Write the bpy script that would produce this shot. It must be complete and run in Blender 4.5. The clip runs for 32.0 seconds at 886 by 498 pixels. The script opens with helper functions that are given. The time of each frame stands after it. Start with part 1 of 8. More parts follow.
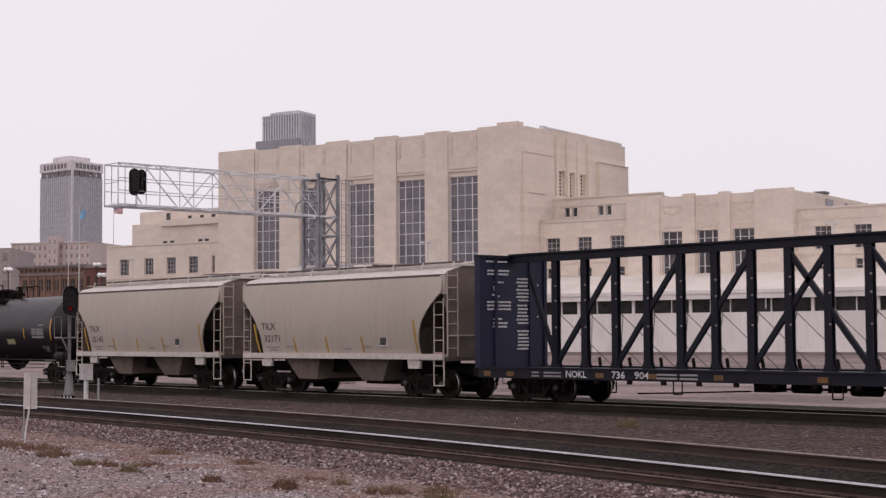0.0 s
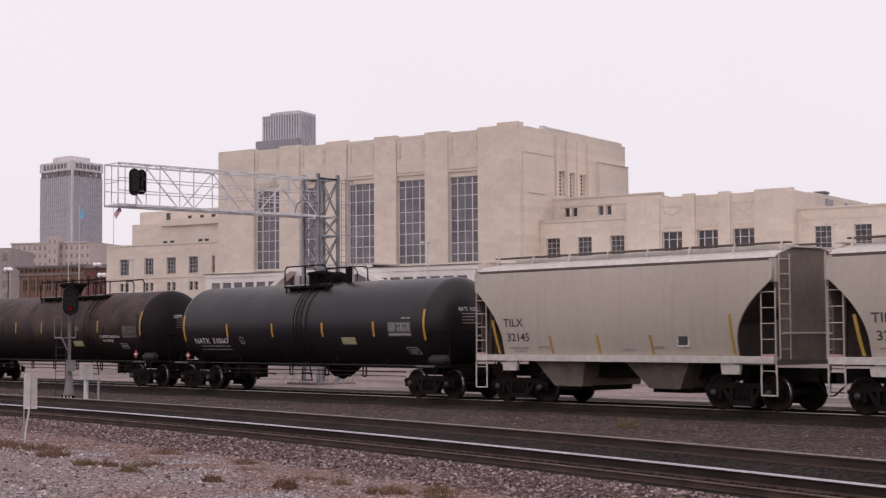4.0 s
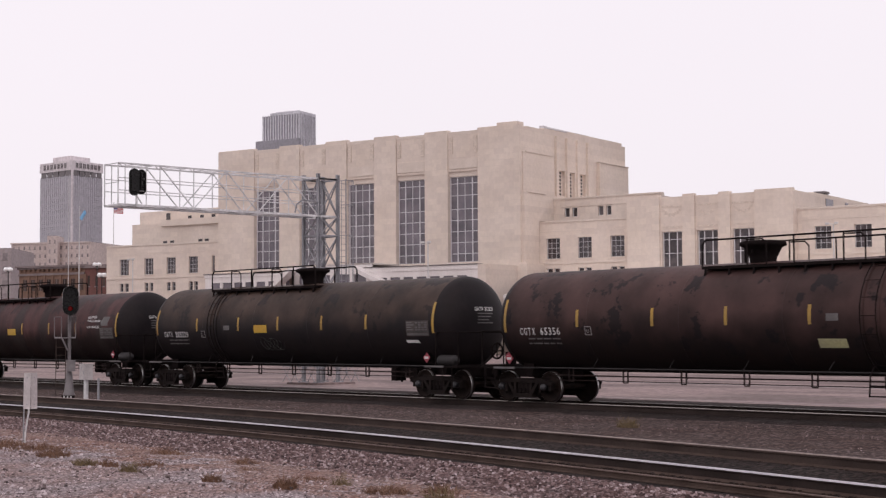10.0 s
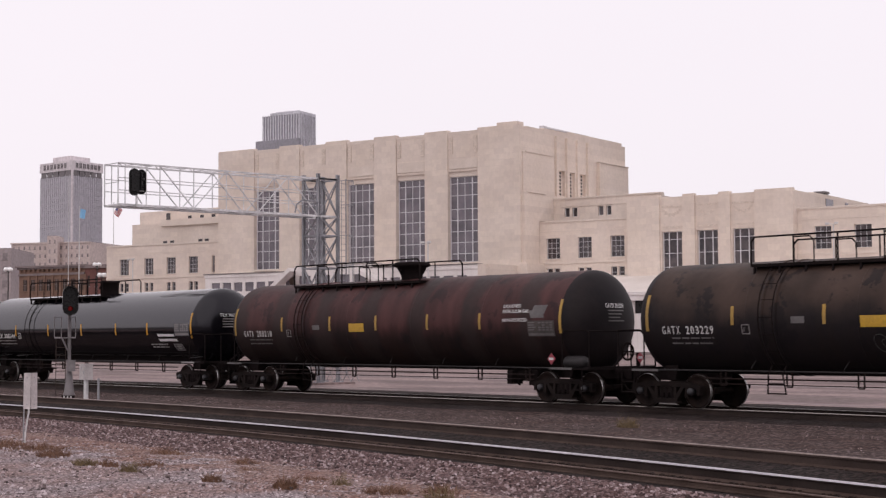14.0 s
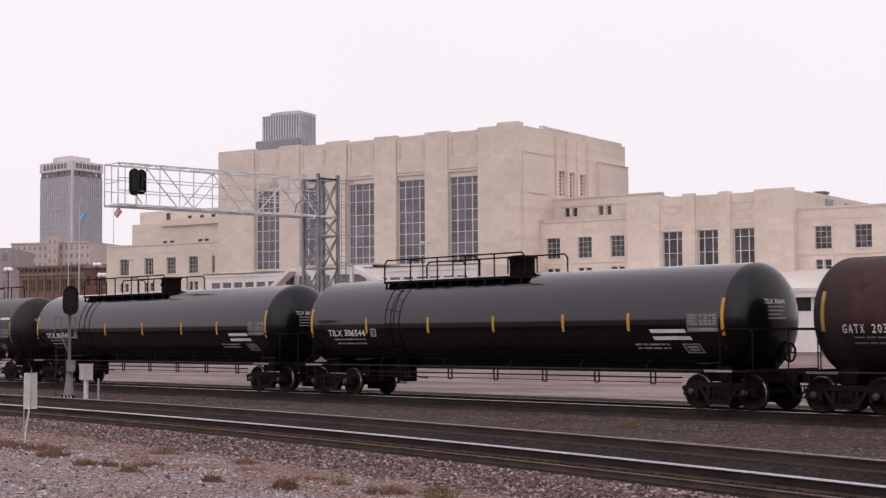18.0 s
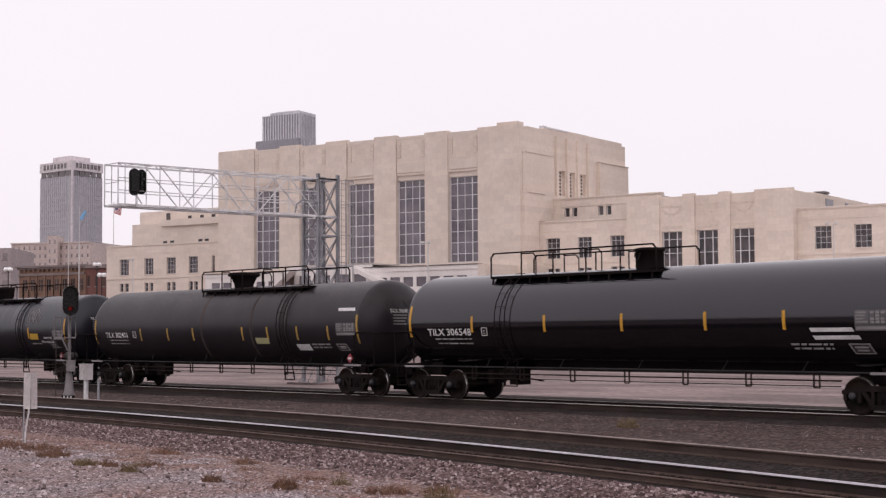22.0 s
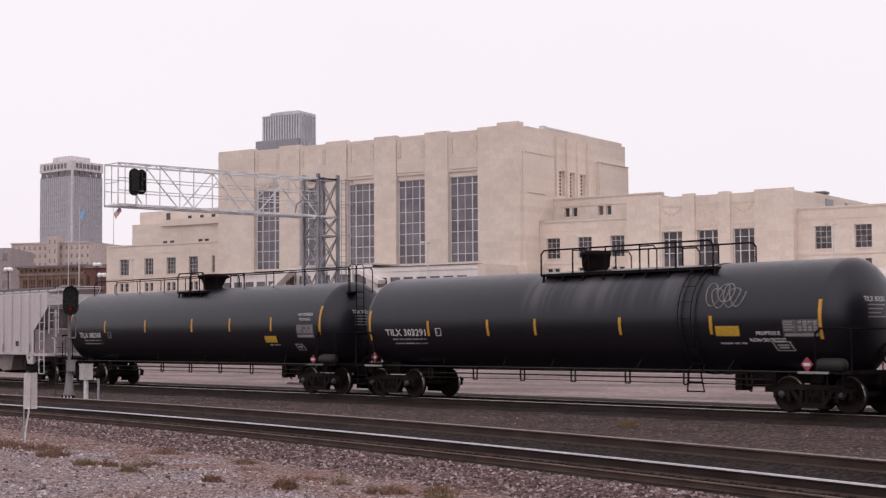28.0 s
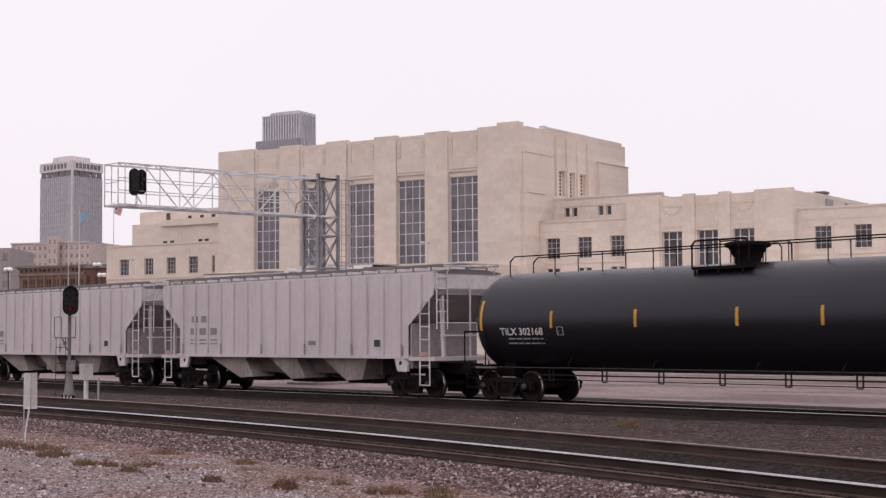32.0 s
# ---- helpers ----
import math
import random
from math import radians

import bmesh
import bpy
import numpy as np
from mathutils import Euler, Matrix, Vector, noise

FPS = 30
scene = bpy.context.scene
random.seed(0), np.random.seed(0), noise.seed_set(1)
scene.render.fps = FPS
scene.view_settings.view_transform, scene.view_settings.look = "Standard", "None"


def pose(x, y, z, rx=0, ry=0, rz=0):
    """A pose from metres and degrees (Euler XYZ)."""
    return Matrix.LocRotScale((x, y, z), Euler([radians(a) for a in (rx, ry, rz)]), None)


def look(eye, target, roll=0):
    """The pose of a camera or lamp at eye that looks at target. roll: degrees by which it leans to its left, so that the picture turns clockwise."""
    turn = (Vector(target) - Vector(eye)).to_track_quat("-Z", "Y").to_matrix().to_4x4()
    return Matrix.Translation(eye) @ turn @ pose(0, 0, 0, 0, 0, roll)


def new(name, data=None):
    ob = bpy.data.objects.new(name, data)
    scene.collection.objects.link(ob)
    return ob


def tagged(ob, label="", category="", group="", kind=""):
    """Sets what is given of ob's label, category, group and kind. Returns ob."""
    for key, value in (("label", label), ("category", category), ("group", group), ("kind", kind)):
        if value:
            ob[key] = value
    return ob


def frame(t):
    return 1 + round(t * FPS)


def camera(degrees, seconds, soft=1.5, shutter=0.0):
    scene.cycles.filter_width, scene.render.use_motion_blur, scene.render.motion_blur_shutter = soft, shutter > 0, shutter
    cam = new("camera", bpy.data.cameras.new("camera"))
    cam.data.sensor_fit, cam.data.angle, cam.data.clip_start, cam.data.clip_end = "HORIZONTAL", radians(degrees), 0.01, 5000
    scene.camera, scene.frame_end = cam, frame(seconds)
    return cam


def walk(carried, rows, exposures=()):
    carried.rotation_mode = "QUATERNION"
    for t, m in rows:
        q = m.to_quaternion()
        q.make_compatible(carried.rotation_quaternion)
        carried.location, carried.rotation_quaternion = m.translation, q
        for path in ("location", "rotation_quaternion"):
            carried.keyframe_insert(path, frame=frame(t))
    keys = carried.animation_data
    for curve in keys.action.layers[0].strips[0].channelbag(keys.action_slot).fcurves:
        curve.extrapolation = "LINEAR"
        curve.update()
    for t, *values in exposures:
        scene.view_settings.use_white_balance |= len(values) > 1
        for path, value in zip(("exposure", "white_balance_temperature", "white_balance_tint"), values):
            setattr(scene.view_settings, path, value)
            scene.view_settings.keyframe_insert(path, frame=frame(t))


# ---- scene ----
cam = camera(32.17, 32.0, soft=1.3, shutter=0.15)
EYE = (0.0, 0.0, 1.985)
AIM = (-0.74805 * 100, 0.66123 * 100, 1.985 + 0.05653 * 100)
walk(cam, [(0, look(EYE, AIM, -0.348)), (32, look(EYE, AIM, -0.348))], exposures=[(0, -0.14), (3, -0.11), (8, -0.04), (16, 0.0), (24, 0.02), (28, 0.01), (32, 0.0)])

# ---- overcast daylight ----
SUN_ELEV, SUN_ROT = radians(48), radians(205)
world = bpy.data.worlds.new("overcast_sky")
scene.world = world
world.use_nodes = True
wn = world.node_tree.nodes
wn.clear()


def link(nt, a, b):
    nt.links.new(a, b)


def build_sky():
    nt = world.node_tree
    n = nt.nodes
    out = n.new("ShaderNodeOutputWorld")
    bg = n.new("ShaderNodeBackground")
    sky = n.new("ShaderNodeTexSky")
    sky.sky_type = "NISHITA"
    sky.sun_disc = False
    sky.sun_elevation, sky.sun_rotation = SUN_ELEV, SUN_ROT
    sky.air_density, sky.dust_density = 1.0, 4.0
    dim = n.new("ShaderNodeVectorMath")
    dim.operation = "SCALE"
    dim.inputs["Scale"].default_value = 0.1
    link(nt, sky.outputs[0], dim.inputs[0])
    # cloud deck: three times as bright overhead as at the horizon
    geo = n.new("ShaderNodeTexCoord")
    sep = n.new("ShaderNodeSeparateXYZ")
    link(nt, geo.outputs["Generated"], sep.inputs[0])
    ramp = n.new("ShaderNodeMapRange")
    ramp.inputs["From Min"].default_value, ramp.inputs["From Max"].default_value = 0.0, 1.0
    ramp.inputs["To Min"].default_value, ramp.inputs["To Max"].default_value = SKY_LOW, SKY_HIGH
    link(nt, sep.outputs["Z"], ramp.inputs["Value"])
    cl = n.new("ShaderNodeTexNoise")
    cl.inputs["Scale"].default_value, cl.inputs["Detail"].default_value = 2.2, 3.0
    mot = n.new("ShaderNodeMapRange")
    mot.inputs["To Min"].default_value, mot.inputs["To Max"].default_value = 0.96, 1.04
    link(nt, geo.outputs["Generated"], cl.inputs["Vector"])
    link(nt, cl.outputs[0], mot.inputs["Value"])
    mul = n.new("ShaderNodeMath")
    mul.operation = "MULTIPLY"
    link(nt, ramp.outputs[0], mul.inputs[0])
    link(nt, mot.outputs[0], mul.inputs[1])
    deck = n.new("ShaderNodeVectorMath")
    deck.operation = "SCALE"
    deck.inputs[0].default_value = SKY_TINT
    link(nt, mul.outputs[0], deck.inputs["Scale"])
    mix = n.new("ShaderNodeMix")
    mix.data_type = "RGBA"
    mix.inputs["Factor"].default_value = 0.94
    link(nt, dim.outputs[0], mix.inputs["A"])
    link(nt, deck.outputs[0], mix.inputs["B"])
    link(nt, mix.outputs["Result"], bg.inputs["Color"])
    bg.inputs["Strength"].default_value = 1.0
    link(nt, bg.outputs[0], out.inputs[0])


SKY_LOW, SKY_HIGH, SKY_TINT = 0.97, 1.16, (1.0, 0.925, 0.985)
build_sky()
sun = new("sun", bpy.data.lights.new("sun", "SUN"))
sun.data.energy, sun.data.angle, sun.data.color = 0.5, radians(75), (1.0, 0.95, 0.9)
sun.matrix_world = look((0, 0, 60), (-0.55 * 10, 0.62 * 10, 60 - 0.75 * 10))


# ---- materials ----
def mat(name, c1, c2, rough=0.8, metal=0.0, scale=1.0, fine=14.0, bump=0.15, dist=0.02, spec=0.5, stretch=(1, 1, 1), streak=None, rand=0.0, lo=0.35, hi=0.65, grain=0.15, crust=None, tint=None, rings=None, wash=None):
    """Two-scale weathered surface: c1 and c2 mix by broad stains, fine grain varies value and relief."""
    m = bpy.data.materials.new(name)
    m.use_nodes = True
    nt = m.node_tree
    n = nt.nodes
    p = n["Principled BSDF"]
    tc = n.new("ShaderNodeTexCoord")
    mp = n.new("ShaderNodeMapping")
    mp.inputs["Scale"].default_value = stretch
    link(nt, tc.outputs["Object"], mp.inputs[0])
    big = n.new("ShaderNodeTexNoise")
    big.inputs["Scale"].default_value, big.inputs["Detail"].default_value = scale, 5.0
    sm = n.new("ShaderNodeTexNoise")
    sm.inputs["Scale"].default_value, sm.inputs["Detail"].default_value = fine, 6.0
    link(nt, mp.outputs[0], big.inputs["Vector"])
    link(nt, tc.outputs["Object"], sm.inputs["Vector"])
    ramp = n.new("ShaderNodeMapRange")
    ramp.inputs["From Min"].default_value, ramp.inputs["From Max"].default_value = lo, hi
    link(nt, big.outputs[0], ramp.inputs["Value"])
    mix = n.new("ShaderNodeMix")
    mix.data_type = "RGBA"
    mix.inputs["A"].default_value, mix.inputs["B"].default_value = (*c1, 1), (*c2, 1)
    link(nt, ramp.outputs[0], mix.inputs["Factor"])
    var = n.new("ShaderNodeMapRange")
    var.inputs["From Min"].default_value, var.inputs["From Max"].default_value = 0.3, 0.7
    var.inputs["To Min"].default_value, var.inputs["To Max"].default_value = 1 - grain, 1 + grain
    link(nt, sm.outputs[0], var.inputs["Value"])
    scl = n.new("ShaderNodeVectorMath")
    scl.operation = "SCALE"
    link(nt, mix.outputs["Result"], scl.inputs[0])
    link(nt, var.outputs[0], scl.inputs["Scale"])
    last = scl.outputs[0]
    if streak:
        # runs of dirt or rust, stretched down the surface
        mp2 = n.new("ShaderNodeMapping")
        mp2.inputs["Scale"].default_value = (2.6, 0.35, 0.22)
        link(nt, tc.outputs["Object"], mp2.inputs[0])
        st = n.new("ShaderNodeTexNoise")
        st.inputs["Scale"].default_value, st.inputs["Detail"].default_value = 1.6, 6.0
        link(nt, mp2.outputs[0], st.inputs["Vector"])
        r2 = n.new("ShaderNodeMapRange")
        r2.inputs["From Min"].default_value, r2.inputs["From Max"].default_value = 0.48, 0.75
        r2.inputs["To Max"].default_value = streak[3]
        link(nt, st.outputs[0], r2.inputs["Value"])
        m2 = n.new("ShaderNodeMix")
        m2.data_type = "RGBA"
        link(nt, r2.outputs[0], m2.inputs["Factor"])
        link(nt, last, m2.inputs["A"])
        m2.inputs["B"].default_value = (*streak[:3], 1)
        last = m2.outputs["Result"]
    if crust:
        # rust, dust and painted top light on the upper shell, ragged along its lower edge
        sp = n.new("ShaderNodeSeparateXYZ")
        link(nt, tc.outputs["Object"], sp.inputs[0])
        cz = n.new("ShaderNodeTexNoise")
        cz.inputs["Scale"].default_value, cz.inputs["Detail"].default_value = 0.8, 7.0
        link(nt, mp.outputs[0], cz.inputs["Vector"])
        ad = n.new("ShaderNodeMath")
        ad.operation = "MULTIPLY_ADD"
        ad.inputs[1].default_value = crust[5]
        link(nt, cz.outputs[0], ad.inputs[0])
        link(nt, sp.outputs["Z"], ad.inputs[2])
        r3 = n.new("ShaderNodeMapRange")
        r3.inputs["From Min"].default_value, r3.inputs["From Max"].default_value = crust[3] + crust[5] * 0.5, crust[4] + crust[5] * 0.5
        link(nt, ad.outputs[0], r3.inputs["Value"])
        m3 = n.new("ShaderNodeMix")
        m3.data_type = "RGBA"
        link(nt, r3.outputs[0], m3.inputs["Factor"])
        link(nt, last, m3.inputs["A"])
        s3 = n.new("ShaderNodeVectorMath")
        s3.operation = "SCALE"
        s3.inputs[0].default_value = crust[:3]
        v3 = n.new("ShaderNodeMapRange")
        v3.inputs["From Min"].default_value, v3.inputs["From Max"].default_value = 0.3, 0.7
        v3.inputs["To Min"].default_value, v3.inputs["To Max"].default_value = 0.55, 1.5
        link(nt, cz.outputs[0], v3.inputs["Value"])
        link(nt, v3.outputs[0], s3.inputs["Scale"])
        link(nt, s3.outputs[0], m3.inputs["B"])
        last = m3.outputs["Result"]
        if len(crust) > 6:
            # peeled patches with ragged edges that bare the dark undercoat
            pz = n.new("ShaderNodeTexNoise")
            pz.inputs["Scale"].default_value, pz.inputs["Detail"].default_value = 1.15, 6.0
            pz.inputs["Roughness"].default_value = 0.62
            link(nt, tc.outputs["Object"], pz.inputs["Vector"])
            r4 = n.new("ShaderNodeMapRange")
            r4.inputs["From Min"].default_value, r4.inputs["From Max"].default_value = 0.565, 0.6
            r4.inputs["To Max"].default_value = crust[6]
            link(nt, pz.outputs[0], r4.inputs["Value"])
            m4 = n.new("ShaderNodeMix")
            m4.data_type = "RGBA"
            link(nt, r4.outputs[0], m4.inputs["Factor"])
            link(nt, last, m4.inputs["A"])
            m4.inputs["B"].default_value = (0.0092, 0.0075, 0.0092, 1)
            last = m4.outputs["Result"]
    if rings:
        # welded rings of the shell weathered to another colour, ragged at their sides
        sx = n.new("ShaderNodeSeparateXYZ")
        link(nt, tc.outputs["Object"], sx.inputs[0])
        wob = n.new("ShaderNodeTexNoise")
        wob.inputs["Scale"].default_value, wob.inputs["Detail"].default_value = 1.3, 5.0
        link(nt, tc.outputs["Object"], wob.inputs["Vector"])
        ax = n.new("ShaderNodeMath")
        ax.operation = "MULTIPLY_ADD"
        ax.inputs[1].default_value = 1.1
        link(nt, wob.outputs[0], ax.inputs[0])
        link(nt, sx.outputs["X"], ax.inputs[2])
        pp = n.new("ShaderNodeMath")
        pp.operation = "PINGPONG"
        pp.inputs[1].default_value = rings[3] / 2
        link(nt, ax.outputs[0], pp.inputs[0])
        r5 = n.new("ShaderNodeMapRange")
        r5.interpolation_type = "SMOOTHSTEP"
        r5.inputs["From Min"].default_value, r5.inputs["From Max"].default_value = 0.2, 0.55
        r5.inputs["To Min"].default_value, r5.inputs["To Max"].default_value = rings[4], 0.0
        link(nt, pp.outputs[0], r5.inputs["Value"])
        m5 = n.new("ShaderNodeMix")
        m5.data_type = "RGBA"
        link(nt, r5.outputs[0], m5.inputs["Factor"])
        link(nt, last, m5.inputs["A"])
        m5.inputs["B"].default_value = (*rings[:3], 1)
        last = m5.outputs["Result"]
    if wash:
        # pale runs washed down the shell below the platform, dying out towards the belly
        sx = n.new("ShaderNodeSeparateXYZ")
        link(nt, tc.outputs["Object"], sx.inputs[0])
        mw = n.new("ShaderNodeMapping")
        mw.inputs["Scale"].default_value = (1.5, 0.05, 0.07)
        link(nt, tc.outputs["Object"], mw.inputs[0])
        wn_ = n.new("ShaderNodeTexNoise")
        wn_.inputs["Scale"].default_value, wn_.inputs["Detail"].default_value = 1.5, 4.0
        link(nt, mw.outputs[0], wn_.inputs["Vector"])
        f = None
        for src, lo_, hi_ in ((wn_.outputs[0], 0.36, 0.68), (sx.outputs["X"], wash[3] - 0.5, wash[3] + 0.3), (sx.outputs["X"], wash[4] + 0.6, wash[4] - 0.6), (sx.outputs["Z"], 2.35, 3.3)):
            r6 = n.new("ShaderNodeMapRange")
            r6.interpolation_type = "SMOOTHSTEP"
            r6.inputs["From Min"].default_value, r6.inputs["From Max"].default_value = lo_, hi_
            link(nt, src, r6.inputs["Value"])
            if f is None:
                f = r6.outputs[0]
            else:
                mu = n.new("ShaderNodeMath")
                mu.operation = "MULTIPLY"
                link(nt, f, mu.inputs[0])
                link(nt, r6.outputs[0], mu.inputs[1])
                f = mu.outputs[0]
        m6 = n.new("ShaderNodeMix")
        m6.data_type = "RGBA"
        link(nt, f, m6.inputs["Factor"])
        link(nt, last, m6.inputs["A"])
        m6.inputs["B"].default_value = (*wash[:3], 1)
        last = m6.outputs["Result"]
    if rand:
        oi = n.new("ShaderNodeObjectInfo")
        rr = n.new("ShaderNodeMapRange")
        rr.inputs["To Min"].default_value, rr.inputs["To Max"].default_value = 1 - rand, 1 + rand
        link(nt, oi.outputs["Random"], rr.inputs["Value"])
        s2 = n.new("ShaderNodeVectorMath")
        s2.operation = "SCALE"
        link(nt, last, s2.inputs[0])
        link(nt, rr.outputs[0], s2.inputs["Scale"])
        last = s2.outputs[0]
    link(nt, last, p.inputs["Base Color"])
    rv = n.new("ShaderNodeMapRange")
    rv.inputs["To Min"].default_value, rv.inputs["To Max"].default_value = max(0.02, rough - 0.1), min(1, rough + 0.1)
    link(nt, sm.outputs[0], rv.inputs["Value"])
    link(nt, rv.outputs[0], p.inputs["Roughness"])
    p.inputs["Metallic"].default_value = metal
    p.inputs["Specular IOR Level"].default_value = spec
    # cool tint puts the bluish overhead sky into the reflections
    if tint:
        p.inputs["Specular Tint"].default_value = (*tint, 1)
    if bump:
        bp = n.new("ShaderNodeBump")
        bp.inputs["Strength"].default_value, bp.inputs["Distance"].default_value = bump, dist
        link(nt, sm.outputs[0], bp.inputs["Height"])
        link(nt, bp.outputs[0], p.inputs["Normal"])
    return m


def stone_mat(name, c1, c2):
    """Limestone ashlar: faint courses, block-to-block shade, water stains."""
    m = mat(name, c1, c2, rough=0.9, scale=0.16, fine=2.2, bump=0.2, dist=0.05, grain=0.05, streak=(0.55, 0.46, 0.4, 0.12))
    nt = m.node_tree
    n = nt.nodes
    p = n["Principled BSDF"]
    src = p.inputs["Base Color"].links[0].from_socket
    tc = n.new("ShaderNodeTexCoord")
    mp = n.new("ShaderNodeMapping")
    mp.inputs["Rotation"].default_value = (radians(90), 0, 0)
    link(nt, tc.outputs["Object"], mp.inputs[0])
    br = n.new("ShaderNodeTexBrick")
    br.inputs["Color1"].default_value, br.inputs["Color2"].default_value = (1.05, 1.05, 1.03, 1), (0.93, 0.92, 0.92, 1)
    br.inputs["Mortar"].default_value = (0.95, 0.94, 0.93, 1)
    br.inputs["Scale"].default_value = 1.0
    br.inputs["Brick Width"].default_value, br.inputs["Row Height"].default_value, br.inputs["Mortar Size"].default_value = 1.5, 0.76, 0.022
    link(nt, mp.outputs[0], br.inputs["Vector"])
    mx = n.new("ShaderNodeMix")
    mx.data_type, mx.blend_type = "RGBA", "MULTIPLY"
    mx.inputs["Factor"].default_value = 0.8
    link(nt, src, mx.inputs["A"])
    link(nt, br.outputs["Color"], mx.inputs["B"])
    link(nt, mx.outputs["Result"], p.inputs["Base Color"])
    return m


def gravel_mat(name, cols, size, rough=0.95, bump=0.9, stain=None, stain_scale=0.5):
    """Crushed stone: cells with their own shade and dark gaps, broad stains over them."""
    m = bpy.data.materials.new(name)
    m.use_nodes = True
    nt = m.node_tree
    n = nt.nodes
    p = n["Principled BSDF"]
    tc = n.new("ShaderNodeTexCoord")
    vo = n.new("ShaderNodeTexVoronoi")
    vo.inputs["Scale"].default_value = 1.0 / size
    link(nt, tc.outputs["Object"], vo.inputs["Vector"])
    sep = n.new("ShaderNodeSeparateColor")
    link(nt, vo.outputs["Color"], sep.inputs[0])
    cr = n.new("ShaderNodeValToRGB")
    cr.color_ramp.interpolation = "LINEAR"
    while len(cr.color_ramp.elements) < len(cols):
        cr.color_ramp.elements.new(0.5)
    for i, c in enumerate(cols):
        cr.color_ramp.elements[i].position = i / (len(cols) - 1)
        cr.color_ramp.elements[i].color = (c[0], c[1] * 0.96, c[2] * 0.97, 1)
    link(nt, sep.outputs[0], cr.inputs[0])
    gap = n.new("ShaderNodeMapRange")
    gap.inputs["From Min"].default_value, gap.inputs["From Max"].default_value = 0.25, 0.75
    gap.inputs["To Min"].default_value, gap.inputs["To Max"].default_value = 1.1, 0.45
    link(nt, vo.outputs["Distance"], gap.inputs["Value"])
    s1 = n.new("ShaderNodeVectorMath")
    s1.operation = "SCALE"
    link(nt, cr.outputs[0], s1.inputs[0])
    link(nt, gap.outputs[0], s1.inputs["Scale"])
    nz = n.new("ShaderNodeTexNoise")
    nz.inputs["Scale"].default_value, nz.inputs["Detail"].default_value = stain_scale, 6.0
    link(nt, tc.outputs["Object"], nz.inputs["Vector"])
    r = n.new("ShaderNodeMapRange")
    r.inputs["From Min"].default_value, r.inputs["From Max"].default_value = 0.42, 0.66
    r.inputs["To Max"].default_value = 0.75
    link(nt, nz.outputs[0], r.inputs["Value"])
    mx = n.new("ShaderNodeMix")
    mx.data_type = "RGBA"
    mx.blend_type = "MULTIPLY"
    link(nt, r.outputs[0], mx.inputs["Factor"])
    link(nt, s1.outputs[0], mx.inputs["A"])
    mx.inputs["B"].default_value = (*(stain or (0.6, 0.5, 0.45)), 1)
    link(nt, mx.outputs["Result"], p.inputs["Base Color"])
    p.inputs["Roughness"].default_value = rough
    p.inputs["Specular IOR Level"].default_value = 0.12
    bp = n.new("ShaderNodeBump")
    bp.inputs["Strength"].default_value, bp.inputs["Distance"].default_value = bump, size * 0.5
    bp.invert = True
    link(nt, vo.outputs["Distance"], bp.inputs["Height"])
    link(nt, bp.outputs[0], p.inputs["Normal"])
    return m


def pebble_mat(name, cols):
    """Loose stones, each with a shade of its own."""
    m = mat(name, cols[0], cols[0], 0.92, scale=3, fine=40, bump=0.2, spec=0.15)
    nt = m.node_tree
    n = nt.nodes
    ge = n.new("ShaderNodeNewGeometry")
    cr = n.new("ShaderNodeValToRGB")
    while len(cr.color_ramp.elements) < len(cols):
        cr.color_ramp.elements.new(0.5)
    for i, c in enumerate(cols):
        cr.color_ramp.elements[i].position = (i / (len(cols) - 1)) ** 0.8
        cr.color_ramp.elements[i].color = (c[0], c[1] * 0.96, c[2] * 0.97, 1)
    link(nt, ge.outputs["Random Per Island"], cr.inputs[0])
    link(nt, cr.outputs[0], n["Principled BSDF"].inputs["Base Color"])
    return m


def plain(name, c, rough=0.5, metal=0.0, emit=None, trans=0.0, alpha=1.0):
    m = bpy.data.materials.new(name)
    m.use_nodes = True
    p = m.node_tree.nodes["Principled BSDF"]
    p.inputs["Base Color"].default_value = (*c, 1)
    p.inputs["Roughness"].default_value, p.inputs["Metallic"].default_value = rough, metal
    p.inputs["Transmission Weight"].default_value = trans
    if emit:
        p.inputs["Emission Color"].default_value = (*emit[:3], 1)
        p.inputs["Emission Strength"].default_value = emit[3]
    return m


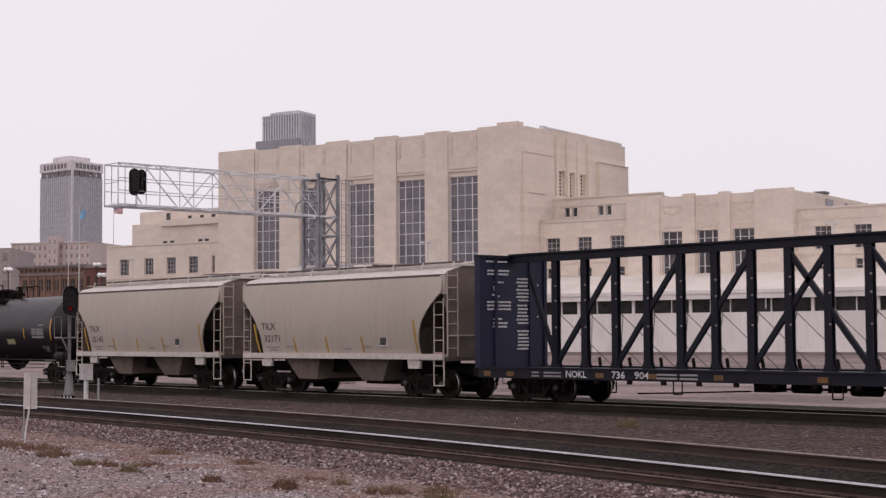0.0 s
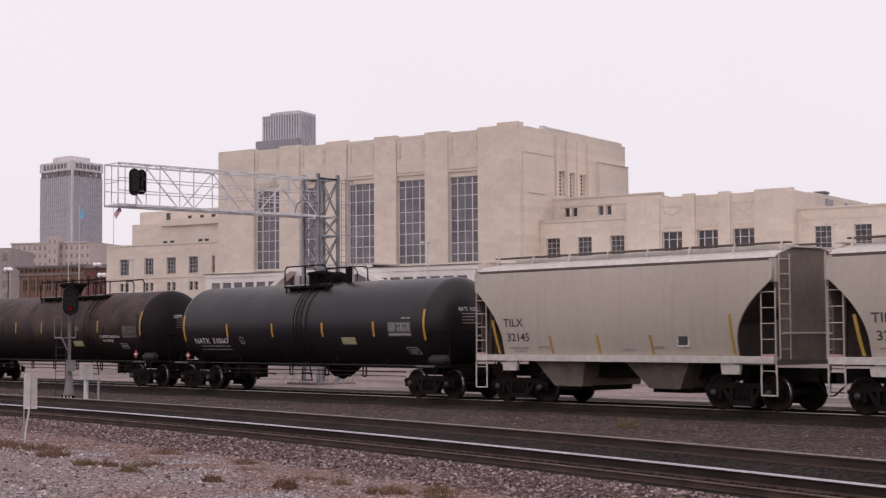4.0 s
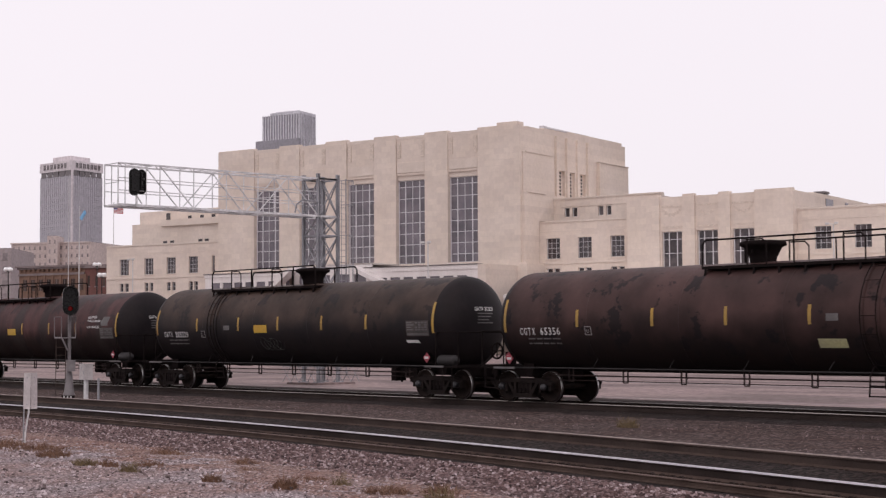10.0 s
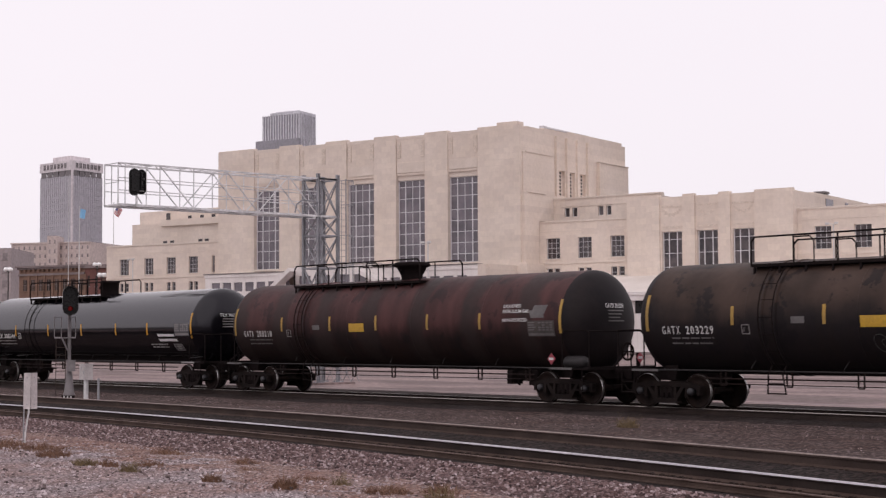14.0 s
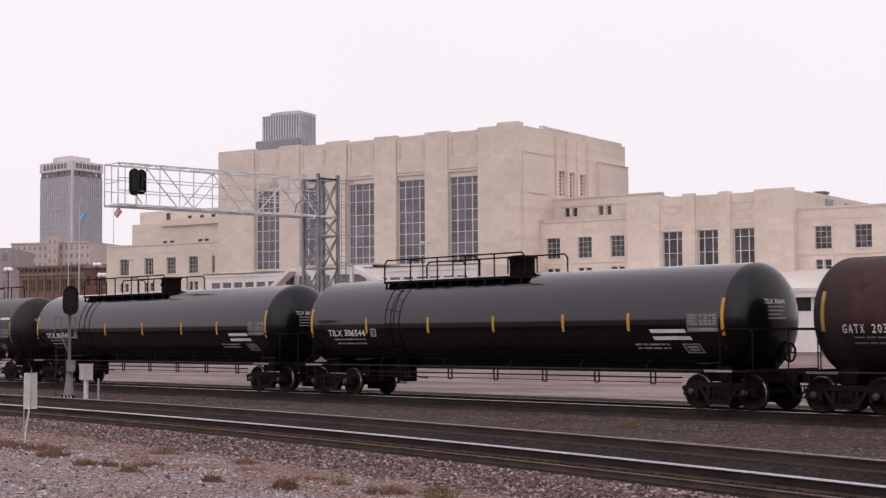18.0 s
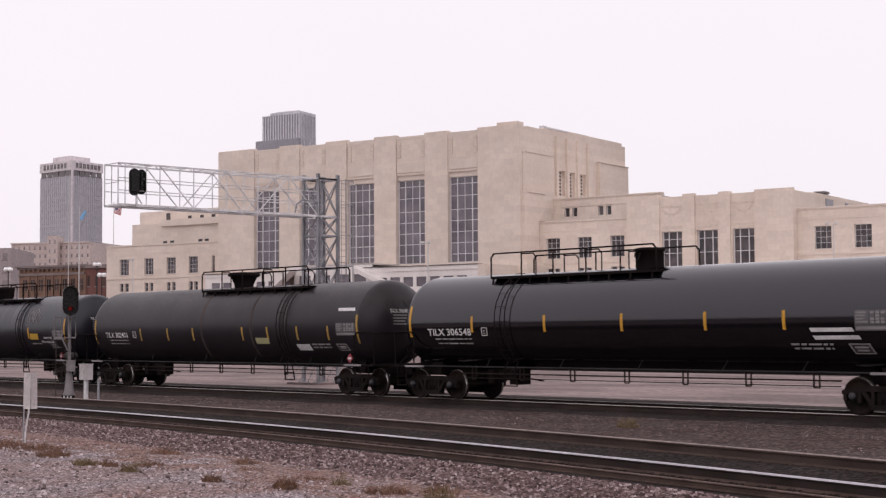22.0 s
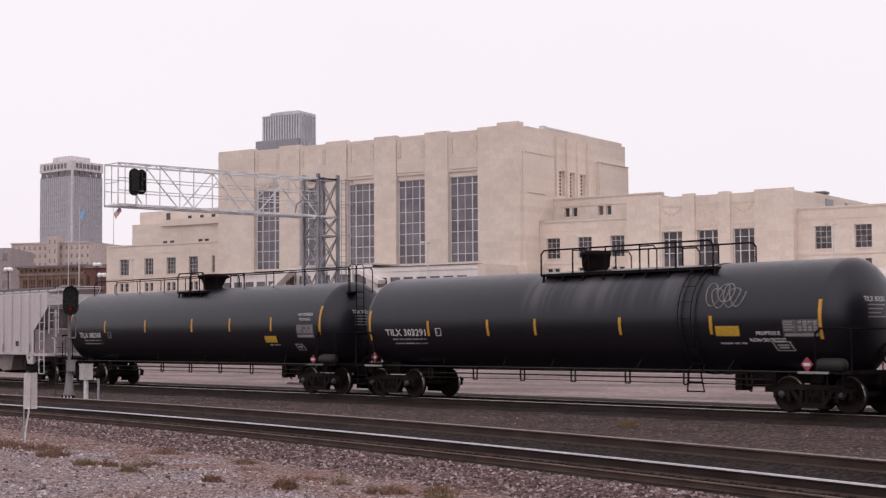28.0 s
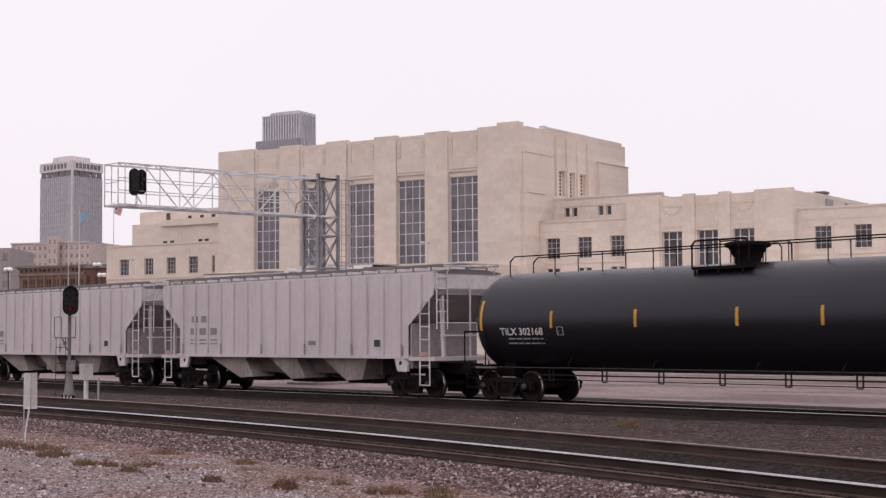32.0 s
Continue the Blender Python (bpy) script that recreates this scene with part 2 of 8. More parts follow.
M = {
    "stone": stone_mat("limestone", (0.7, 0.605, 0.54), (0.64, 0.545, 0.478)),
    "stone_trim": mat("limestone_trim", (0.68, 0.59, 0.525), (0.62, 0.53, 0.465), 0.9, scale=0.5, fine=5, bump=0.05, grain=0.05),
    "stone_relief": mat("carved_limestone", (0.58, 0.48, 0.41), (0.64, 0.55, 0.48), 0.95, scale=1.4, fine=5, bump=0.5, dist=0.12),
    "white_paint": mat("white_painted_boards", (0.74, 0.69, 0.675), (0.66, 0.61, 0.595), 0.6, scale=0.3, fine=6, bump=0.03, grain=0.05, streak=(0.5, 0.45, 0.42, 0.3)),
    "roof_white": mat("pale_membrane_roof", (0.68, 0.62, 0.58), (0.59, 0.53, 0.49), 0.7, scale=0.2, fine=3, bump=0.02, grain=0.05),
    "roof_dark": mat("dark_roofing", (0.12, 0.1, 0.1), (0.17, 0.15, 0.15), 0.8, scale=0.5),
    "win_frame": mat("aluminium_window_bars", (0.62, 0.6, 0.62), (0.54, 0.52, 0.54), 0.45, scale=1.5),
    "glass": mat("window_glass", (0.1, 0.086, 0.104), (0.15, 0.128, 0.147), 0.1, scale=0.5, fine=0.8, bump=0, rand=0.22, spec=0.6),
    "glass_wing": mat("dark_office_glass", (0.035, 0.03, 0.036), (0.085, 0.068, 0.07), 0.15, scale=0.6, fine=1.2, bump=0, rand=0.4, spec=0.45),
    # dark window paled by distance haze put into its colour
    "haze_pane": mat("hazy_far_window", (0.24, 0.2, 0.205), (0.3, 0.25, 0.255), 0.5, scale=0.5, fine=1, bump=0, rand=0.3, spec=0.3),
    "brown_pane": mat("dusty_brown_window", (0.045, 0.03, 0.025), (0.075, 0.05, 0.042), 0.5, scale=0.5, fine=1, bump=0, rand=0.35, spec=0.2),
    "glass_dim": mat("dark_sooty_glass", (0.012, 0.011, 0.012), (0.03, 0.026, 0.027), 0.3, scale=0.5, fine=1, bump=0, rand=0.3, spec=0.2),
    # near-black stands in for the shade inside rooms and holes
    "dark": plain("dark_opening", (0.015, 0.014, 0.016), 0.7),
    "asphalt": mat("old_pink_pavement", (0.25, 0.186, 0.178), (0.15, 0.112, 0.108), 0.9, spec=0.2, scale=0.22, fine=4, bump=0.25, grain=0.35, lo=0.44, hi=0.58, stretch=(0.5, 1.3, 1)),
    "concrete": mat("pale_concrete", (0.275, 0.222, 0.222), (0.18, 0.142, 0.142), 0.9, scale=0.4, fine=6, grain=0.3, stretch=(0.4, 1.5, 1)),
    "earth": mat("dark_damp_earth", (0.05, 0.042, 0.038), (0.08, 0.068, 0.06), 0.95, scale=0.05, fine=1.2),
    "ballast_mid": gravel_mat("brown_ballast", [(0.026, 0.0182, 0.017), (0.062, 0.044, 0.0405), (0.1, 0.074, 0.069), (0.19, 0.148, 0.14)], 0.07, bump=0.6, stain=(0.78, 0.66, 0.6), stain_scale=0.7),
    "ballast_dark": gravel_mat("oily_ballast", [(0.019, 0.0142, 0.0132), (0.036, 0.0273, 0.0256), (0.066, 0.052, 0.049)], 0.07, stain=(0.6, 0.5, 0.45)),
    "ballast_track": gravel_mat("sooty_brown_ballast", [(0.014, 0.0105, 0.0098), (0.03, 0.0225, 0.021), (0.055, 0.042, 0.039)], 0.07, stain=(0.6, 0.5, 0.45)),
    "ballast_near": gravel_mat("pink_grey_ballast", [(0.045, 0.031, 0.031), (0.1, 0.067, 0.065), (0.165, 0.116, 0.114), (0.34, 0.27, 0.27)], 0.05, bump=0.6, stain=(0.66, 0.48, 0.43), stain_scale=1.1),
    "ballast_red": gravel_mat("reddish_littered_gravel", [(0.1, 0.06, 0.052), (0.225, 0.15, 0.132), (0.31, 0.222, 0.2), (0.44, 0.36, 0.34)], 0.05, bump=0.6, stain=(0.78, 0.6, 0.52), stain_scale=1.4),
    "gravel_lot": gravel_mat("grey_fine_gravel", [(0.1, 0.081, 0.082), (0.26, 0.22, 0.222), (0.35, 0.302, 0.305), (0.55, 0.485, 0.495)], 0.045, stain=(0.86, 0.62, 0.52), stain_scale=0.42),
    "stones_pale": pebble_mat("loose_pale_gravel", [(0.05, 0.04, 0.04), (0.19, 0.148, 0.144), (0.34, 0.292, 0.294), (0.42, 0.365, 0.368), (0.6, 0.54, 0.55)]),
    "stones_brown": pebble_mat("loose_brown_gravel", [(0.018, 0.0132, 0.0124), (0.08, 0.058, 0.053), (0.14, 0.105, 0.098), (0.21, 0.165, 0.156), (0.45, 0.38, 0.375)]),
    "stones": pebble_mat("loose_crushed_stone", [(0.04, 0.029, 0.03), (0.12, 0.08, 0.077), (0.18, 0.128, 0.125), (0.25, 0.186, 0.182), (0.46, 0.395, 0.4)]),
    "tie": mat("creosoted_tie", (0.012, 0.009, 0.0085), (0.026, 0.019, 0.017), 0.9, spec=0.12, scale=4, fine=30, rand=0.35, stretch=(6, 0.6, 1)),
    "rail": mat("rusty_rail_side", (0.037, 0.025, 0.0215), (0.06, 0.042, 0.036), 0.75, spec=0.15, scale=1.2, fine=20),
    "rail_web": mat("sooty_rail_web", (0.024, 0.0172, 0.0156), (0.038, 0.0275, 0.025), 0.8, spec=0.1, scale=1.2, fine=20),
    "rail_base": mat("dusty_brown_rail_base", (0.12, 0.086, 0.076), (0.17, 0.124, 0.111), 0.85, spec=0.12, scale=1.5, fine=22),
    "tread": plain("worn_bright_tread", (0.42, 0.4, 0.4), 0.32, 1.0),
    "rail_foot": mat("brown_rail_foot", (0.052, 0.035, 0.029), (0.08, 0.055, 0.046), 0.85, spec=0.1, scale=1.5, fine=22),
    "rail_top": mat("polished_rail_head", (0.6, 0.56, 0.6), (0.5, 0.47, 0.5), 0.45, metal=1.0, scale=0.6, fine=10, bump=0.02),
    "rail_brown": mat("brown_dull_rail_head", (0.3, 0.232, 0.212), (0.22, 0.168, 0.152), 0.55, metal=0.35, scale=0.6, fine=10, bump=0.02),
    "rail_dull": mat("dull_rail_head", (0.4, 0.36, 0.335), (0.32, 0.285, 0.262), 0.4, metal=1.0, scale=0.6, fine=10, bump=0.02),
    "galv": mat("galvanised_steel", (0.72, 0.7, 0.71), (0.5, 0.485, 0.495), 0.45, metal=0.25, scale=1.5, fine=9, bump=0.05),
    "galv_dark": mat("weathered_steel_tower", (0.32, 0.315, 0.335), (0.23, 0.225, 0.24), 0.55, metal=0.3, scale=1.2, fine=9, bump=0.05),
    "mast": mat("weathered_grey_mast", (0.2, 0.178, 0.183), (0.11, 0.096, 0.1), 0.6, scale=1.2, fine=8),
    "signal_black": mat("black_signal_paint", (0.0062, 0.0054, 0.0056), (0.01, 0.0085, 0.0088), 0.28, scale=3, spec=0.22, bump=0.02),
    "lens_red": plain("red_signal_lens", (0.3, 0.012, 0.012), 0.2, emit=(1.0, 0.04, 0.04, 0.045)),
    "lens_dark": plain("unlit_signal_lens", (0.02, 0.02, 0.022), 0.15),
    "white_board": mat("weathered_white_board", (0.58, 0.53, 0.53), (0.4, 0.36, 0.36), 0.7, scale=2, fine=20, streak=(0.3, 0.26, 0.24, 0.5)),
    "grass_dry": mat("dry_russet_grass", (0.13, 0.066, 0.043), (0.2, 0.11, 0.068), 0.9, scale=4, fine=20, bump=0),
    "grass_olive": mat("withered_weed", (0.13, 0.092, 0.048), (0.19, 0.135, 0.07), 0.9, scale=4, fine=20, bump=0),
    # rolling stock
    "tank_gloss": mat("gloss_black_tank_paint", (0.0022, 0.0019, 0.0029), (0.0034, 0.003, 0.0042), 0.12, scale=0.4, fine=5, bump=0, spec=0.68, streak=(0.006, 0.005, 0.0065, 0.25), tint=(0.95, 0.92, 1.0)),
    # same gloss paint, shine cut to stand in for dark reflections
    "gloss_head": mat("satin_black_tank_end", (0.0034, 0.003, 0.0042), (0.005, 0.0044, 0.006), 0.2, scale=0.5, fine=5, bump=0, spec=0.34, tint=(0.95, 0.92, 1.0)),
    "tank_black": mat("black_tank_paint", (0.0068, 0.0056, 0.0088), (0.0098, 0.0082, 0.0124), 0.33, scale=0.3, fine=6, bump=0, spec=0.42, grain=0.05, streak=(0.0125, 0.0105, 0.014, 0.3), tint=(0.9, 0.93, 1.0)),
    "tank_washed": mat("washed_black_tank_paint", (0.0068, 0.0056, 0.0088), (0.0098, 0.0082, 0.0124), 0.33, scale=0.3, fine=6, bump=0, spec=0.42, grain=0.05, streak=(0.0125, 0.0105, 0.014, 0.3), tint=(0.9, 0.93, 1.0), wash=(0.06, 0.055, 0.064, -1.6, 4.6)),
    # paints whose upper crust also holds the light from above
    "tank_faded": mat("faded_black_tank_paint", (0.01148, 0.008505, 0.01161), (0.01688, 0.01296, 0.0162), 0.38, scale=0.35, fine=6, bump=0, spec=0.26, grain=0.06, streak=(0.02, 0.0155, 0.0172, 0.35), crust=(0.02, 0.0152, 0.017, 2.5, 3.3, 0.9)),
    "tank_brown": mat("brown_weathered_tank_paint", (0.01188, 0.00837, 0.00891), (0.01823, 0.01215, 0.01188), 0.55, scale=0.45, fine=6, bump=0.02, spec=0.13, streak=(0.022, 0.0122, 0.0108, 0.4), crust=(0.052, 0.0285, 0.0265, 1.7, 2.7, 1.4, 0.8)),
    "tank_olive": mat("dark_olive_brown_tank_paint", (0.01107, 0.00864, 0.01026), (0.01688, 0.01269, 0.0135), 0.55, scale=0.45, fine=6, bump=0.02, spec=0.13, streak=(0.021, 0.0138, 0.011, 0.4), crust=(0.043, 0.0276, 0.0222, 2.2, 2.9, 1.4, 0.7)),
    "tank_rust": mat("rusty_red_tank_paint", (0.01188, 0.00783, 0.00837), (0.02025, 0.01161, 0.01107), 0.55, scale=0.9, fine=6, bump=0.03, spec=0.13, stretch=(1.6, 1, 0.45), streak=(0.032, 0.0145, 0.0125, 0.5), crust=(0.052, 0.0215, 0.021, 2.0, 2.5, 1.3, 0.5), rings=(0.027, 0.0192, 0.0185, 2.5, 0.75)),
    "tank_dull": mat("dull_black_tank_end", (0.01013, 0.00783, 0.00918), (0.01688, 0.01242, 0.01323), 0.55, scale=0.7, fine=6, bump=0.01, spec=0.13, streak=(0.018, 0.0115, 0.0105, 0.35)),
    "under": mat("sooty_underframe", (0.01105, 0.00832, 0.00858), (0.0169, 0.01274, 0.01248), 0.8, scale=2, fine=14, spec=0.02),
    "truck": mat("brown_truck_casting", (0.01105, 0.00806, 0.0078), (0.01885, 0.01365, 0.01274), 0.75, scale=2.5, fine=14, spec=0.06),
    "wheel": mat("rusty_wheel", (0.01105, 0.00832, 0.00806), (0.0221, 0.01404, 0.01196), 0.75, scale=3, fine=16, spec=0.08),
    "bearing": mat("dark_bearing_cap", (0.016, 0.015, 0.018), (0.03, 0.028, 0.032), 0.5, scale=3),
    "yellow": mat("yellow_reflective_stripe", (0.55, 0.275, 0.018), (0.45, 0.225, 0.022), 0.45, scale=1.5, fine=12, bump=0),
    "yellow_old": mat("dirty_yellow_stripe", (0.4, 0.235, 0.04), (0.27, 0.165, 0.04), 0.6, scale=1.5, fine=12, bump=0),
    "placard": mat("yellow_placard", (0.52, 0.31, 0.022), (0.43, 0.255, 0.03), 0.5, scale=2, bump=0),
    "placard_pale": mat("faded_yellow_placard", (0.4, 0.38, 0.2), (0.32, 0.3, 0.18), 0.6, scale=2, bump=0),
    "white_mark": mat("white_stencil_paint", (0.66, 0.64, 0.64), (0.5, 0.48, 0.48), 0.6, scale=1.2, fine=10, bump=0),
    "grey_mark": mat("dirty_white_stencil", (0.3, 0.28, 0.28), (0.2, 0.18, 0.18), 0.7, scale=1.2, fine=10, bump=0),
    "dim_mark": mat("faint_grey_stencil", (0.13, 0.12, 0.12), (0.09, 0.08, 0.08), 0.7, scale=1.2, fine=10, bump=0),
    "red_mark": mat("red_hazard_placard", (0.32, 0.035, 0.06), (0.27, 0.035, 0.055), 0.5, scale=2, bump=0),
    "black_mark": plain("black_lettering", (0.03, 0.028, 0.03), 0.6),
    "hopper_end": mat("grimy_hopper_end", (0.2, 0.155, 0.13), (0.13, 0.098, 0.082), 0.75, scale=0.6, fine=6, bump=0.02, streak=(0.07, 0.05, 0.042, 0.6)),
    "hopper_beige": mat("beige_hopper_paint", (0.44, 0.375, 0.328), (0.395, 0.333, 0.288), 0.55, scale=0.25, fine=5, bump=0.01, grain=0.04, streak=(0.3, 0.24, 0.2, 0.35)),
    "hopper_roof": mat("pale_beige_hopper_roof", (0.56, 0.505, 0.475), (0.47, 0.42, 0.39), 0.55, scale=0.5, fine=5, bump=0.04),
    # darker copy of the hopper white, end shade put into its colour
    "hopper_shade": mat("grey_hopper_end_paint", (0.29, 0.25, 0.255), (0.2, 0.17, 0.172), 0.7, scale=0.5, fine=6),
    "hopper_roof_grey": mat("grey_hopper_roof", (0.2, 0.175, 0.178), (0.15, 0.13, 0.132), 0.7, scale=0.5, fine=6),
    "rust_streak": mat("rusty_seam_streak", (0.0672, 0.0480, 0.0448), (0.0320, 0.0253, 0.0264), 0.7, scale=1.2, fine=10, bump=0.02, spec=0.15),
    "corner_red": mat("faded_red_corner_stripe", (0.42, 0.22, 0.215), (0.4, 0.27, 0.26), 0.6, scale=3, fine=12, bump=0),
    "panel_grey": mat("grey_data_panel", (0.12, 0.115, 0.12), (0.08, 0.075, 0.08), 0.7, scale=3, fine=14, bump=0),
    "panel_old": mat("dusty_old_data_panel", (0.07, 0.056, 0.052), (0.045, 0.035, 0.032), 0.8, scale=3, fine=14, bump=0),
    "scrawl_dull": mat("dull_green_chalk", (0.045, 0.046, 0.04), (0.022, 0.021, 0.02), 0.8, scale=2, fine=10, bump=0),
    "sill_grey": mat("dusty_black_sill_pipe", (0.02, 0.0175, 0.0185), (0.03, 0.026, 0.027), 0.6, scale=1.5, fine=10, bump=0, spec=0.25),
    "pipe_rust": mat("rusty_brown_pipe", (0.015, 0.0085, 0.0078), (0.024, 0.013, 0.0115), 0.7, scale=2, fine=14, spec=0.2),
    # grime plus the shade under the car, put into the bay colour
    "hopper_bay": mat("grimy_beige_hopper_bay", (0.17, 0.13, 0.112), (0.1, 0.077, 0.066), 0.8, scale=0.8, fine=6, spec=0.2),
    # dark hopper paint that carries the shade of the end slopes
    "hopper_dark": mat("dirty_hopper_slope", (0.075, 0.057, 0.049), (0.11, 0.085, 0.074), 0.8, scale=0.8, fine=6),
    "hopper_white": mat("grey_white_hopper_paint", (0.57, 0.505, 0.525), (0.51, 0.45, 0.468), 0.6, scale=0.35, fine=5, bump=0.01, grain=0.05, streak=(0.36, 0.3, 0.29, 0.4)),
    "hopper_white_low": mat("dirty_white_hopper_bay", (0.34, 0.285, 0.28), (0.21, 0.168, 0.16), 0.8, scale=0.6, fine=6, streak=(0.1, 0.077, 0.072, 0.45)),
    "hopper_white_top": mat("clean_white_hopper_roof", (0.62, 0.57, 0.58), (0.52, 0.475, 0.485), 0.6, scale=0.5, fine=5),
    "blue": mat("dark_blue_flatcar_paint", (0.0076, 0.0092, 0.0304), (0.0116, 0.0132, 0.0368), 0.5, spec=0.3, scale=0.5, fine=6, bump=0.02, streak=(0.022, 0.02, 0.028, 0.35)),
    "blue_dark": mat("grimy_blue_black_beam", (0.0078, 0.0078, 0.0145), (0.0118, 0.0115, 0.0195), 0.55, spec=0.2, scale=0.8, fine=8, bump=0.02),
    "orange": mat("dull_orange_reflector", (0.16, 0.07, 0.016), (0.1, 0.045, 0.014), 0.5, scale=2, bump=0),
    "cable": plain("steel_cable", (0.12, 0.1, 0.09), 0.6, 0.6),
    # far town, distance haze lightened into its colours
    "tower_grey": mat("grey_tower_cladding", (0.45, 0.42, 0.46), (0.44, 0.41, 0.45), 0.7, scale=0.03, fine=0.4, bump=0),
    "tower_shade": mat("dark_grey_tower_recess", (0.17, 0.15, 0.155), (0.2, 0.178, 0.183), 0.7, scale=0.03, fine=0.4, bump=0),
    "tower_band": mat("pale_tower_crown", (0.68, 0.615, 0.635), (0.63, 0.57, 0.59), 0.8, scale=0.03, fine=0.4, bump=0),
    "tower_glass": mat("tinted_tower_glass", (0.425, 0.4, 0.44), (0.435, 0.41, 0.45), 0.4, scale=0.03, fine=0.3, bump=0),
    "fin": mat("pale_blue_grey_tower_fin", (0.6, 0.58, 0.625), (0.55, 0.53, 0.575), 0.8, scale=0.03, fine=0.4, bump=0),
    "brick_red": mat("dark_red_brick", (0.13, 0.055, 0.048), (0.17, 0.075, 0.064), 0.9, scale=0.3, fine=3),
    "brick_tan": mat("tan_brown_brick", (0.2125, 0.1258, 0.0918), (0.1615, 0.0952, 0.0697), 0.9, scale=0.3, fine=3),
    "brick_pale": mat("pale_pink_brick", (0.56, 0.455, 0.43), (0.5, 0.405, 0.38), 0.9, scale=0.1, fine=1),
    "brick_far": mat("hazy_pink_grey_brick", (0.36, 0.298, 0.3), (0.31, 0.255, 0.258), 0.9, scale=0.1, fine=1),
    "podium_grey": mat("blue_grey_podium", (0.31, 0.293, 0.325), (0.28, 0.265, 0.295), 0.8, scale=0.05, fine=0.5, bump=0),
    "brick_dim": mat("brown_grey_brick", (0.24, 0.19, 0.185), (0.19, 0.15, 0.148), 0.9, scale=0.2, fine=2),
    "globe": plain("milk_glass_globe", (0.85, 0.84, 0.84), 0.3),
    "pole_white": mat("pale_painted_pole", (0.62, 0.6, 0.6), (0.5, 0.48, 0.48), 0.5, scale=1),
    "flag_blue": mat("sky_blue_flag_cloth", (0.2, 0.42, 0.66), (0.25, 0.48, 0.7), 0.8, scale=1, bump=0),
    "flag_red": mat("red_flag_cloth", (0.45, 0.05, 0.07), (0.38, 0.05, 0.06), 0.8, scale=1, bump=0),
    "flag_white": mat("white_flag_cloth", (0.75, 0.72, 0.72), (0.68, 0.66, 0.66), 0.8, scale=1, bump=0),
    "flag_navy": mat("navy_flag_cloth", (0.06, 0.06, 0.16), (0.08, 0.08, 0.2), 0.8, scale=1, bump=0),
}


# ---- mesh tools ----
class Geo:
    """Collects vertices and faces for one mesh."""

    weld = False

    def __init__(self):
        self.v, self.f, self.s = [], [], []

    def add(self, verts, faces, smooth=False):
        k = len(self.v)
        self.v += [tuple(p) for p in verts]
        self.f += [tuple(k + i for i in q) for q in faces]
        self.s += [smooth] * len(faces)
        return self

    def box(self, x0, x1, y0, y1, z0, z1):
        v = [(x, y, z) for x in (x0, x1) for y in (y0, y1) for z in (z0, z1)]
        return self.add(v, [(0, 1, 3, 2), (4, 6, 7, 5), (0, 4, 5, 1), (2, 3, 7, 6), (0, 2, 6, 4), (1, 5, 7, 3)])

    def boxm(self, m, sx, sy, sz):
        v = [m @ Vector((x * sx / 2, y * sy / 2, z * sz / 2)) for x in (-1, 1) for y in (-1, 1) for z in (-1, 1)]
        return self.add(v, [(0, 1, 3, 2), (4, 6, 7, 5), (0, 4, 5, 1), (2, 3, 7, 6), (0, 2, 6, 4), (1, 5, 7, 3)])

    def beam(self, a, b, w, h, up=(0, 0, 1)):
        a, b = Vector(a), Vector(b)
        d = (b - a).normalized()
        s = d.cross(Vector(up))
        if s.length < 1e-4:
            s = d.cross(Vector((0, 1, 0)))
        s.normalize()
        u = s.cross(d)
        v = [p + s * (i * w / 2) + u * (j * h / 2) for p in (a, b) for i in (-1, 1) for j in (-1, 1)]
        return self.add(v, [(0, 1, 3, 2), (4, 6, 7, 5), (0, 4, 5, 1), (2, 3, 7, 6), (0, 2, 6, 4), (1, 5, 7, 3)])

    def tube(self, a, b, r, n=8, r2=None, caps=True):
        a, b = Vector(a), Vector(b)
        d = (b - a).normalized()
        s = d.cross(Vector((0, 0, 1)))
        if s.length < 1e-3:
            s = Vector((1, 0, 0))
        s.normalize()
        u = s.cross(d)
        r2 = r if r2 is None else r2
        ring = [(math.cos(2 * math.pi * i / n), math.sin(2 * math.pi * i / n)) for i in range(n)]
        v = [a + s * (c * r) + u * (k * r) for c, k in ring] + [b + s * (c * r2) + u * (k * r2) for c, k in ring]
        self.add(v, [(i, (i + 1) % n, n + (i + 1) % n, n + i) for i in range(n)], True)
        if caps:
            self.add(v[:n], [tuple(range(n))[::-1]])
            self.add(v[n:], [tuple(range(n))])
        return self

    def path(self, pts, r, n=6):
        for a, b in zip(pts, pts[1:]):
            self.tube(a, b, r, n)
        return self

    def lathe(self, profile, axis="z", at=(0, 0, 0), n=24, smooth=True):
        """profile: (radius, height) pairs turned about an axis."""
        v, f = [], []
        for r, h in profile:
            for i in range(n):
                c, k = r * math.cos(2 * math.pi * i / n), r * math.sin(2 * math.pi * i / n)
                p = {"z": (c, k, h), "x": (h, c, k), "y": (k, h, c)}[axis]
                v.append((at[0] + p[0], at[1] + p[1], at[2] + p[2]))
        for j in range(len(profile) - 1):
            for i in range(n):
                f.append((j * n + i, j * n + (i + 1) % n, (j + 1) * n + (i + 1) % n, (j + 1) * n + i))
        self.add(v, f, smooth)
        if profile[0] == profile[-1]:
            return self
        self.add(v[:n], [tuple(range(n))[::-1]])
        return self.add(v[-n:], [tuple(range(n))])

    def prism(self, poly, y0, y1, axis="y"):
        """poly in (x, z) pushed along y, or (y, z) along x."""
        n = len(poly)
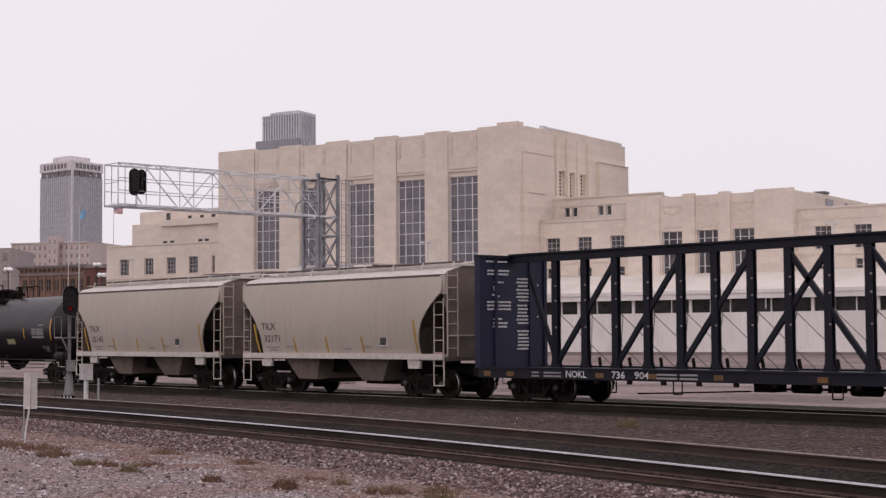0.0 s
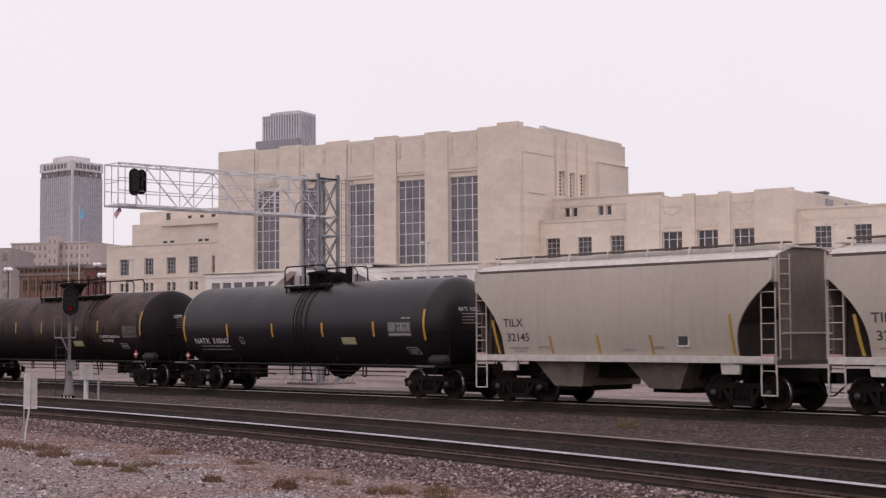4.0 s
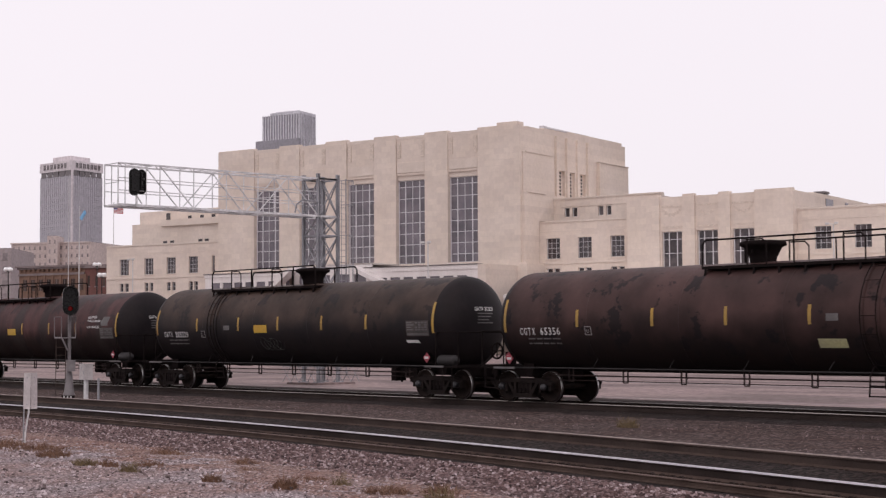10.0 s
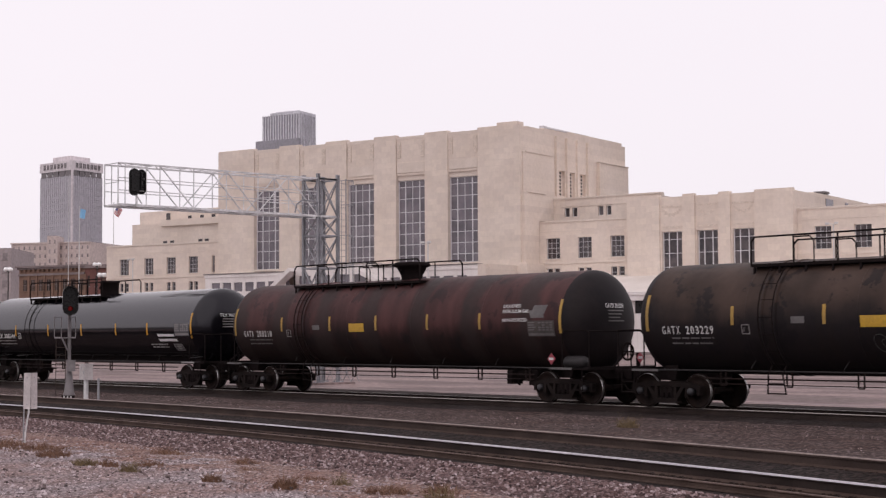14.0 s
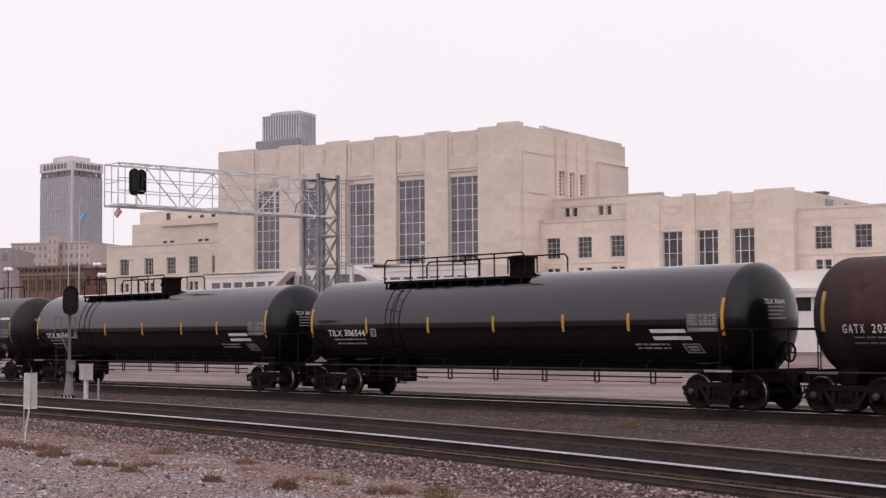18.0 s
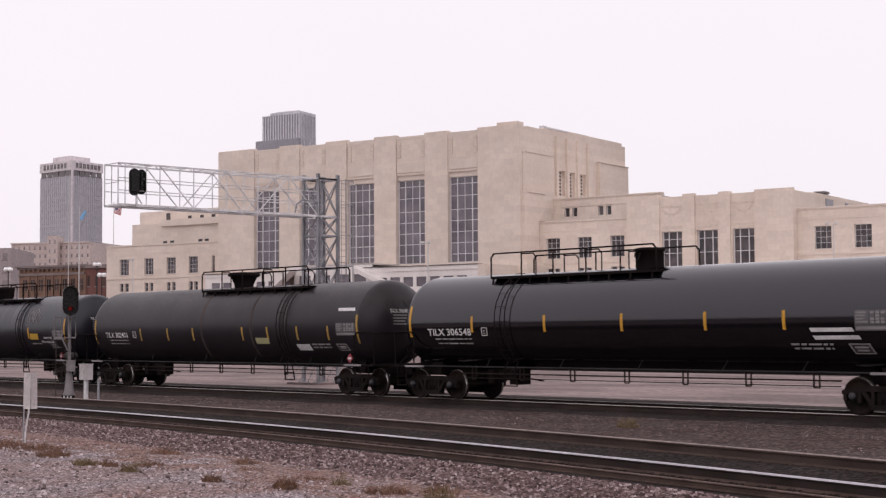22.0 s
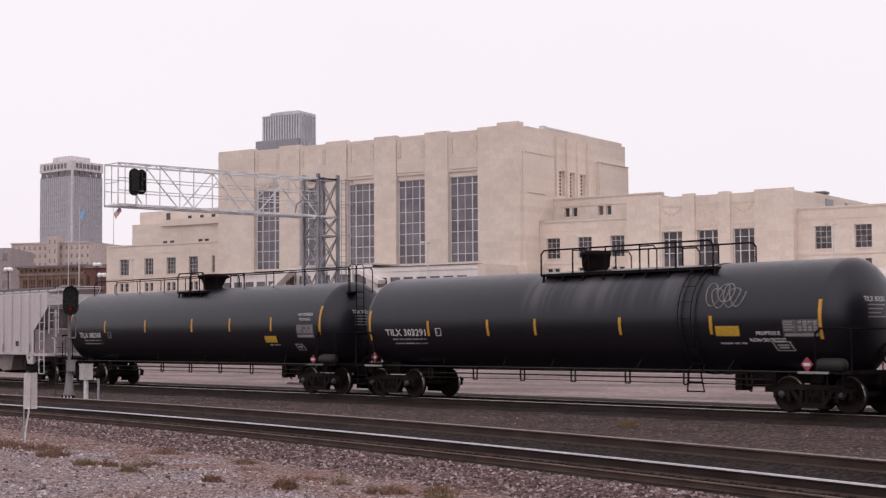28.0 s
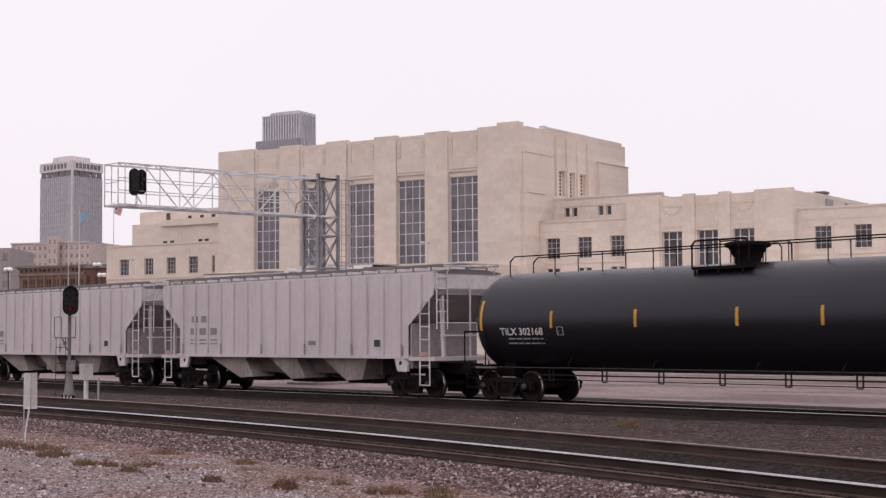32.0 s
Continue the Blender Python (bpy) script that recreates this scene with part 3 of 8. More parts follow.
        if axis == "y":
            v = [(a, y0, b) for a, b in poly] + [(a, y1, b) for a, b in poly]
        elif axis == "x":
            v = [(y0, a, b) for a, b in poly] + [(y1, a, b) for a, b in poly]
        else:
            v = [(a, b, y0) for a, b in poly] + [(a, b, y1) for a, b in poly]
        return self.add(v, [tuple(range(n)), tuple(range(n, 2 * n))[::-1]] + [(i, n + i, n + (i + 1) % n, (i + 1) % n) for i in range(n)])

    def data(self, name, material):
        me = bpy.data.meshes.new(name)
        me.from_pydata(self.v, [], self.f)
        me.materials.append(material)
        me.polygons.foreach_set("use_smooth", self.s)
        bm = bmesh.new()
        bm.from_mesh(me)
        if self.weld:
            bmesh.ops.remove_doubles(bm, verts=bm.verts, dist=1e-4)
        bmesh.ops.recalc_face_normals(bm, faces=bm.faces)
        bm.to_mesh(me)
        bm.free()
        me.update()
        return me


def part(name, geo, material, parent=None, label="", at=None):
    ob = new(name, geo.data(name, M[material]) if isinstance(geo, Geo) else geo)
    if parent:
        ob.parent = parent
    if at is not None:
        ob.matrix_basis = at
    if label:
        tagged(ob, label)
    return ob


def thing(name, m, label, category, group="", kind=""):
    ob = new(name)
    ob.empty_display_size = 0.3
    ob.matrix_basis = m
    return tagged(ob, label, category, group, kind)


def letters(text, height, align="LEFT"):
    """Flat outline of a line of writing as vertices and faces in its own plane."""
    cu = bpy.data.curves.new("writing", "FONT")
    cu.body, cu.size, cu.align_x, cu.resolution_u, cu.offset = text, height * 1.38, align, 2, height * 0.018
    ob = bpy.data.objects.new("writing", cu)
    me = bpy.data.meshes.new_from_object(ob)
    v = [(p.co.x, p.co.y) for p in me.vertices]
    f = [tuple(p.vertices) for p in me.polygons]
    bpy.data.objects.remove(ob)
    bpy.data.curves.remove(cu)
    bpy.data.meshes.remove(me)
    return v, f


# ---- ground ----
def near_y(x):
    """Near rail of the curved near track."""
    x = max(x, -44.4)
    return 14.974 - 0.27167 * x - 0.003057 * x * x


def near_frame(x):
    """Centre of the near track, its heading there."""
    e = 0.05
    a = math.atan2(near_y(x + e) - near_y(x - e), 2 * e)
    return x, near_y(x), a


g = Geo()
xs = [-4000, -400, -150, -60, 0, 60, 150, 400, 4000]
ys = [-4000, -200, -40, 0, 30, 80, 200, 400, 4000]
gv = [(x, y, -0.5) for y in ys for x in xs]
g.add(gv, [(j * 9 + i, j * 9 + i + 1, j * 9 + i + 10, j * 9 + i + 9) for j in range(8) for i in range(8)])
# unseen ground, kept dark to dim reflections and bounce on the tanks
tagged(part("ground", g, "earth"), "bare earth ground reaching to the horizon", "ground", kind="structure")


def sheet(name, x0, x1, nx, prof, material, label, category, wob=0.02, follow=None, seed=1):
    """A strip of ground along x. prof: (y, z) across, from near to far; follow adds the curve of the near track."""
    rnd = random.Random(seed)
    gg = Geo()
    n = len(prof)
    v, f = [], []
    for i in range(nx + 1):
        x = x0 + (x1 - x0) * i / nx
        for y, z in prof:
            dy = follow(x) if follow else 0
            v.append((x, y + dy + rnd.uniform(-wob, wob) * 2, z + rnd.uniform(-wob, wob) * 0.5))
    for i in range(nx):
        for j in range(n - 1):
            f.append((i * n + j, (i + 1) * n + j, (i + 1) * n + j + 1, i * n + j + 1))
    gg.add(v, f, True)
    return tagged(part(name, gg, material), label, category, kind="structure")


def steps(a, b, n):
    return [a + (b - a) * i / n for i in range(n + 1)]


# fine grey gravel of the lot in front of the near track
lot = [(y, -0.36 + 0.012 * math.sin(y * 2.1)) for y in steps(7, 19.2, 60)]
sheet("gravel_lot", -140, 80, 220, lot, "gravel_lot", "pale grey fine gravel lot with patches of dry weeds", "gravel", 0.03, seed=2)
# shoulder of pinkish crushed stone below the near track
sh = [(-3.9, -0.44), (-3.3, -0.375), (-2.8, -0.345), (-2.2, -0.32), (-1.7, -0.285), (-1.35, -0.26), (-1.1, -0.255), (-0.9, -0.27)]
sheet("ballast_shoulder", -95, 25, 260, sh, "ballast_near", "pink-grey crushed stone ballast shoulder of the near track", "ballast", 0.03, near_y, 3)
litter = [(-5.3, -0.39), (-4.9, -0.358), (-4.3, -0.35), (-3.7, -0.346), (-3.2, -0.344), (-2.9, -0.352), (-2.6, -0.375)]
sheet("littered_gravel", -95, 25, 240, litter, "ballast_red", "reddish gravel strip with dry plant litter", "gravel", 0.05, near_y, 15)
# bed under the near track, tilted by its banking
top = [(-1.08, -0.27), (-0.85, -0.268), (-0.6, -0.272), (-0.3, -0.262), (-0.05, -0.24), (0.05, -0.24)]
# strip colour holds the shadow cast round the tie ends
sheet("ballast_shoulder_top", -95, 25, 220, top, "ballast_track", "dark sooty ballast round the tie ends of the near rail", "ballast", 0.012, near_y, 14)
bed = [(0.0, -0.28), (0.1, -0.26), (0.25, -0.2), (0.75, -0.09), (1.3, -0.02), (2.1, 0.03), (2.5, -0.02), (3.1, -0.12), (3.8, -0.2), (4.6, -0.24)]
sheet("ballast_bed_near", -95, 25, 220, bed, "ballast_track", "dark sooty ballast between the rails of the near track", "ballast", 0.012, near_y, 4)
# brown gravel between the two tracks
mid = [(y, -0.2 - 0.05 * math.sin((y - 21) / 11 * math.pi)) for y in steps(21.5, 32.2, 20)]
mid[0] = (21.5, -0.4)
sheet("gravel_between_tracks", -170, 40, 160, mid, "ballast_mid", "brown trackside gravel between the two tracks", "gravel", 0.02, seed=5)
bed2 = [(30.7, -0.3), (30.95, -0.215), (31.6, -0.19), (32.2, -0.175), (33.4, -0.17), (34.6, -0.175), (35.4, -0.15), (36.4, -0.14), (37.6, -0.145), (38.7, -0.16), (39.2, -0.22), (39.9, -0.4)]
sheet("ballast_bed_far", -170, 40, 180, bed2, "ballast_dark", "dark oily ballast under the train's track", "ballast", 0.012, seed=6)
pv = [(y, -0.345) for y in steps(38.6, 200, 30)]
sheet("pavement", -420, 200, 60, pv, "asphalt", "worn pinkish asphalt yard behind the tracks", "pavement", 0.0, seed=7)
for y0, y1, x0, x1 in ((42.6, 43.0, -160, 10), (56.5, 58.0, -170, 10), (74, 84, -200, 0)):
    tagged(part("pavement_strip", Geo().box(x0, x1, y0, y1, -0.36, -0.337), "concrete"), "pale concrete strip set in the yard pavement", "pavement", kind="structure")


# ---- tracks ----
RAIL = [(-0.075, 0), (0.075, 0), (0.075, 0.012), (0.012, 0.03), (0.01, 0.13), (0.036, 0.14), (0.036, 0.172), (0.028, 0.178),
        (-0.028, 0.178), (-0.036, 0.172), (-0.036, 0.14), (-0.01, 0.13), (-0.012, 0.03), (-0.075, 0.012)]


HEAVY = [(-0.012, 0.045), (0.012, 0.045), (0.01, 0.15), (0.036, 0.16), (0.036, 0.194), (0.028, 0.2),
         (-0.028, 0.2), (-0.036, 0.194), (-0.036, 0.16), (-0.01, 0.15)]
FOOT = [(-0.08, 0), (0.08, 0), (0.08, 0.018), (0.011, 0.049), (-0.011, 0.049), (-0.08, 0.018)]
LIGHT = [(-0.055, 0), (0.055, 0), (0.055, 0.012), (0.012, 0.024), (0.01, 0.075), (0.026, 0.084), (0.026, 0.106), (0.02, 0.11),
         (-0.02, 0.11), (-0.026, 0.106), (-0.026, 0.084), (-0.01, 0.075), (-0.012, 0.024), (-0.055, 0.012)]


def sweep(points, prof):
    """prof (across, up) carried along points (x, y, z, heading)."""
    gg = Geo()
    n = len(prof)
    v = []
    for x, y, z, a in points:
        for s, u in prof:
            v.append((x - math.sin(a) * s, y + math.cos(a) * s, z + u))
    f = []
    for i in range(len(points) - 1):
        for j in range(n):
            f.append((i * n + j, (i + 1) * n + j, (i + 1) * n + (j + 1) % n, i * n + (j + 1) % n))
    f += [tuple(range(n)), tuple(range((len(points) - 1) * n, len(points) * n))[::-1]]
    return gg.add(v, f)


def offset(x, s):
    cx, cy, a = near_frame(x)
    return cx - math.sin(a) * s, cy + math.cos(a) * s, a


def track_near():
    t = thing("railway_track", pose(-25, near_y(-25), -0.18), "curved banked railway track with bright rails and dark ties", "track", "tracks", "structure")
    inv = Matrix.Translation((25, -near_y(-25), 0.18))
    rows = [[], []]
    for i in range(121):
        x = -95 + i
        for k, (s, z) in enumerate(((0, -0.2), (1.5, -0.03))):
            px, py, a = offset(x, s)
            rows[k].append((px, py, z, a))
    for k, name in ((0, "rail_top"), (1, "rail_brown")):
        r = part("rail", sweep(rows[k], HEAVY), "rail" if k else "rail_web", t, "rusty steel rail", inv)
        part("rail_foot", sweep(rows[k], FOOT), "rail_foot", r, "dusty brown rail foot")
        lip = 0.18 if k == 0 else 0.187
        part("rail_head", sweep(rows[k], [(-0.04, lip), (-0.036, lip), (-0.034, 0.1985), (0.029, 0.1985), (0.029, 0.2025), (-0.0355, 0.2025)]), name, r, "worn bright running surface")
    # an old light rail lies along the tie ends
    spare = [(*offset(-95 + i, -0.47)[:2], -0.265, near_frame(-95 + i)[2]) for i in range(121)]
    r = part("light_rail", sweep(spare, LIGHT), "rail_foot", t, "brown light rail lying along the tie ends", inv)
    # paler strip paints the highlight along the rail's top edge
    part("rail_head", sweep(spare, [(-0.029, 0.098), (-0.026, 0.098), (-0.021, 0.1085), (0.02, 0.1085), (0.02, 0.112), (-0.022, 0.112)]), "rail_base", r, "dusty brown rail top")
    tie = Geo().box(-0.115, 0.115, -1.3, 1.3, -0.17, 0).data("tie", M["tie"])
    plate = Geo()
    for s in (-0.75, 0.75):
        plate.box(-0.1, 0.1, s - 0.18, s + 0.18, 0, 0.018)
        for dx in (-0.06, 0.06):
            for dy in (-0.11, 0.11):
                plate.box(dx - 0.015, dx + 0.015, s + dy - 0.02, s + dy + 0.02, 0.018, 0.05)
    pl = plate.data("tie_plate", M["rail"])
    clip = Geo().prism([(-0.08, 0), (0.08, 0), (0.05, 0.022), (0.02, 0.042), (-0.03, 0.034), (-0.06, 0.015)], -0.02, 0.02).data("rail_anchor", M["rail_web"])
    rnd = random.Random(8)
    roll = math.atan2(0.17, 1.5)
    for i in range(140):
        x = -66 + i * 0.56 + rnd.uniform(-0.04, 0.04)
        px, py, a = offset(x, 0.75)
        m = Matrix.Translation((px, py, -0.122)) @ Matrix.Rotation(a + rnd.uniform(-0.01, 0.01), 4, "Z") @ Matrix.Rotation(roll, 4, "X")
        ob = part("tie", tie, None, t, at=inv @ m)
        part("tie_plate", pl, None, ob)
        for dx in ((-0.18, 0.15), (0.16,), (-0.17,), (-0.05, 0.18))[rnd.randrange(4)]:
            part("rail_anchor", clip, None, ob, at=pose(dx + rnd.uniform(-0.05, 0.05), -0.85, 0.014, rnd.uniform(-8, 8), 0, rnd.uniform(-12, 12)))


def track_far():
    t = thing("railway_track", pose(-50, 33.39, -0.18), "straight railway track carrying the freight train", "track", "tracks", "structure")
    inv = Matrix.Translation((50, -33.39, 0.18))
    for s in (-0.75, 0.75):
        pts = [(x, 33.39 + s, -0.18, 0) for x in (-420, -300, -200, -100, 0, 120)]
        r = part("rail", sweep(pts, RAIL), "rail_web", t, "rusty steel rail", inv)
        part("rail_head", sweep(pts, [(-0.039, 0.166), (-0.035, 0.166), (-0.03, 0.1765), (0.029, 0.1765), (0.029, 0.1805), (-0.031, 0.1805)]), "rail_dull", r, "worn running surface")
    tie = Geo().box(-0.115, 0.115, -1.3, 1.3, -0.17, 0).data("tie", M["tie"])
    rnd = random.Random(9)
    for i in range(190):
        x = -98 + i * 0.5 + rnd.uniform(-0.03, 0.03)
        part("tie", tie, None, t, at=inv @ pose(x, 33.39 + rnd.uniform(-0.03, 0.03), -0.178, 0, 0, rnd.uniform(-0.6, 0.6)))


track_near()
track_far()


def scatter_stones():
    """Loose crushed stone lying on the shoulder, the lot and beside the tracks."""
    rnd = random.Random(11)

    def stone(gg, x, y, z, s):
        a = rnd.uniform(0, 6.3)
        c, k = math.cos(a), math.sin(a)
        pts = []
        for px, py, pz in ((-1, -0.7, -0.3), (1, -0.6, -0.3), (0.9, 0.8, -0.3), (-0.8, 0.7, -0.3), (-0.6, -0.4, 0.55), (0.55, -0.5, 0.7), (0.5, 0.5, 0.5), (-0.5, 0.4, 0.75)):
            px, py, pz = [q * s * rnd.uniform(0.7, 1.25) for q in (px, py, pz)]
            pts.append((x + px * c - py * k, y + px * k + py * c, z + pz))
        gg.add(pts, [(4, 5, 6, 7), (0, 1, 5, 4), (1, 2, 6, 5), (2, 3, 7, 6), (3, 0, 4, 7)])

    shoulder, pale, brown = Geo(), Geo(), Geo()
    for i in range(20000):
        x = -50 + 46 * rnd.random() ** 0.8
        o = -0.95 - 2.7 * rnd.random() ** 1.25
        z = np.interp(o, [q[0] for q in sh], [q[1] for q in sh])
        stone(shoulder, x, near_y(x) + o, z + 0.008, rnd.choice((0.014, 0.017, 0.02, 0.022, 0.026, 0.036)))
    for i in range(14000):
        x = -45 + 40 * rnd.random()
        y = rnd.uniform(9, 17)
        stone(pale, x, y, -0.352, rnd.choice((0.01, 0.012, 0.015, 0.018, 0.022, 0.035)))
    for i in range(26000):
        x = rnd.uniform(-70, -10)
        y = rnd.uniform(near_y(x) + 3.6, 31.9)
        stone(brown, x, y, -0.215 - 0.05 * math.sin((y - 21) / 11 * math.pi), rnd.uniform(0.014, 0.03))
    tagged(part("loose_stones", shoulder, "stones"), "loose pink and grey crushed stones beside the near track", "stones", kind="stuff")
    tagged(part("loose_stones", pale, "stones_pale"), "loose pale stones lying on the gravel lot", "stones", kind="stuff")
    tagged(part("loose_stones", brown, "stones_brown"), "loose brown stones between the two tracks", "stones", kind="stuff")


def tuft(x, y, z, w, h, n, material, seed, label):
    rnd = random.Random(seed)
    gg = Geo()
    for i in range(n):
        a, r = rnd.uniform(0, 6.3), w * rnd.random() ** 0.6
        bx, by = r * math.cos(a), r * 0.6 * math.sin(a)
        hh = h * (0.12 + 1.2 * rnd.random() ** 2.2) * (1.1 - 0.7 * r / w)
        lx, ly = bx + rnd.uniform(-1.3, 1.3) * hh, by + rnd.uniform(-1.3, 1.3) * hh
        t = rnd.uniform(0.0025, 0.006)
        d = Vector((rnd.uniform(-1, 1), rnd.uniform(-1, 1), 0)).normalized() * t
        mx, my = (bx + lx) / 2 - 0.1 * (lx - bx), (by + ly) / 2 - 0.1 * (ly - by)
        gg.add([(bx - d.x, by - d.y, -0.02), (bx + d.x, by + d.y, -0.02), (mx + d.x, my + d.y, hh * 0.62), (mx - d.x, my - d.y, hh * 0.62), (lx, ly, hh)],
               [(0, 1, 2, 3), (3, 2, 4)])
    tagged(part("grass_tuft", gg, material, at=pose(x, y, z)), label, "weeds", "weeds in the gravel", "stuff")


TUFTS = [(-31.0, 15.0, 0.9, 0.05, 420, "grass_dry"), (-29.6, 15.9, 0.8, 0.05, 380, "grass_dry"), (-28.0, 16.3, 0.9, 0.05, 380, "grass_dry"), (-26.4, 15.6, 0.6, 0.05, 260, "grass_dry"),
         (-19.73, 14.13, 0.21, 0.20, 252, "grass_dry"), (-21.52, 13.94, 0.19, 0.14, 180, "grass_dry"), (-28.3, 14.6, 0.43, 0.22, 252, "grass_dry"), (-25.9, 14.0, 0.28, 0.16, 180, "grass_olive"),
         (-25.5, 14.2, 0.31, 0.12, 156, "grass_dry"), (-24.9, 14.8, 0.37, 0.12, 180, "grass_dry"), (-23.9, 16.2, 0.31, 0.14, 156, "grass_dry"), (-24.1, 13.9, 0.22, 0.20, 96, "grass_olive"),
         (-31.6, 15.2, 0.56, 0.20, 252, "grass_dry"), (-30.2, 15.3, 0.56, 0.18, 240, "grass_dry"), (-27.0, 16.4, 0.43, 0.16, 192, "grass_dry"), (-17.9, 14.7, 0.43, 0.16, 252, "grass_dry"),
         (-17.3, 15.2, 0.31, 0.20, 180, "grass_dry"), (-19.3, 14.9, 0.19, 0.22, 72, "grass_olive"), (-20.4, 15.1, 0.37, 0.10, 156, "grass_dry"), (-16.6, 14.6, 0.25, 0.22, 120, "grass_olive"), (-22.6, 15.4, 0.31, 0.10, 120, "grass_dry")]


# ---- station building ----
SU, SK, SZ = -100.0, 168.83, -0.35


class Hall(Geo):
    """Geometry in the building's own frame: u along the front, v behind it, z above the rails."""

    def blk(self, u0, u1, v0, v1, z0, z1):
        return self.box(u0 - SU, u1 - SU, v0, v1, z0 - SZ, z1 - SZ)

    def cells(self, a0, a1, z0, z1, holes, put):
        """Fills a wall round its openings, cell by cell."""
        sa = sorted({a0, a1} | {h[0] for h in holes} | {h[1] for h in holes})
        sz = sorted({z0, z1} | {h[2] for h in holes} | {h[3] for h in holes})
        for a, b in zip(sa, sa[1:]):
            for c, d in zip(sz, sz[1:]):
                m, n = (a + b) / 2, (c + d) / 2
                if not any(h[0] < m < h[1] and h[2] < n < h[3] for h in holes):
                    put(a, b, c, d)
        self.weld = True
        return self

    def wall(self, u0, u1, z0, z1, v0, v1, holes):
        """A wall facing the tracks with openings cut through it."""
        return self.cells(u0, u1, z0, z1, holes, lambda a, b, c, d: self.blk(a, b, v0, v1, c, d))

    def side(self, v0, v1, z0, z1, u0, u1, holes):
        return self.cells(v0, v1, z0, z1, holes, lambda a, b, c, d: self.blk(u0, u1, a, b, c, d))


FRONT = Matrix.Translation((0, 0, SZ)) @ Matrix.Rotation(0.25847, 4, "Z") @ Matrix.Translation((SU, SK, 0))
station = thing("station_building", FRONT, "large pale limestone art-deco railway station with tall windows", "building")


def window(u0, u1, z0, z1, v, cols, rows, bar=0.09, heavy=(), label="", pane="glass"):
    """Steel window in an opening: sill, frame bars, one pane to a light."""
    # dark sheet stands in for the unlit room behind the panes
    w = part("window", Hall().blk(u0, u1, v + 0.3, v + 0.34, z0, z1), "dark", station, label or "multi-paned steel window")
    fr = Hall()
    for i, c in enumerate(cols):
        b = bar * (1.9 if i in heavy or i in (0, len(cols) - 1) else 1)
        x = u0 + (u1 - u0) * c
        x = min(max(x, u0 + b / 2), u1 - b / 2)
        fr.blk(x - b / 2, x + b / 2, v - 0.05, v + 0.06, z0, z1)
    for i, r in enumerate(rows):
        z = z0 + (z1 - z0) * r
        z = min(max(z, z0 + bar / 2), z1 - bar / 2)
        fr.blk(u0 + 0.01, u1 - 0.01, v - 0.035, v + 0.045, z - bar / 2, z + bar / 2)
    part("window_frame", fr, "win_frame", w)
    for a, b in zip(cols, cols[1:]):
        for c, d in zip(rows, rows[1:]):
            part("pane", Hall().blk(u0 + (u1 - u0) * a, u0 + (u1 - u0) * b, v, v + 0.02, z0 + (z1 - z0) * c, z0 + (z1 - z0) * d), pane, w)
    return w


BAYS = [(-145.25 + 8.38 * i, -140.55 + 8.38 * i) for i in range(5)]
TOP = 29.05


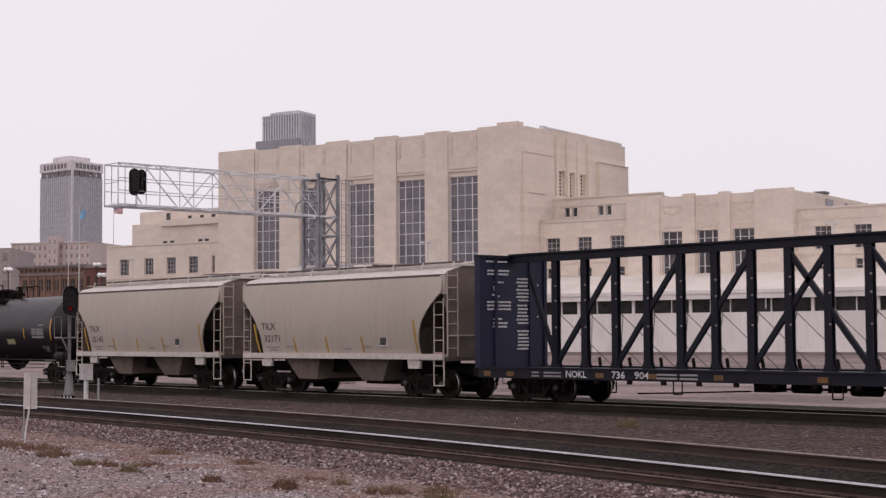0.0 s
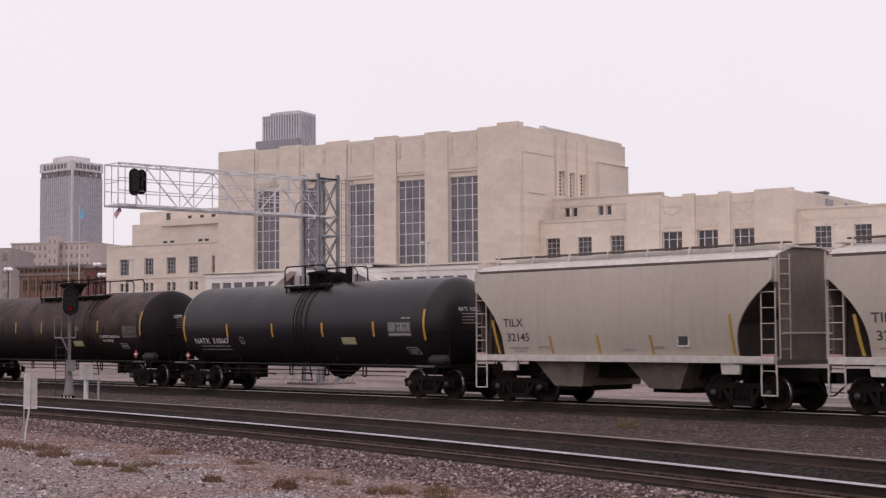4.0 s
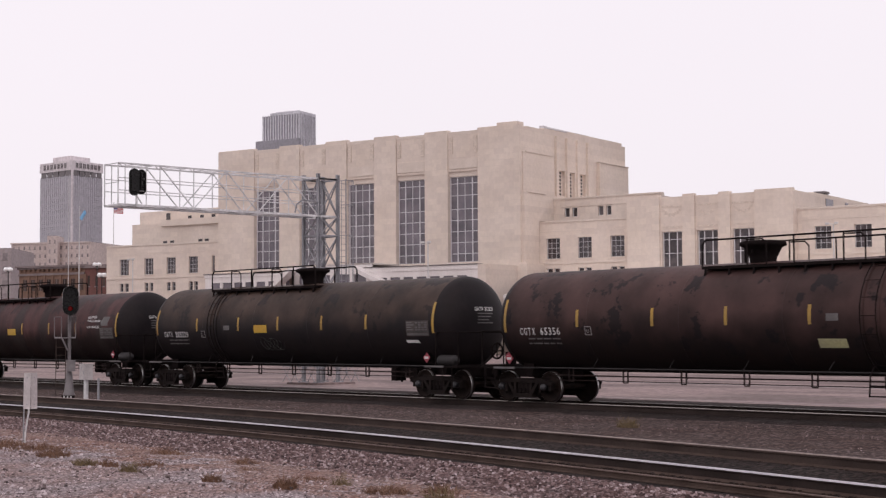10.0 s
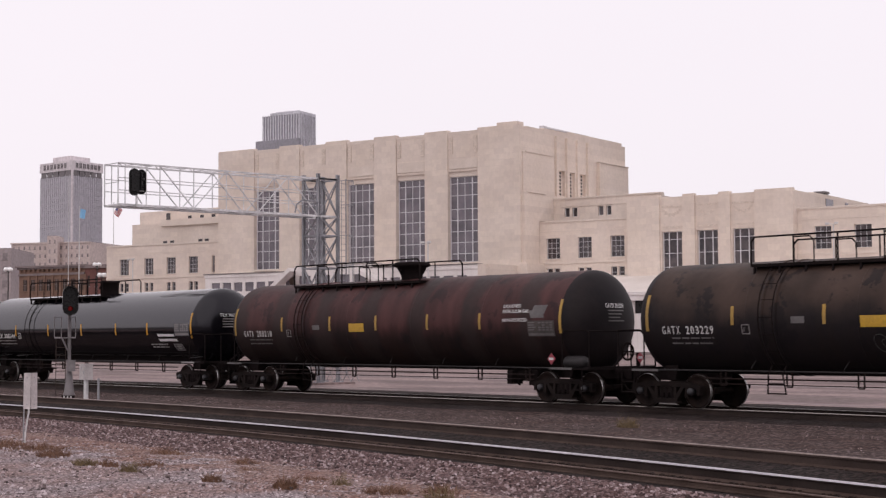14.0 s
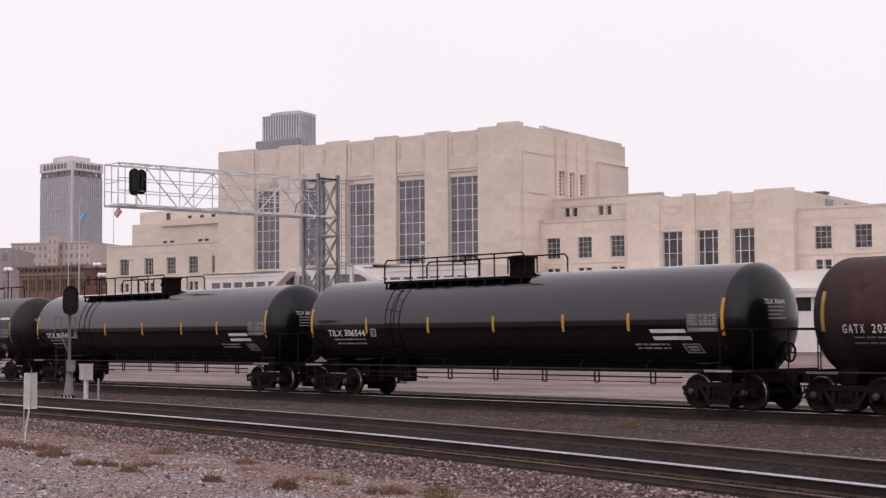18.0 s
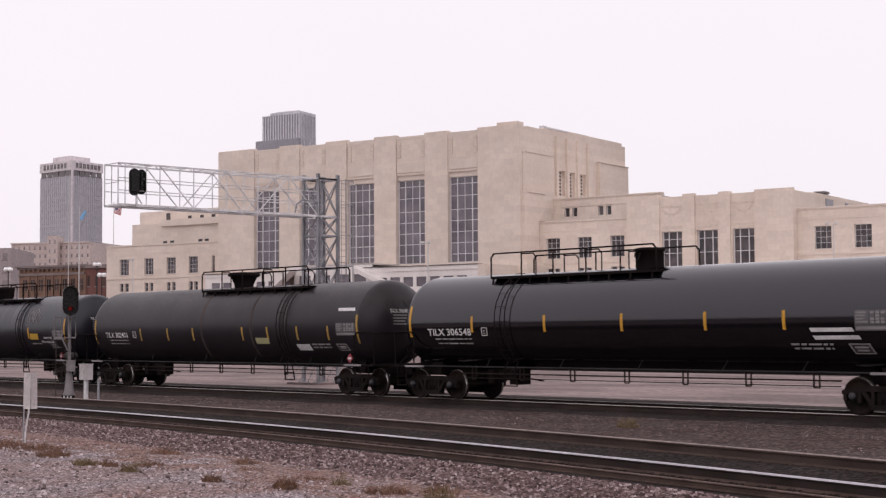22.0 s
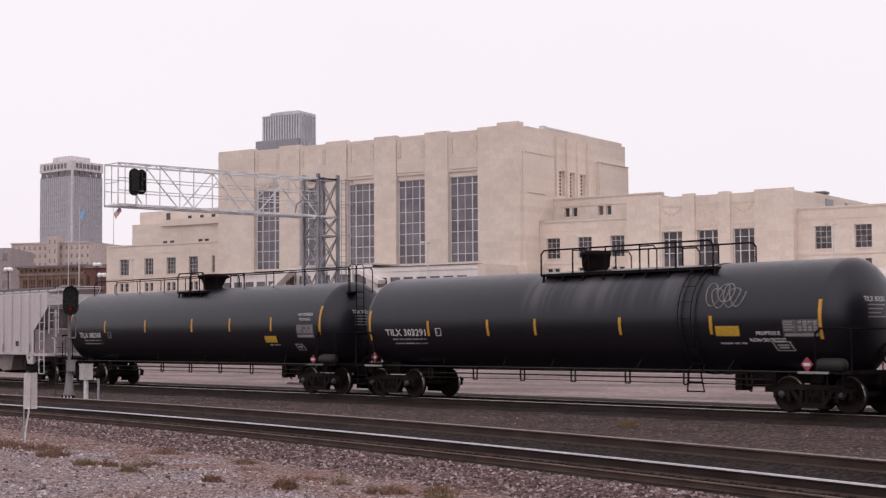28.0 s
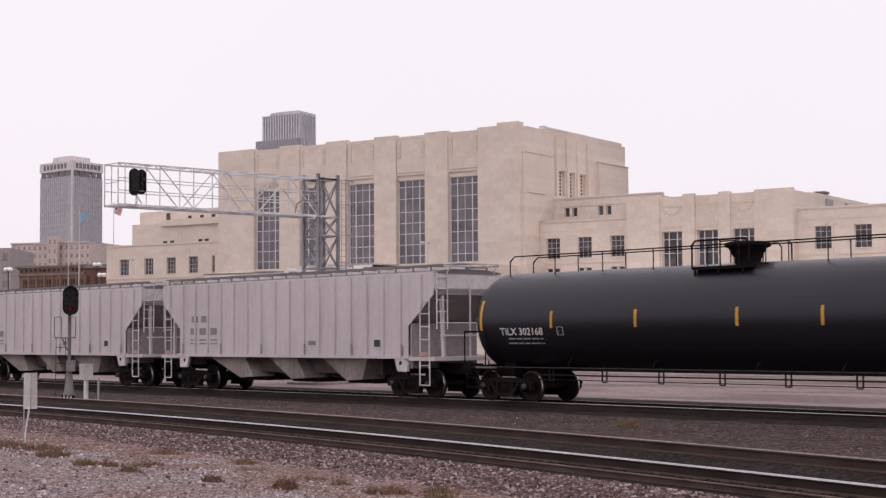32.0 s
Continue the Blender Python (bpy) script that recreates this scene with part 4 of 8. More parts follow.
def main_hall():
    u0, u1 = -152.1, -100.6
    holes = [(a, b, 11.65, 23.62) for a, b in BAYS]
    part("front_wall", Hall().wall(u0, u1, -0.35, TOP - 0.15, 0, 1.3, holes), "stone", station, "limestone front wall")
    side_holes = [(9.6, 11.6, 20.6, 24.0), (12.7, 14.4, 20.6, 24.0), (15.7, 17.5, 20.6, 24.0)]
    part("side_wall", Hall().side(1.3, 28.4, -0.35, TOP, u1 - 1.2, u1, side_holes), "stone", station, "limestone end wall with three slots")
    part("end_wall", Hall().blk(u0, u0 + 1.2, 1.3, 28.4, -0.35, TOP), "stone", station)
    part("rear_wall", Hall().blk(u0, u1, 28.4, 29.4, -0.35, TOP), "stone", station)
    part("roof", Hall().blk(u0 + 1.2, u1 - 1.2, 1.3, 28.4, TOP - 1.0, TOP - 0.6), "roof_dark", station)
    # piers between the bays, a little proud and higher than the panels
    edges = [u0] + [e for b in BAYS for e in b] + [u1]
    for a, b in zip(edges[::2], edges[1::2]):
        part("pier", Hall().blk(a, b, -0.22, 0, 11.3, TOP + 0.05).blk(a + 0.02, b - 0.02, -0.14, 0.6, TOP - 0.15, TOP + 0.12), "stone", station)
    for a, b in BAYS:
        part("spandrel", Hall().blk(a + 0.1, b - 0.1, -0.1, 0, 24.0, 25.3), "stone_trim", station)
        part("coping", Hall().blk(a, b, -0.06, 0.0, TOP - 0.6, TOP - 0.15), "stone_trim", station)
        part("frieze_panel", Hall().blk(a + 0.02, b - 0.02, -0.03, 0.0, 25.35, TOP - 0.6), "stone", station)
        for x in (a + 0.12, b - 0.72):
            part("relief", Hall().blk(x, x + 0.6, -0.13, -0.03, 26.0, 28.2), "stone_relief", station, "carved stone relief strip")
        window(a + 0.04, b - 0.04, 11.65, 22.95, 0.42, (0, 0.25, 0.5, 0.75, 1), (0, 0.1, 0.23, 0.36, 0.49, 0.62, 0.78, 0.92, 1), 0.085, (1, 3), "tall multi-paned station window")
        part("window_head", Hall().blk(a, b, 0.2, 0.9, 22.95, 23.62), "stone_trim", station)
        part("sill", Hall().blk(a - 0.05, b + 0.05, -0.3, 0.4, 11.4, 11.65), "stone_trim", station)
    # lower storey and base, stepping outwards
    part("base_course", Hall().blk(u0 - 0.4, u1 + 1.2, -0.6, 0, -0.35, 11.0).blk(u0 - 0.3, u1 + 1.1, -0.45, 0, 11.0, 11.3).blk(u1, u1 + 1.2, 0, 4.0, -0.35, 11.0).blk(u1, u1 + 1.1, 0, 3.98, 11.0, 11.3), "stone", station, "projecting limestone base storey")
    part("buttress", Hall().blk(u1, u1 + 0.16, 0.35, 8.3, 20.4, 25.65).blk(u1, u1 + 0.42, 0.2, 3.9, 11.3, 20.4).blk(u1, u1 + 0.42, 3.9, 8.5, 16.9, 20.4), "stone", station, "stepped limestone corner buttress")
    part("ledge", Hall().blk(u1, u1 + 0.26, 1.0, 8.35, 25.65, 25.8), "stone_trim", station)
    part("ledge", Hall().blk(u1, u1 + 0.55, 1.0, 5.5, 20.4, 20.55), "stone_trim", station)
    part("ledge", Hall().blk(u1, u1 + 0.62, 20.6, 29.4, 26.0, 26.12), "stone_trim", station)
    part("buttress", Hall().blk(u1, u1 + 0.5, 20.7, 29.4, 11, 26.0), "stone", station, "stepped limestone corner buttress")
    part("parapet", Hall().blk(u1 - 0.9, u1 + 0.004, 6.0, 28.38, TOP, TOP + 0.22).blk(u1 - 0.9, u1 + 0.008, 13, 28.36, TOP + 0.22, TOP + 0.42), "stone", station)
    part("roof_hatch", Hall().blk(u1 - 4.4, u1 - 1.3, 1.32, 3, TOP - 0.8, TOP + 0.75), "stone", station)
    part("parapet_rail", Hall().blk(u1 - 0.9, u1 - 0.5, 7, 19.5, TOP + 0.42, TOP + 0.6).blk(u1 - 0.9, u1 - 0.3, 6.4, 7.4, TOP + 0.22, TOP + 0.62), "win_frame", station)
    for a, b, z0, z1 in side_holes:
        lat = Hall().blk(u1 - 0.5, u1 - 0.4, a, b, z0, z1)
        part("slot_panel", lat, "stone_trim", station, "pierced stone lattice panel")
        for k in range(7):
            for c in (0.2, 0.55):
                # dark blocks on the solid panel give the holes their shade
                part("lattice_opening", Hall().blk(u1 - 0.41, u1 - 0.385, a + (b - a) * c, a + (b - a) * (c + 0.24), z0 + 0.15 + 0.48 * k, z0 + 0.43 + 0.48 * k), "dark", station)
    for v in (9.2, 12.1, 15.0, 18.0):
        part("side_pier", Hall().blk(u1, u1 + 0.3, v - 0.32, v + 0.32, 16.9, 28.4).blk(u1, u1 + 0.36, v - 0.3, v + 0.3, 28.1, 28.5), "stone", station)


def wing(u0, u1, v, ztop, wins, depth=14, zlo=7.0, lower=True, name="wing_wall", corn=True):
    holes = [(a, b, z0, z1) for a, b, z0, z1 in wins]
    part(name, Hall().wall(u0, u1, -0.35, ztop, v, v + 0.8, holes), "stone", station)
    part("wing_roof", Hall().blk(u0, u1, v + 0.8, v + depth, ztop - 0.9, ztop - 0.5), "roof_dark", station)
    part("wing_side", Hall().blk(u1 - 0.7, u1, v + 0.8, v + depth, -0.35, ztop).blk(u0, u0 + 0.7, v + 0.8, v + depth, -0.35, ztop).blk(u0, u1, v + depth, v + depth + 0.6, -0.35, ztop), "stone", station)
    if corn:
        part("cornice", Hall().blk(u0, u1 + 0.02, v - 0.1, v + 0.4, ztop - 0.12, ztop + 0.1), "stone_trim", station)
        part("belt_course", Hall().blk(u0, u1, v - 0.1, v, 11.15, 11.35).blk(u0, u1, v - 0.04, v, ztop - 1.35, ztop - 1.25), "stone_trim", station)
    for a, b, z0, z1 in wins:
        big = b - a > 1.3
        window(a, b, z0, z1, v + 0.3, (0, 0.33, 0.67, 1) if big else (0, 1), (0, 0.27, 0.52, 0.77, 1) if big else (0, 0.5, 1), 0.042, (), "", "glass_wing")
        part("sill", Hall().blk(a - 0.1, b + 0.1, v - 0.08, v + 0.3, z0 - 0.14, z0), "stone_trim", station)


def wings():
    # between hall and pavilion
    w = []
    for a, b in ((-99.2, -97.2), (-94.6, -92.6), (-89.9, -87.95)):
        w += [(a, b, 11.85, 14.5), (a + 0.05, a + 0.9, 9.2, 10.6), (a + 1.1, a + 1.95, 9.2, 10.6)]
    wing(-100.5, -86.95, 4.0, 16.65, w)
    up = []
    for a in (-98.6, -93.6, -88.9):
        up += [(a, a + 0.75, 17.5, 18.7), (a + 1.15, a + 1.9, 17.5, 18.7)]
    part("upper_storey", Hall().wall(-100.5, -84.5, 16.2, 19.9, 7.8, 8.5, up).blk(-100.5, -84.5, 8.5, 20, 19.2, 19.6), "stone", station, "set-back upper storey")
    part("cornice", Hall().blk(-100.4, -84.5, 7.7, 8.3, 19.85, 20.05).blk(-100.4, -84.5, 7.74, 7.8, 18.85, 18.95), "stone_trim", station)
    for a, b, z0, z1 in up:
        window(a, b, z0, z1, 8.1, (0, 1), (0, 1), 0.05, (), "", "glass_wing")
    # pavilion with three tall lights
    tall = [(-82.3, -79.6, 9.3, 14.6), (-77.6, -74.9, 9.3, 14.6), (-73.0, -70.25, 9.3, 14.6)]
    v = 3.0
    part("pavilion_wall", Hall().wall(-86.9, -65.3, -0.35, 18.85, v, v + 0.9, tall), "stone", station, "limestone pavilion front")
    part("pavilion_side", Hall().blk(-66.2, -65.3, v + 0.9, 10, -0.35, 18.85).blk(-66.4, -65.5, 10, 30, -0.35, 19.1).blk(-86.9, -86.1, v + 0.9, 21, -0.35, 18.8).blk(-86.9, -65.5, 30, 30.6, -0.35, 19.1), "stone", station)
    part("pavilion_roof", Hall().blk(-86.1, -66.2, v + 0.9, 21, 17.6, 18.0), "roof_dark", station)
    for a, b in ((-86.9, -82.5), (-79.4, -77.8), (-74.7, -73.2), (-70.1, -65.3)):
        part("pier", Hall().blk(a, b, v - 0.25, v, -0.35, 19.0).blk(a + 0.05, b - 0.05, v - 0.2, v + 0.5, 18.85, 19.12), "stone", station)
    for a, b, z0, z1 in tall:
        window(a, b, z0, z1, v + 0.45, (0, 0.3, 0.7, 1), (0, 0.18, 0.5, 0.82, 1), 0.07, (1, 2), "", "glass_wing")
        r = Hall().blk(a, b, v - 0.05, v, 15.0, 15.25).blk(a, b, v - 0.05, v, 17.6, 17.8)
        for k in range(9):
            q = (k - 4) / 4
            r.blk(a + 0.15 + k * 0.27, a + 0.42 + k * 0.27, v - 0.03, v, 16.5 + 0.55 * q * q - 0.12 * (k % 2), 16.8 + 0.55 * q * q)
        part("relief", r, "stone_relief", station, "carved stone panel above the window")
    for a, b in ((14.3, 16.9), (21.4, 22.5)):
        part("vent_opening", Hall().blk(-65.5, -65.44, a, b, 17.2, 18.6), "glass", station)
    part("roof_vent", Hall().blk(-68, -66.8, 17.6, 19.0, 18.3, 19.6).blk(-68.1, -66.7, 17.4, 19.2, 19.6, 19.85), "roof_dark", station)
    # outer wing, runs on past the view
    w = []
    for k in range(8):
        a = -63.2 + 4.75 * k
        w += [(a, a + 2.0, 11.85, 14.5), (a + 0.05, a + 0.9, 9.2, 10.6), (a + 1.1, a + 1.95, 9.2, 10.6)]
    wing(-65.29, -22, 4.0, 16.65, w)
    # wing beyond the hall
    w = []
    for a, b in ((-176.6, -174.6), (-171.2, -169.3), (-166.5, -164.6), (-161.9, -160.0), (-157.2, -156.6)):
        w += [(a, b, 11.8, 14.3)] + ([(a + 0.05, a + 0.85, 9.2, 10.5), (a + 1.1, b, 9.2, 10.5)] if b - a > 1 else [])
    wing(-179.5, -152.3, 4.0, 16.4, w)
    part("upper_storey", Hall().blk(-178.9, -152.3, 9, 20, 15.6, 20.15).blk(-179.2, -152.3, 11, 20, 15.6, 22.3), "stone", station, "set-back upper storey")
    part("roof_unit", Hall().blk(-177.9, -176.4, 9.5, 11, 16.4, 18.0).blk(-176.1, -175.2, 9.5, 11, 16.4, 17.3), "tower_shade", station, "grey rooftop unit")
    for a in (-173.3, -168.6, -166.0, -163.6, -161.2):
        part("vent_opening", Hall().blk(a, a + 0.75, 10.96, 11.0, 20.7, 21.3) if a > -170 else Hall().blk(a, a + 0.85, 10.96, 11.0, 20.3, 21.9), "glass_wing", station)
    part("parapet", Hall().blk(-172.2, -152.3, 8.6, 9, 19.6, 20.6), "stone_trim", station, "pale terrace parapet")
    for a in (-172, -170.5, -164.5, -163.2):
        part("vent_opening", Hall().blk(a, a + 0.8, 8.94, 9.0, 16.9, 17.3), "glass_wing", station)


def annex():
    """Low white concourse along the station's track side."""
    t = thing("concourse_annex", FRONT, "long low white concourse building with a band of dark windows", "building")
    v = -8.0
    u0, u1 = -97.5, -20
    part("wall", Hall().blk(u0, u1, v, v + 0.3, -0.35, 4.45), "white_paint", t, "white boarded wall")
    part("plinth", Hall().blk(u0, u1, v - 0.12, v, -0.35, 0.0), "brick_dim", t, "dark base course")
    n = 0
    u = u0
    while u < u1 - 1:
        part("pane", Hall().blk(u + 0.06, u + 2.3, v + 0.16, v + 0.2, 4.45, 5.95), "glass_dim", t)
        part("mullion", Hall().blk(u + 2.3, u + 2.4, v + 0.02, v + 0.26, 4.45, 5.95) if n % 3 else Hall().blk(u + 2.15, u + 2.5, v - 0.05, v + 0.3, 4.45, 5.95), "white_paint", t)
        u += 2.4
        n += 1
    part("fascia", Hall().blk(u0 - 0.5, u1, v - 0.7, v + 0.3, 5.95, 6.7).blk(u0 - 0.5, u1, v - 0.82, v - 0.7, 6.55, 6.95), "white_paint", t, "deep white fascia and gutter")
    r = Hall()
    r.prism([(v - 0.8, 6.9 - SZ), (v - 0.8, 6.96 - SZ), (3.9, 9.5 - SZ), (3.9, 9.3 - SZ)], u0 - 0.5 - SU, u1 - SU, "x")
    part("roof", r, "roof_white", t, "pale sloping membrane roof")
    for u in (u0 + 5, u0 + 19, u0 + 33, u0 + 47):
        part("downpipe", Hall().tube((u - SU, v - 0.12, 4.8 - SZ), (u - SU, v - 0.12, 6.6 - SZ), 0.09), "galv", t)
    # block before the hall, with a row of small lights and a gabled entrance
    s = thing("concourse_block", FRONT, "white flat-roofed concourse block with a row of small windows", "building")
    a0, a1 = -147.5, -100.9
    rows = [(a0 + 1.2 + 2.05 * i, a0 + 2.75 + 2.05 * i, 8.3, 9.55) for i in range(22)]
    rows = [q for q in rows if not (-132.6 < q[0] < -119.2)]
    part("wall", Hall().wall(a0, -133, -0.35, 10.3, v, v + 0.3, [q for q in rows if q[1] < -133]), "white_paint", s, "white wall with small windows")
    part("wall", Hall().wall(-119, a1 - 1.2, -0.35, 10.3, v, v + 0.3, [q for q in rows if q[0] > -119 and q[1] < a1 - 1.3]), "white_paint", s, "white wall with small windows")
    for q in rows:
        part("pane", Hall().blk(q[0], q[1], v + 0.16, v + 0.2, q[2], q[3]), "glass", s)
    part("roof_edge", Hall().blk(a0 - 0.1, -132.2, v - 0.1, -0.62, 10.3, 10.72).blk(-119.6, a1 - 1.2, v - 0.1, -0.62, 10.3, 10.86), "white_paint", s)
    part("roof_edge", Hall().blk(a0 - 0.2, -132.2, v - 0.2, -0.62, 10.72, 10.84).blk(-119.6, a1 - 1.2, v - 0.2, -0.62, 10.86, 10.98), "roof_dark", s, "dark roofing edge")
    part("entrance_wall", Hall().wall(-132.4, -119.4, -0.35, 11.6, v + 1.2, v + 1.5, [(-131.6, -129.6, 8.2, 10.2), (-128.9, -126.3, 8.2, 10.2), (-125.6, -123.0, 8.2, 10.2), (-122.3, -120.3, 8.2, 10.2)]), "white_paint", s, "white entrance front")
    for q in ((-131.6, -129.6), (-128.9, -126.3), (-125.6, -123.0), (-122.3, -120.3)):
        part("pane", Hall().blk(*q, v + 1.36, v + 1.4, 8.2, 10.2), "glass", s)
    part("end_wall", Hall().blk(a1 - 1.2, a1, v - 0.1, -0.62, -0.35, 10.9), "stone", s, "limestone end wall of the block")
    for x0, x1, z0, z1 in ((-135.0, -131.2, 8.2, 11.0), (-120.9, -116.4, 10.9, 9.0)):
        part("gable_board", Hall().beam((x0 - SU, v - 0.6, z0 - SZ), (x1 - SU, v - 0.6, z1 - SZ), 1.6, 0.55), "white_paint", s, "sloping white gable board")
    part("entrance_roof", Hall().blk(-132.4, -119.4, v + 1.2, -0.62, 11.4, 11.62), "roof_white", s)


main_hall()
wings()
annex()


# ---- rolling stock: shared running gear ----
TRACK_Y, TANK_Z, TANK_R = 33.39, 2.407, 1.494
WHEEL_R = 0.457
WHEELSETS = []
SHARED = {}


def shared(name, material, make):
    if name not in SHARED:
        SHARED[name] = make().data(name, M[material])
    return SHARED[name]


def make_wheelset():
    gg = Geo()
    gg.tube((0, -1.05, 0), (0, 1.05, 0), 0.085, 12)
    for s in (-1, 1):
        prof = [(0.1, 0.66), (0.13, 0.64), (0.14, 0.69), (0.36, 0.735), (0.39, 0.7), (WHEEL_R + 0.025, 0.69), (WHEEL_R + 0.025, 0.72), (WHEEL_R, 0.735), (WHEEL_R - 0.006, 0.82), (0.4, 0.825), (0.38, 0.79), (0.15, 0.77), (0.13, 0.84), (0.1, 0.85)]
        gg.lathe([(r, s * h) for r, h in prof], "y", n=28)
        for k in range(3):
            a = k * 2.094
            gg.box(0.24 * math.cos(a) - 0.03, 0.24 * math.cos(a) + 0.03, s * 0.79 - 0.012, s * 0.79 + 0.012, 0.24 * math.sin(a) - 0.03, 0.24 * math.sin(a) + 0.03)
    return gg


def make_tread():
    return Geo().lathe([(WHEEL_R - 0.03, -0.036), (WHEEL_R + 0.001, -0.036), (WHEEL_R + 0.001, 0.036), (WHEEL_R - 0.03, 0.036), (WHEEL_R - 0.03, -0.036)], "y", n=36)


def make_side_frame():
    """Cast side frame: arched top member, sagging tension member, pedestals over the bearings."""
    gg = Geo()
    top = [(-1.2, 0.5), (-1.2, 0.6), (-0.95, 0.66), (-0.55, 0.72), (0.55, 0.72), (0.95, 0.66), (1.2, 0.6), (1.2, 0.5), (0.95, 0.53), (0.6, 0.58), (-0.6, 0.58), (-0.95, 0.53)]
    gg.prism(top, -0.09, 0.09)
    gg.prism([(-0.68, 0.6), (-0.55, 0.6), (-0.28, 0.24), (-0.36, 0.16)], -0.09, 0.09)
    gg.prism([(0.68, 0.6), (0.55, 0.6), (0.28, 0.24), (0.36, 0.16)], -0.09, 0.09)
    gg.prism([(-0.42, 0.14), (0.42, 0.14), (0.36, 0.27), (-0.36, 0.27)], -0.11, 0.11)
    for s in (-1, 1):
        gg.box(s * 0.72 - 0.05, s * 0.72 + 0.05, -0.08, 0.08, 0.3, 0.6)
        gg.box(s * 1.12 - 0.05, s * 1.12 + 0.05, -0.08, 0.08, 0.36, 0.56)
        gg.box(s * 0.33 - 0.045, s * 0.33 + 0.045, -0.09, 0.09, 0.25, 0.6)
    return gg


def make_spring():
    prof = [(0.05, 0.27)]
    for k in range(5):
        prof += [(0.07, 0.275 + k * 0.057), (0.085, 0.3 + k * 0.057), (0.07, 0.325 + k * 0.057)]
    return Geo().lathe(prof + [(0.05, 0.565)], "z", n=10)


def make_bolster():
    gg = Geo()
    gg.box(-0.2, 0.2, -1.05, 1.05, 0.42, 0.62)
    gg.lathe([(0.2, 0.6), (0.2, 0.74)], "z", n=14)
    gg.box(-0.06, 0.06, -0.7, 0.7, 0.3, 0.44)
    for s in (-1, 1):
        gg.box(s * 0.4 - 0.04, s * 0.4 + 0.04, -0.75, 0.75, 0.33, 0.43)
    return gg


def truck(car, x):
    t = part("truck", shared("bolster", "truck", make_bolster), None, car, "four-wheel cast steel truck", pose(x, 0, 0))
    for s in (-1, 1):
        part("side_frame", shared("side_frame", "truck", make_side_frame), None, t, at=pose(0, s * 1.0, 0))
        for x2 in (-0.18, 0, 0.18):
            part("spring", shared("spring", "under", make_spring), None, t, at=pose(x2, s * 1.0, 0))
    for s in (-1, 1):
        w = part("wheelset", shared("wheelset", "wheel", make_wheelset), None, t, at=pose(s * 0.889, 0, WHEEL_R))
        for q in (-1, 1):
            part("tread", shared("tread", "tread", make_tread), None, w, "polished wheel tread", pose(0, q * 0.776, 0))
        WHEELSETS.append((w, s * 0.889))
        for q in (-1, 1):
            part("bearing_cap", shared("bearing_cap", "bearing", lambda: Geo().lathe([(0.02, -0.1), (0.08, -0.1), (0.1, -0.06), (0.1, 0.1), (0.02, 0.1)], "y", n=14)), None, t, at=pose(s * 0.889, q * 1.06, WHEEL_R))
    return t


def coupler(car, half, s):
    gg = Geo()
    gg.box(min(s * (half - 1.0), s * (half - 0.22)), max(s * (half - 1.0), s * (half - 0.22)), -0.09, 0.09, 0.78, 0.95)
    gg.box(min(s * (half - 0.3), s * (half + 0.07)), max(s * (half - 0.3), s * (half + 0.07)), -0.17, 0.1, 0.72, 1.0)
    gg.tube((s * (half - 0.4), -0.2, 0.7), (s * (half - 0.1), -0.3, 0.42), 0.025, 6)
    gg.tube((s * (half - 0.1), -0.3, 0.42), (s * (half + 0.02), -0.26, 0.4), 0.025, 6)
    part("coupler", gg, "under", car, "knuckle coupler with air hose")


def wrap(x, z, r=TANK_R):
    """A point at height z on the tank's near side."""
    a = (z - TANK_Z) / TANK_R
    return (x, -r * math.cos(a), TANK_Z + r * math.sin(a))


def decal(gg, x0, x1, z0, z1, slant=0.0, n=4, up=0.006):
    v, f = [], []
    for i in range(n + 1):
        z = z0 + (z1 - z0) * i / n
        sh_ = slant * (1 - i / n)
        for x in (x0 + sh_, x1 + sh_):
            v.append(wrap(x, z, TANK_R + up))
        for x in (x0 + sh_, x1 + sh_):
            v.append(wrap(x, z, TANK_R - 0.004))
    for i in range(n):
        a, b = i * 4, i * 4 + 4
        f += [(a, a + 1, b + 1, b), (a + 2, b + 2, b + 3, a + 3), (a, b, b + 2, a + 2), (a + 1, a + 3, b + 3, b + 1)]
    f += [(0, 2, 3, 1), (n * 4, n * 4 + 1, n * 4 + 3, n * 4 + 2)]
    return gg.add(v, f)


def tank_text(gg, text, x, z, h, width=None, even=False):
    """Writing wrapped on the tank's side; even gives each letter a cell of the same width."""
    if even:
        cell = width / (len(text) - 0.25)
        for i, ch in enumerate(text):
            if ch != " ":
                v, f = letters(ch, h)
                a, b = min(p[0] for p in v), max(p[0] for p in v)
                w = cell * (0.22 if ch in "I1" else 0.72)
                at = x + cell * (i + 0.36) - w / 2
                gg.add([wrap(at + (p[0] - a) / (b - a) * w, z + p[1], TANK_R + 0.017) for p in v], f)
        return gg
    v, f = letters(text, h)
    w = max(p[0] for p in v)
    k = (width / w) if width else 1.0
    return gg.add([wrap(x + p[0] * k, z + p[1], TANK_R + 0.017) for p in v], f)


def dome_text(gg, text, y, z, h, hc, width):
    v, f = letters(text, h)
    w = max(p[0] for p in v)
    out = []
    for a, b in v:
        py, pz = y + a * width / w, z + b
        q = max(0.0, 1 - (py * py + (pz - TANK_Z) ** 2) / TANK_R ** 2)
        out.append((hc + 0.75 * math.sqrt(q) + 0.01, py, pz))
    return gg.add(out, f)


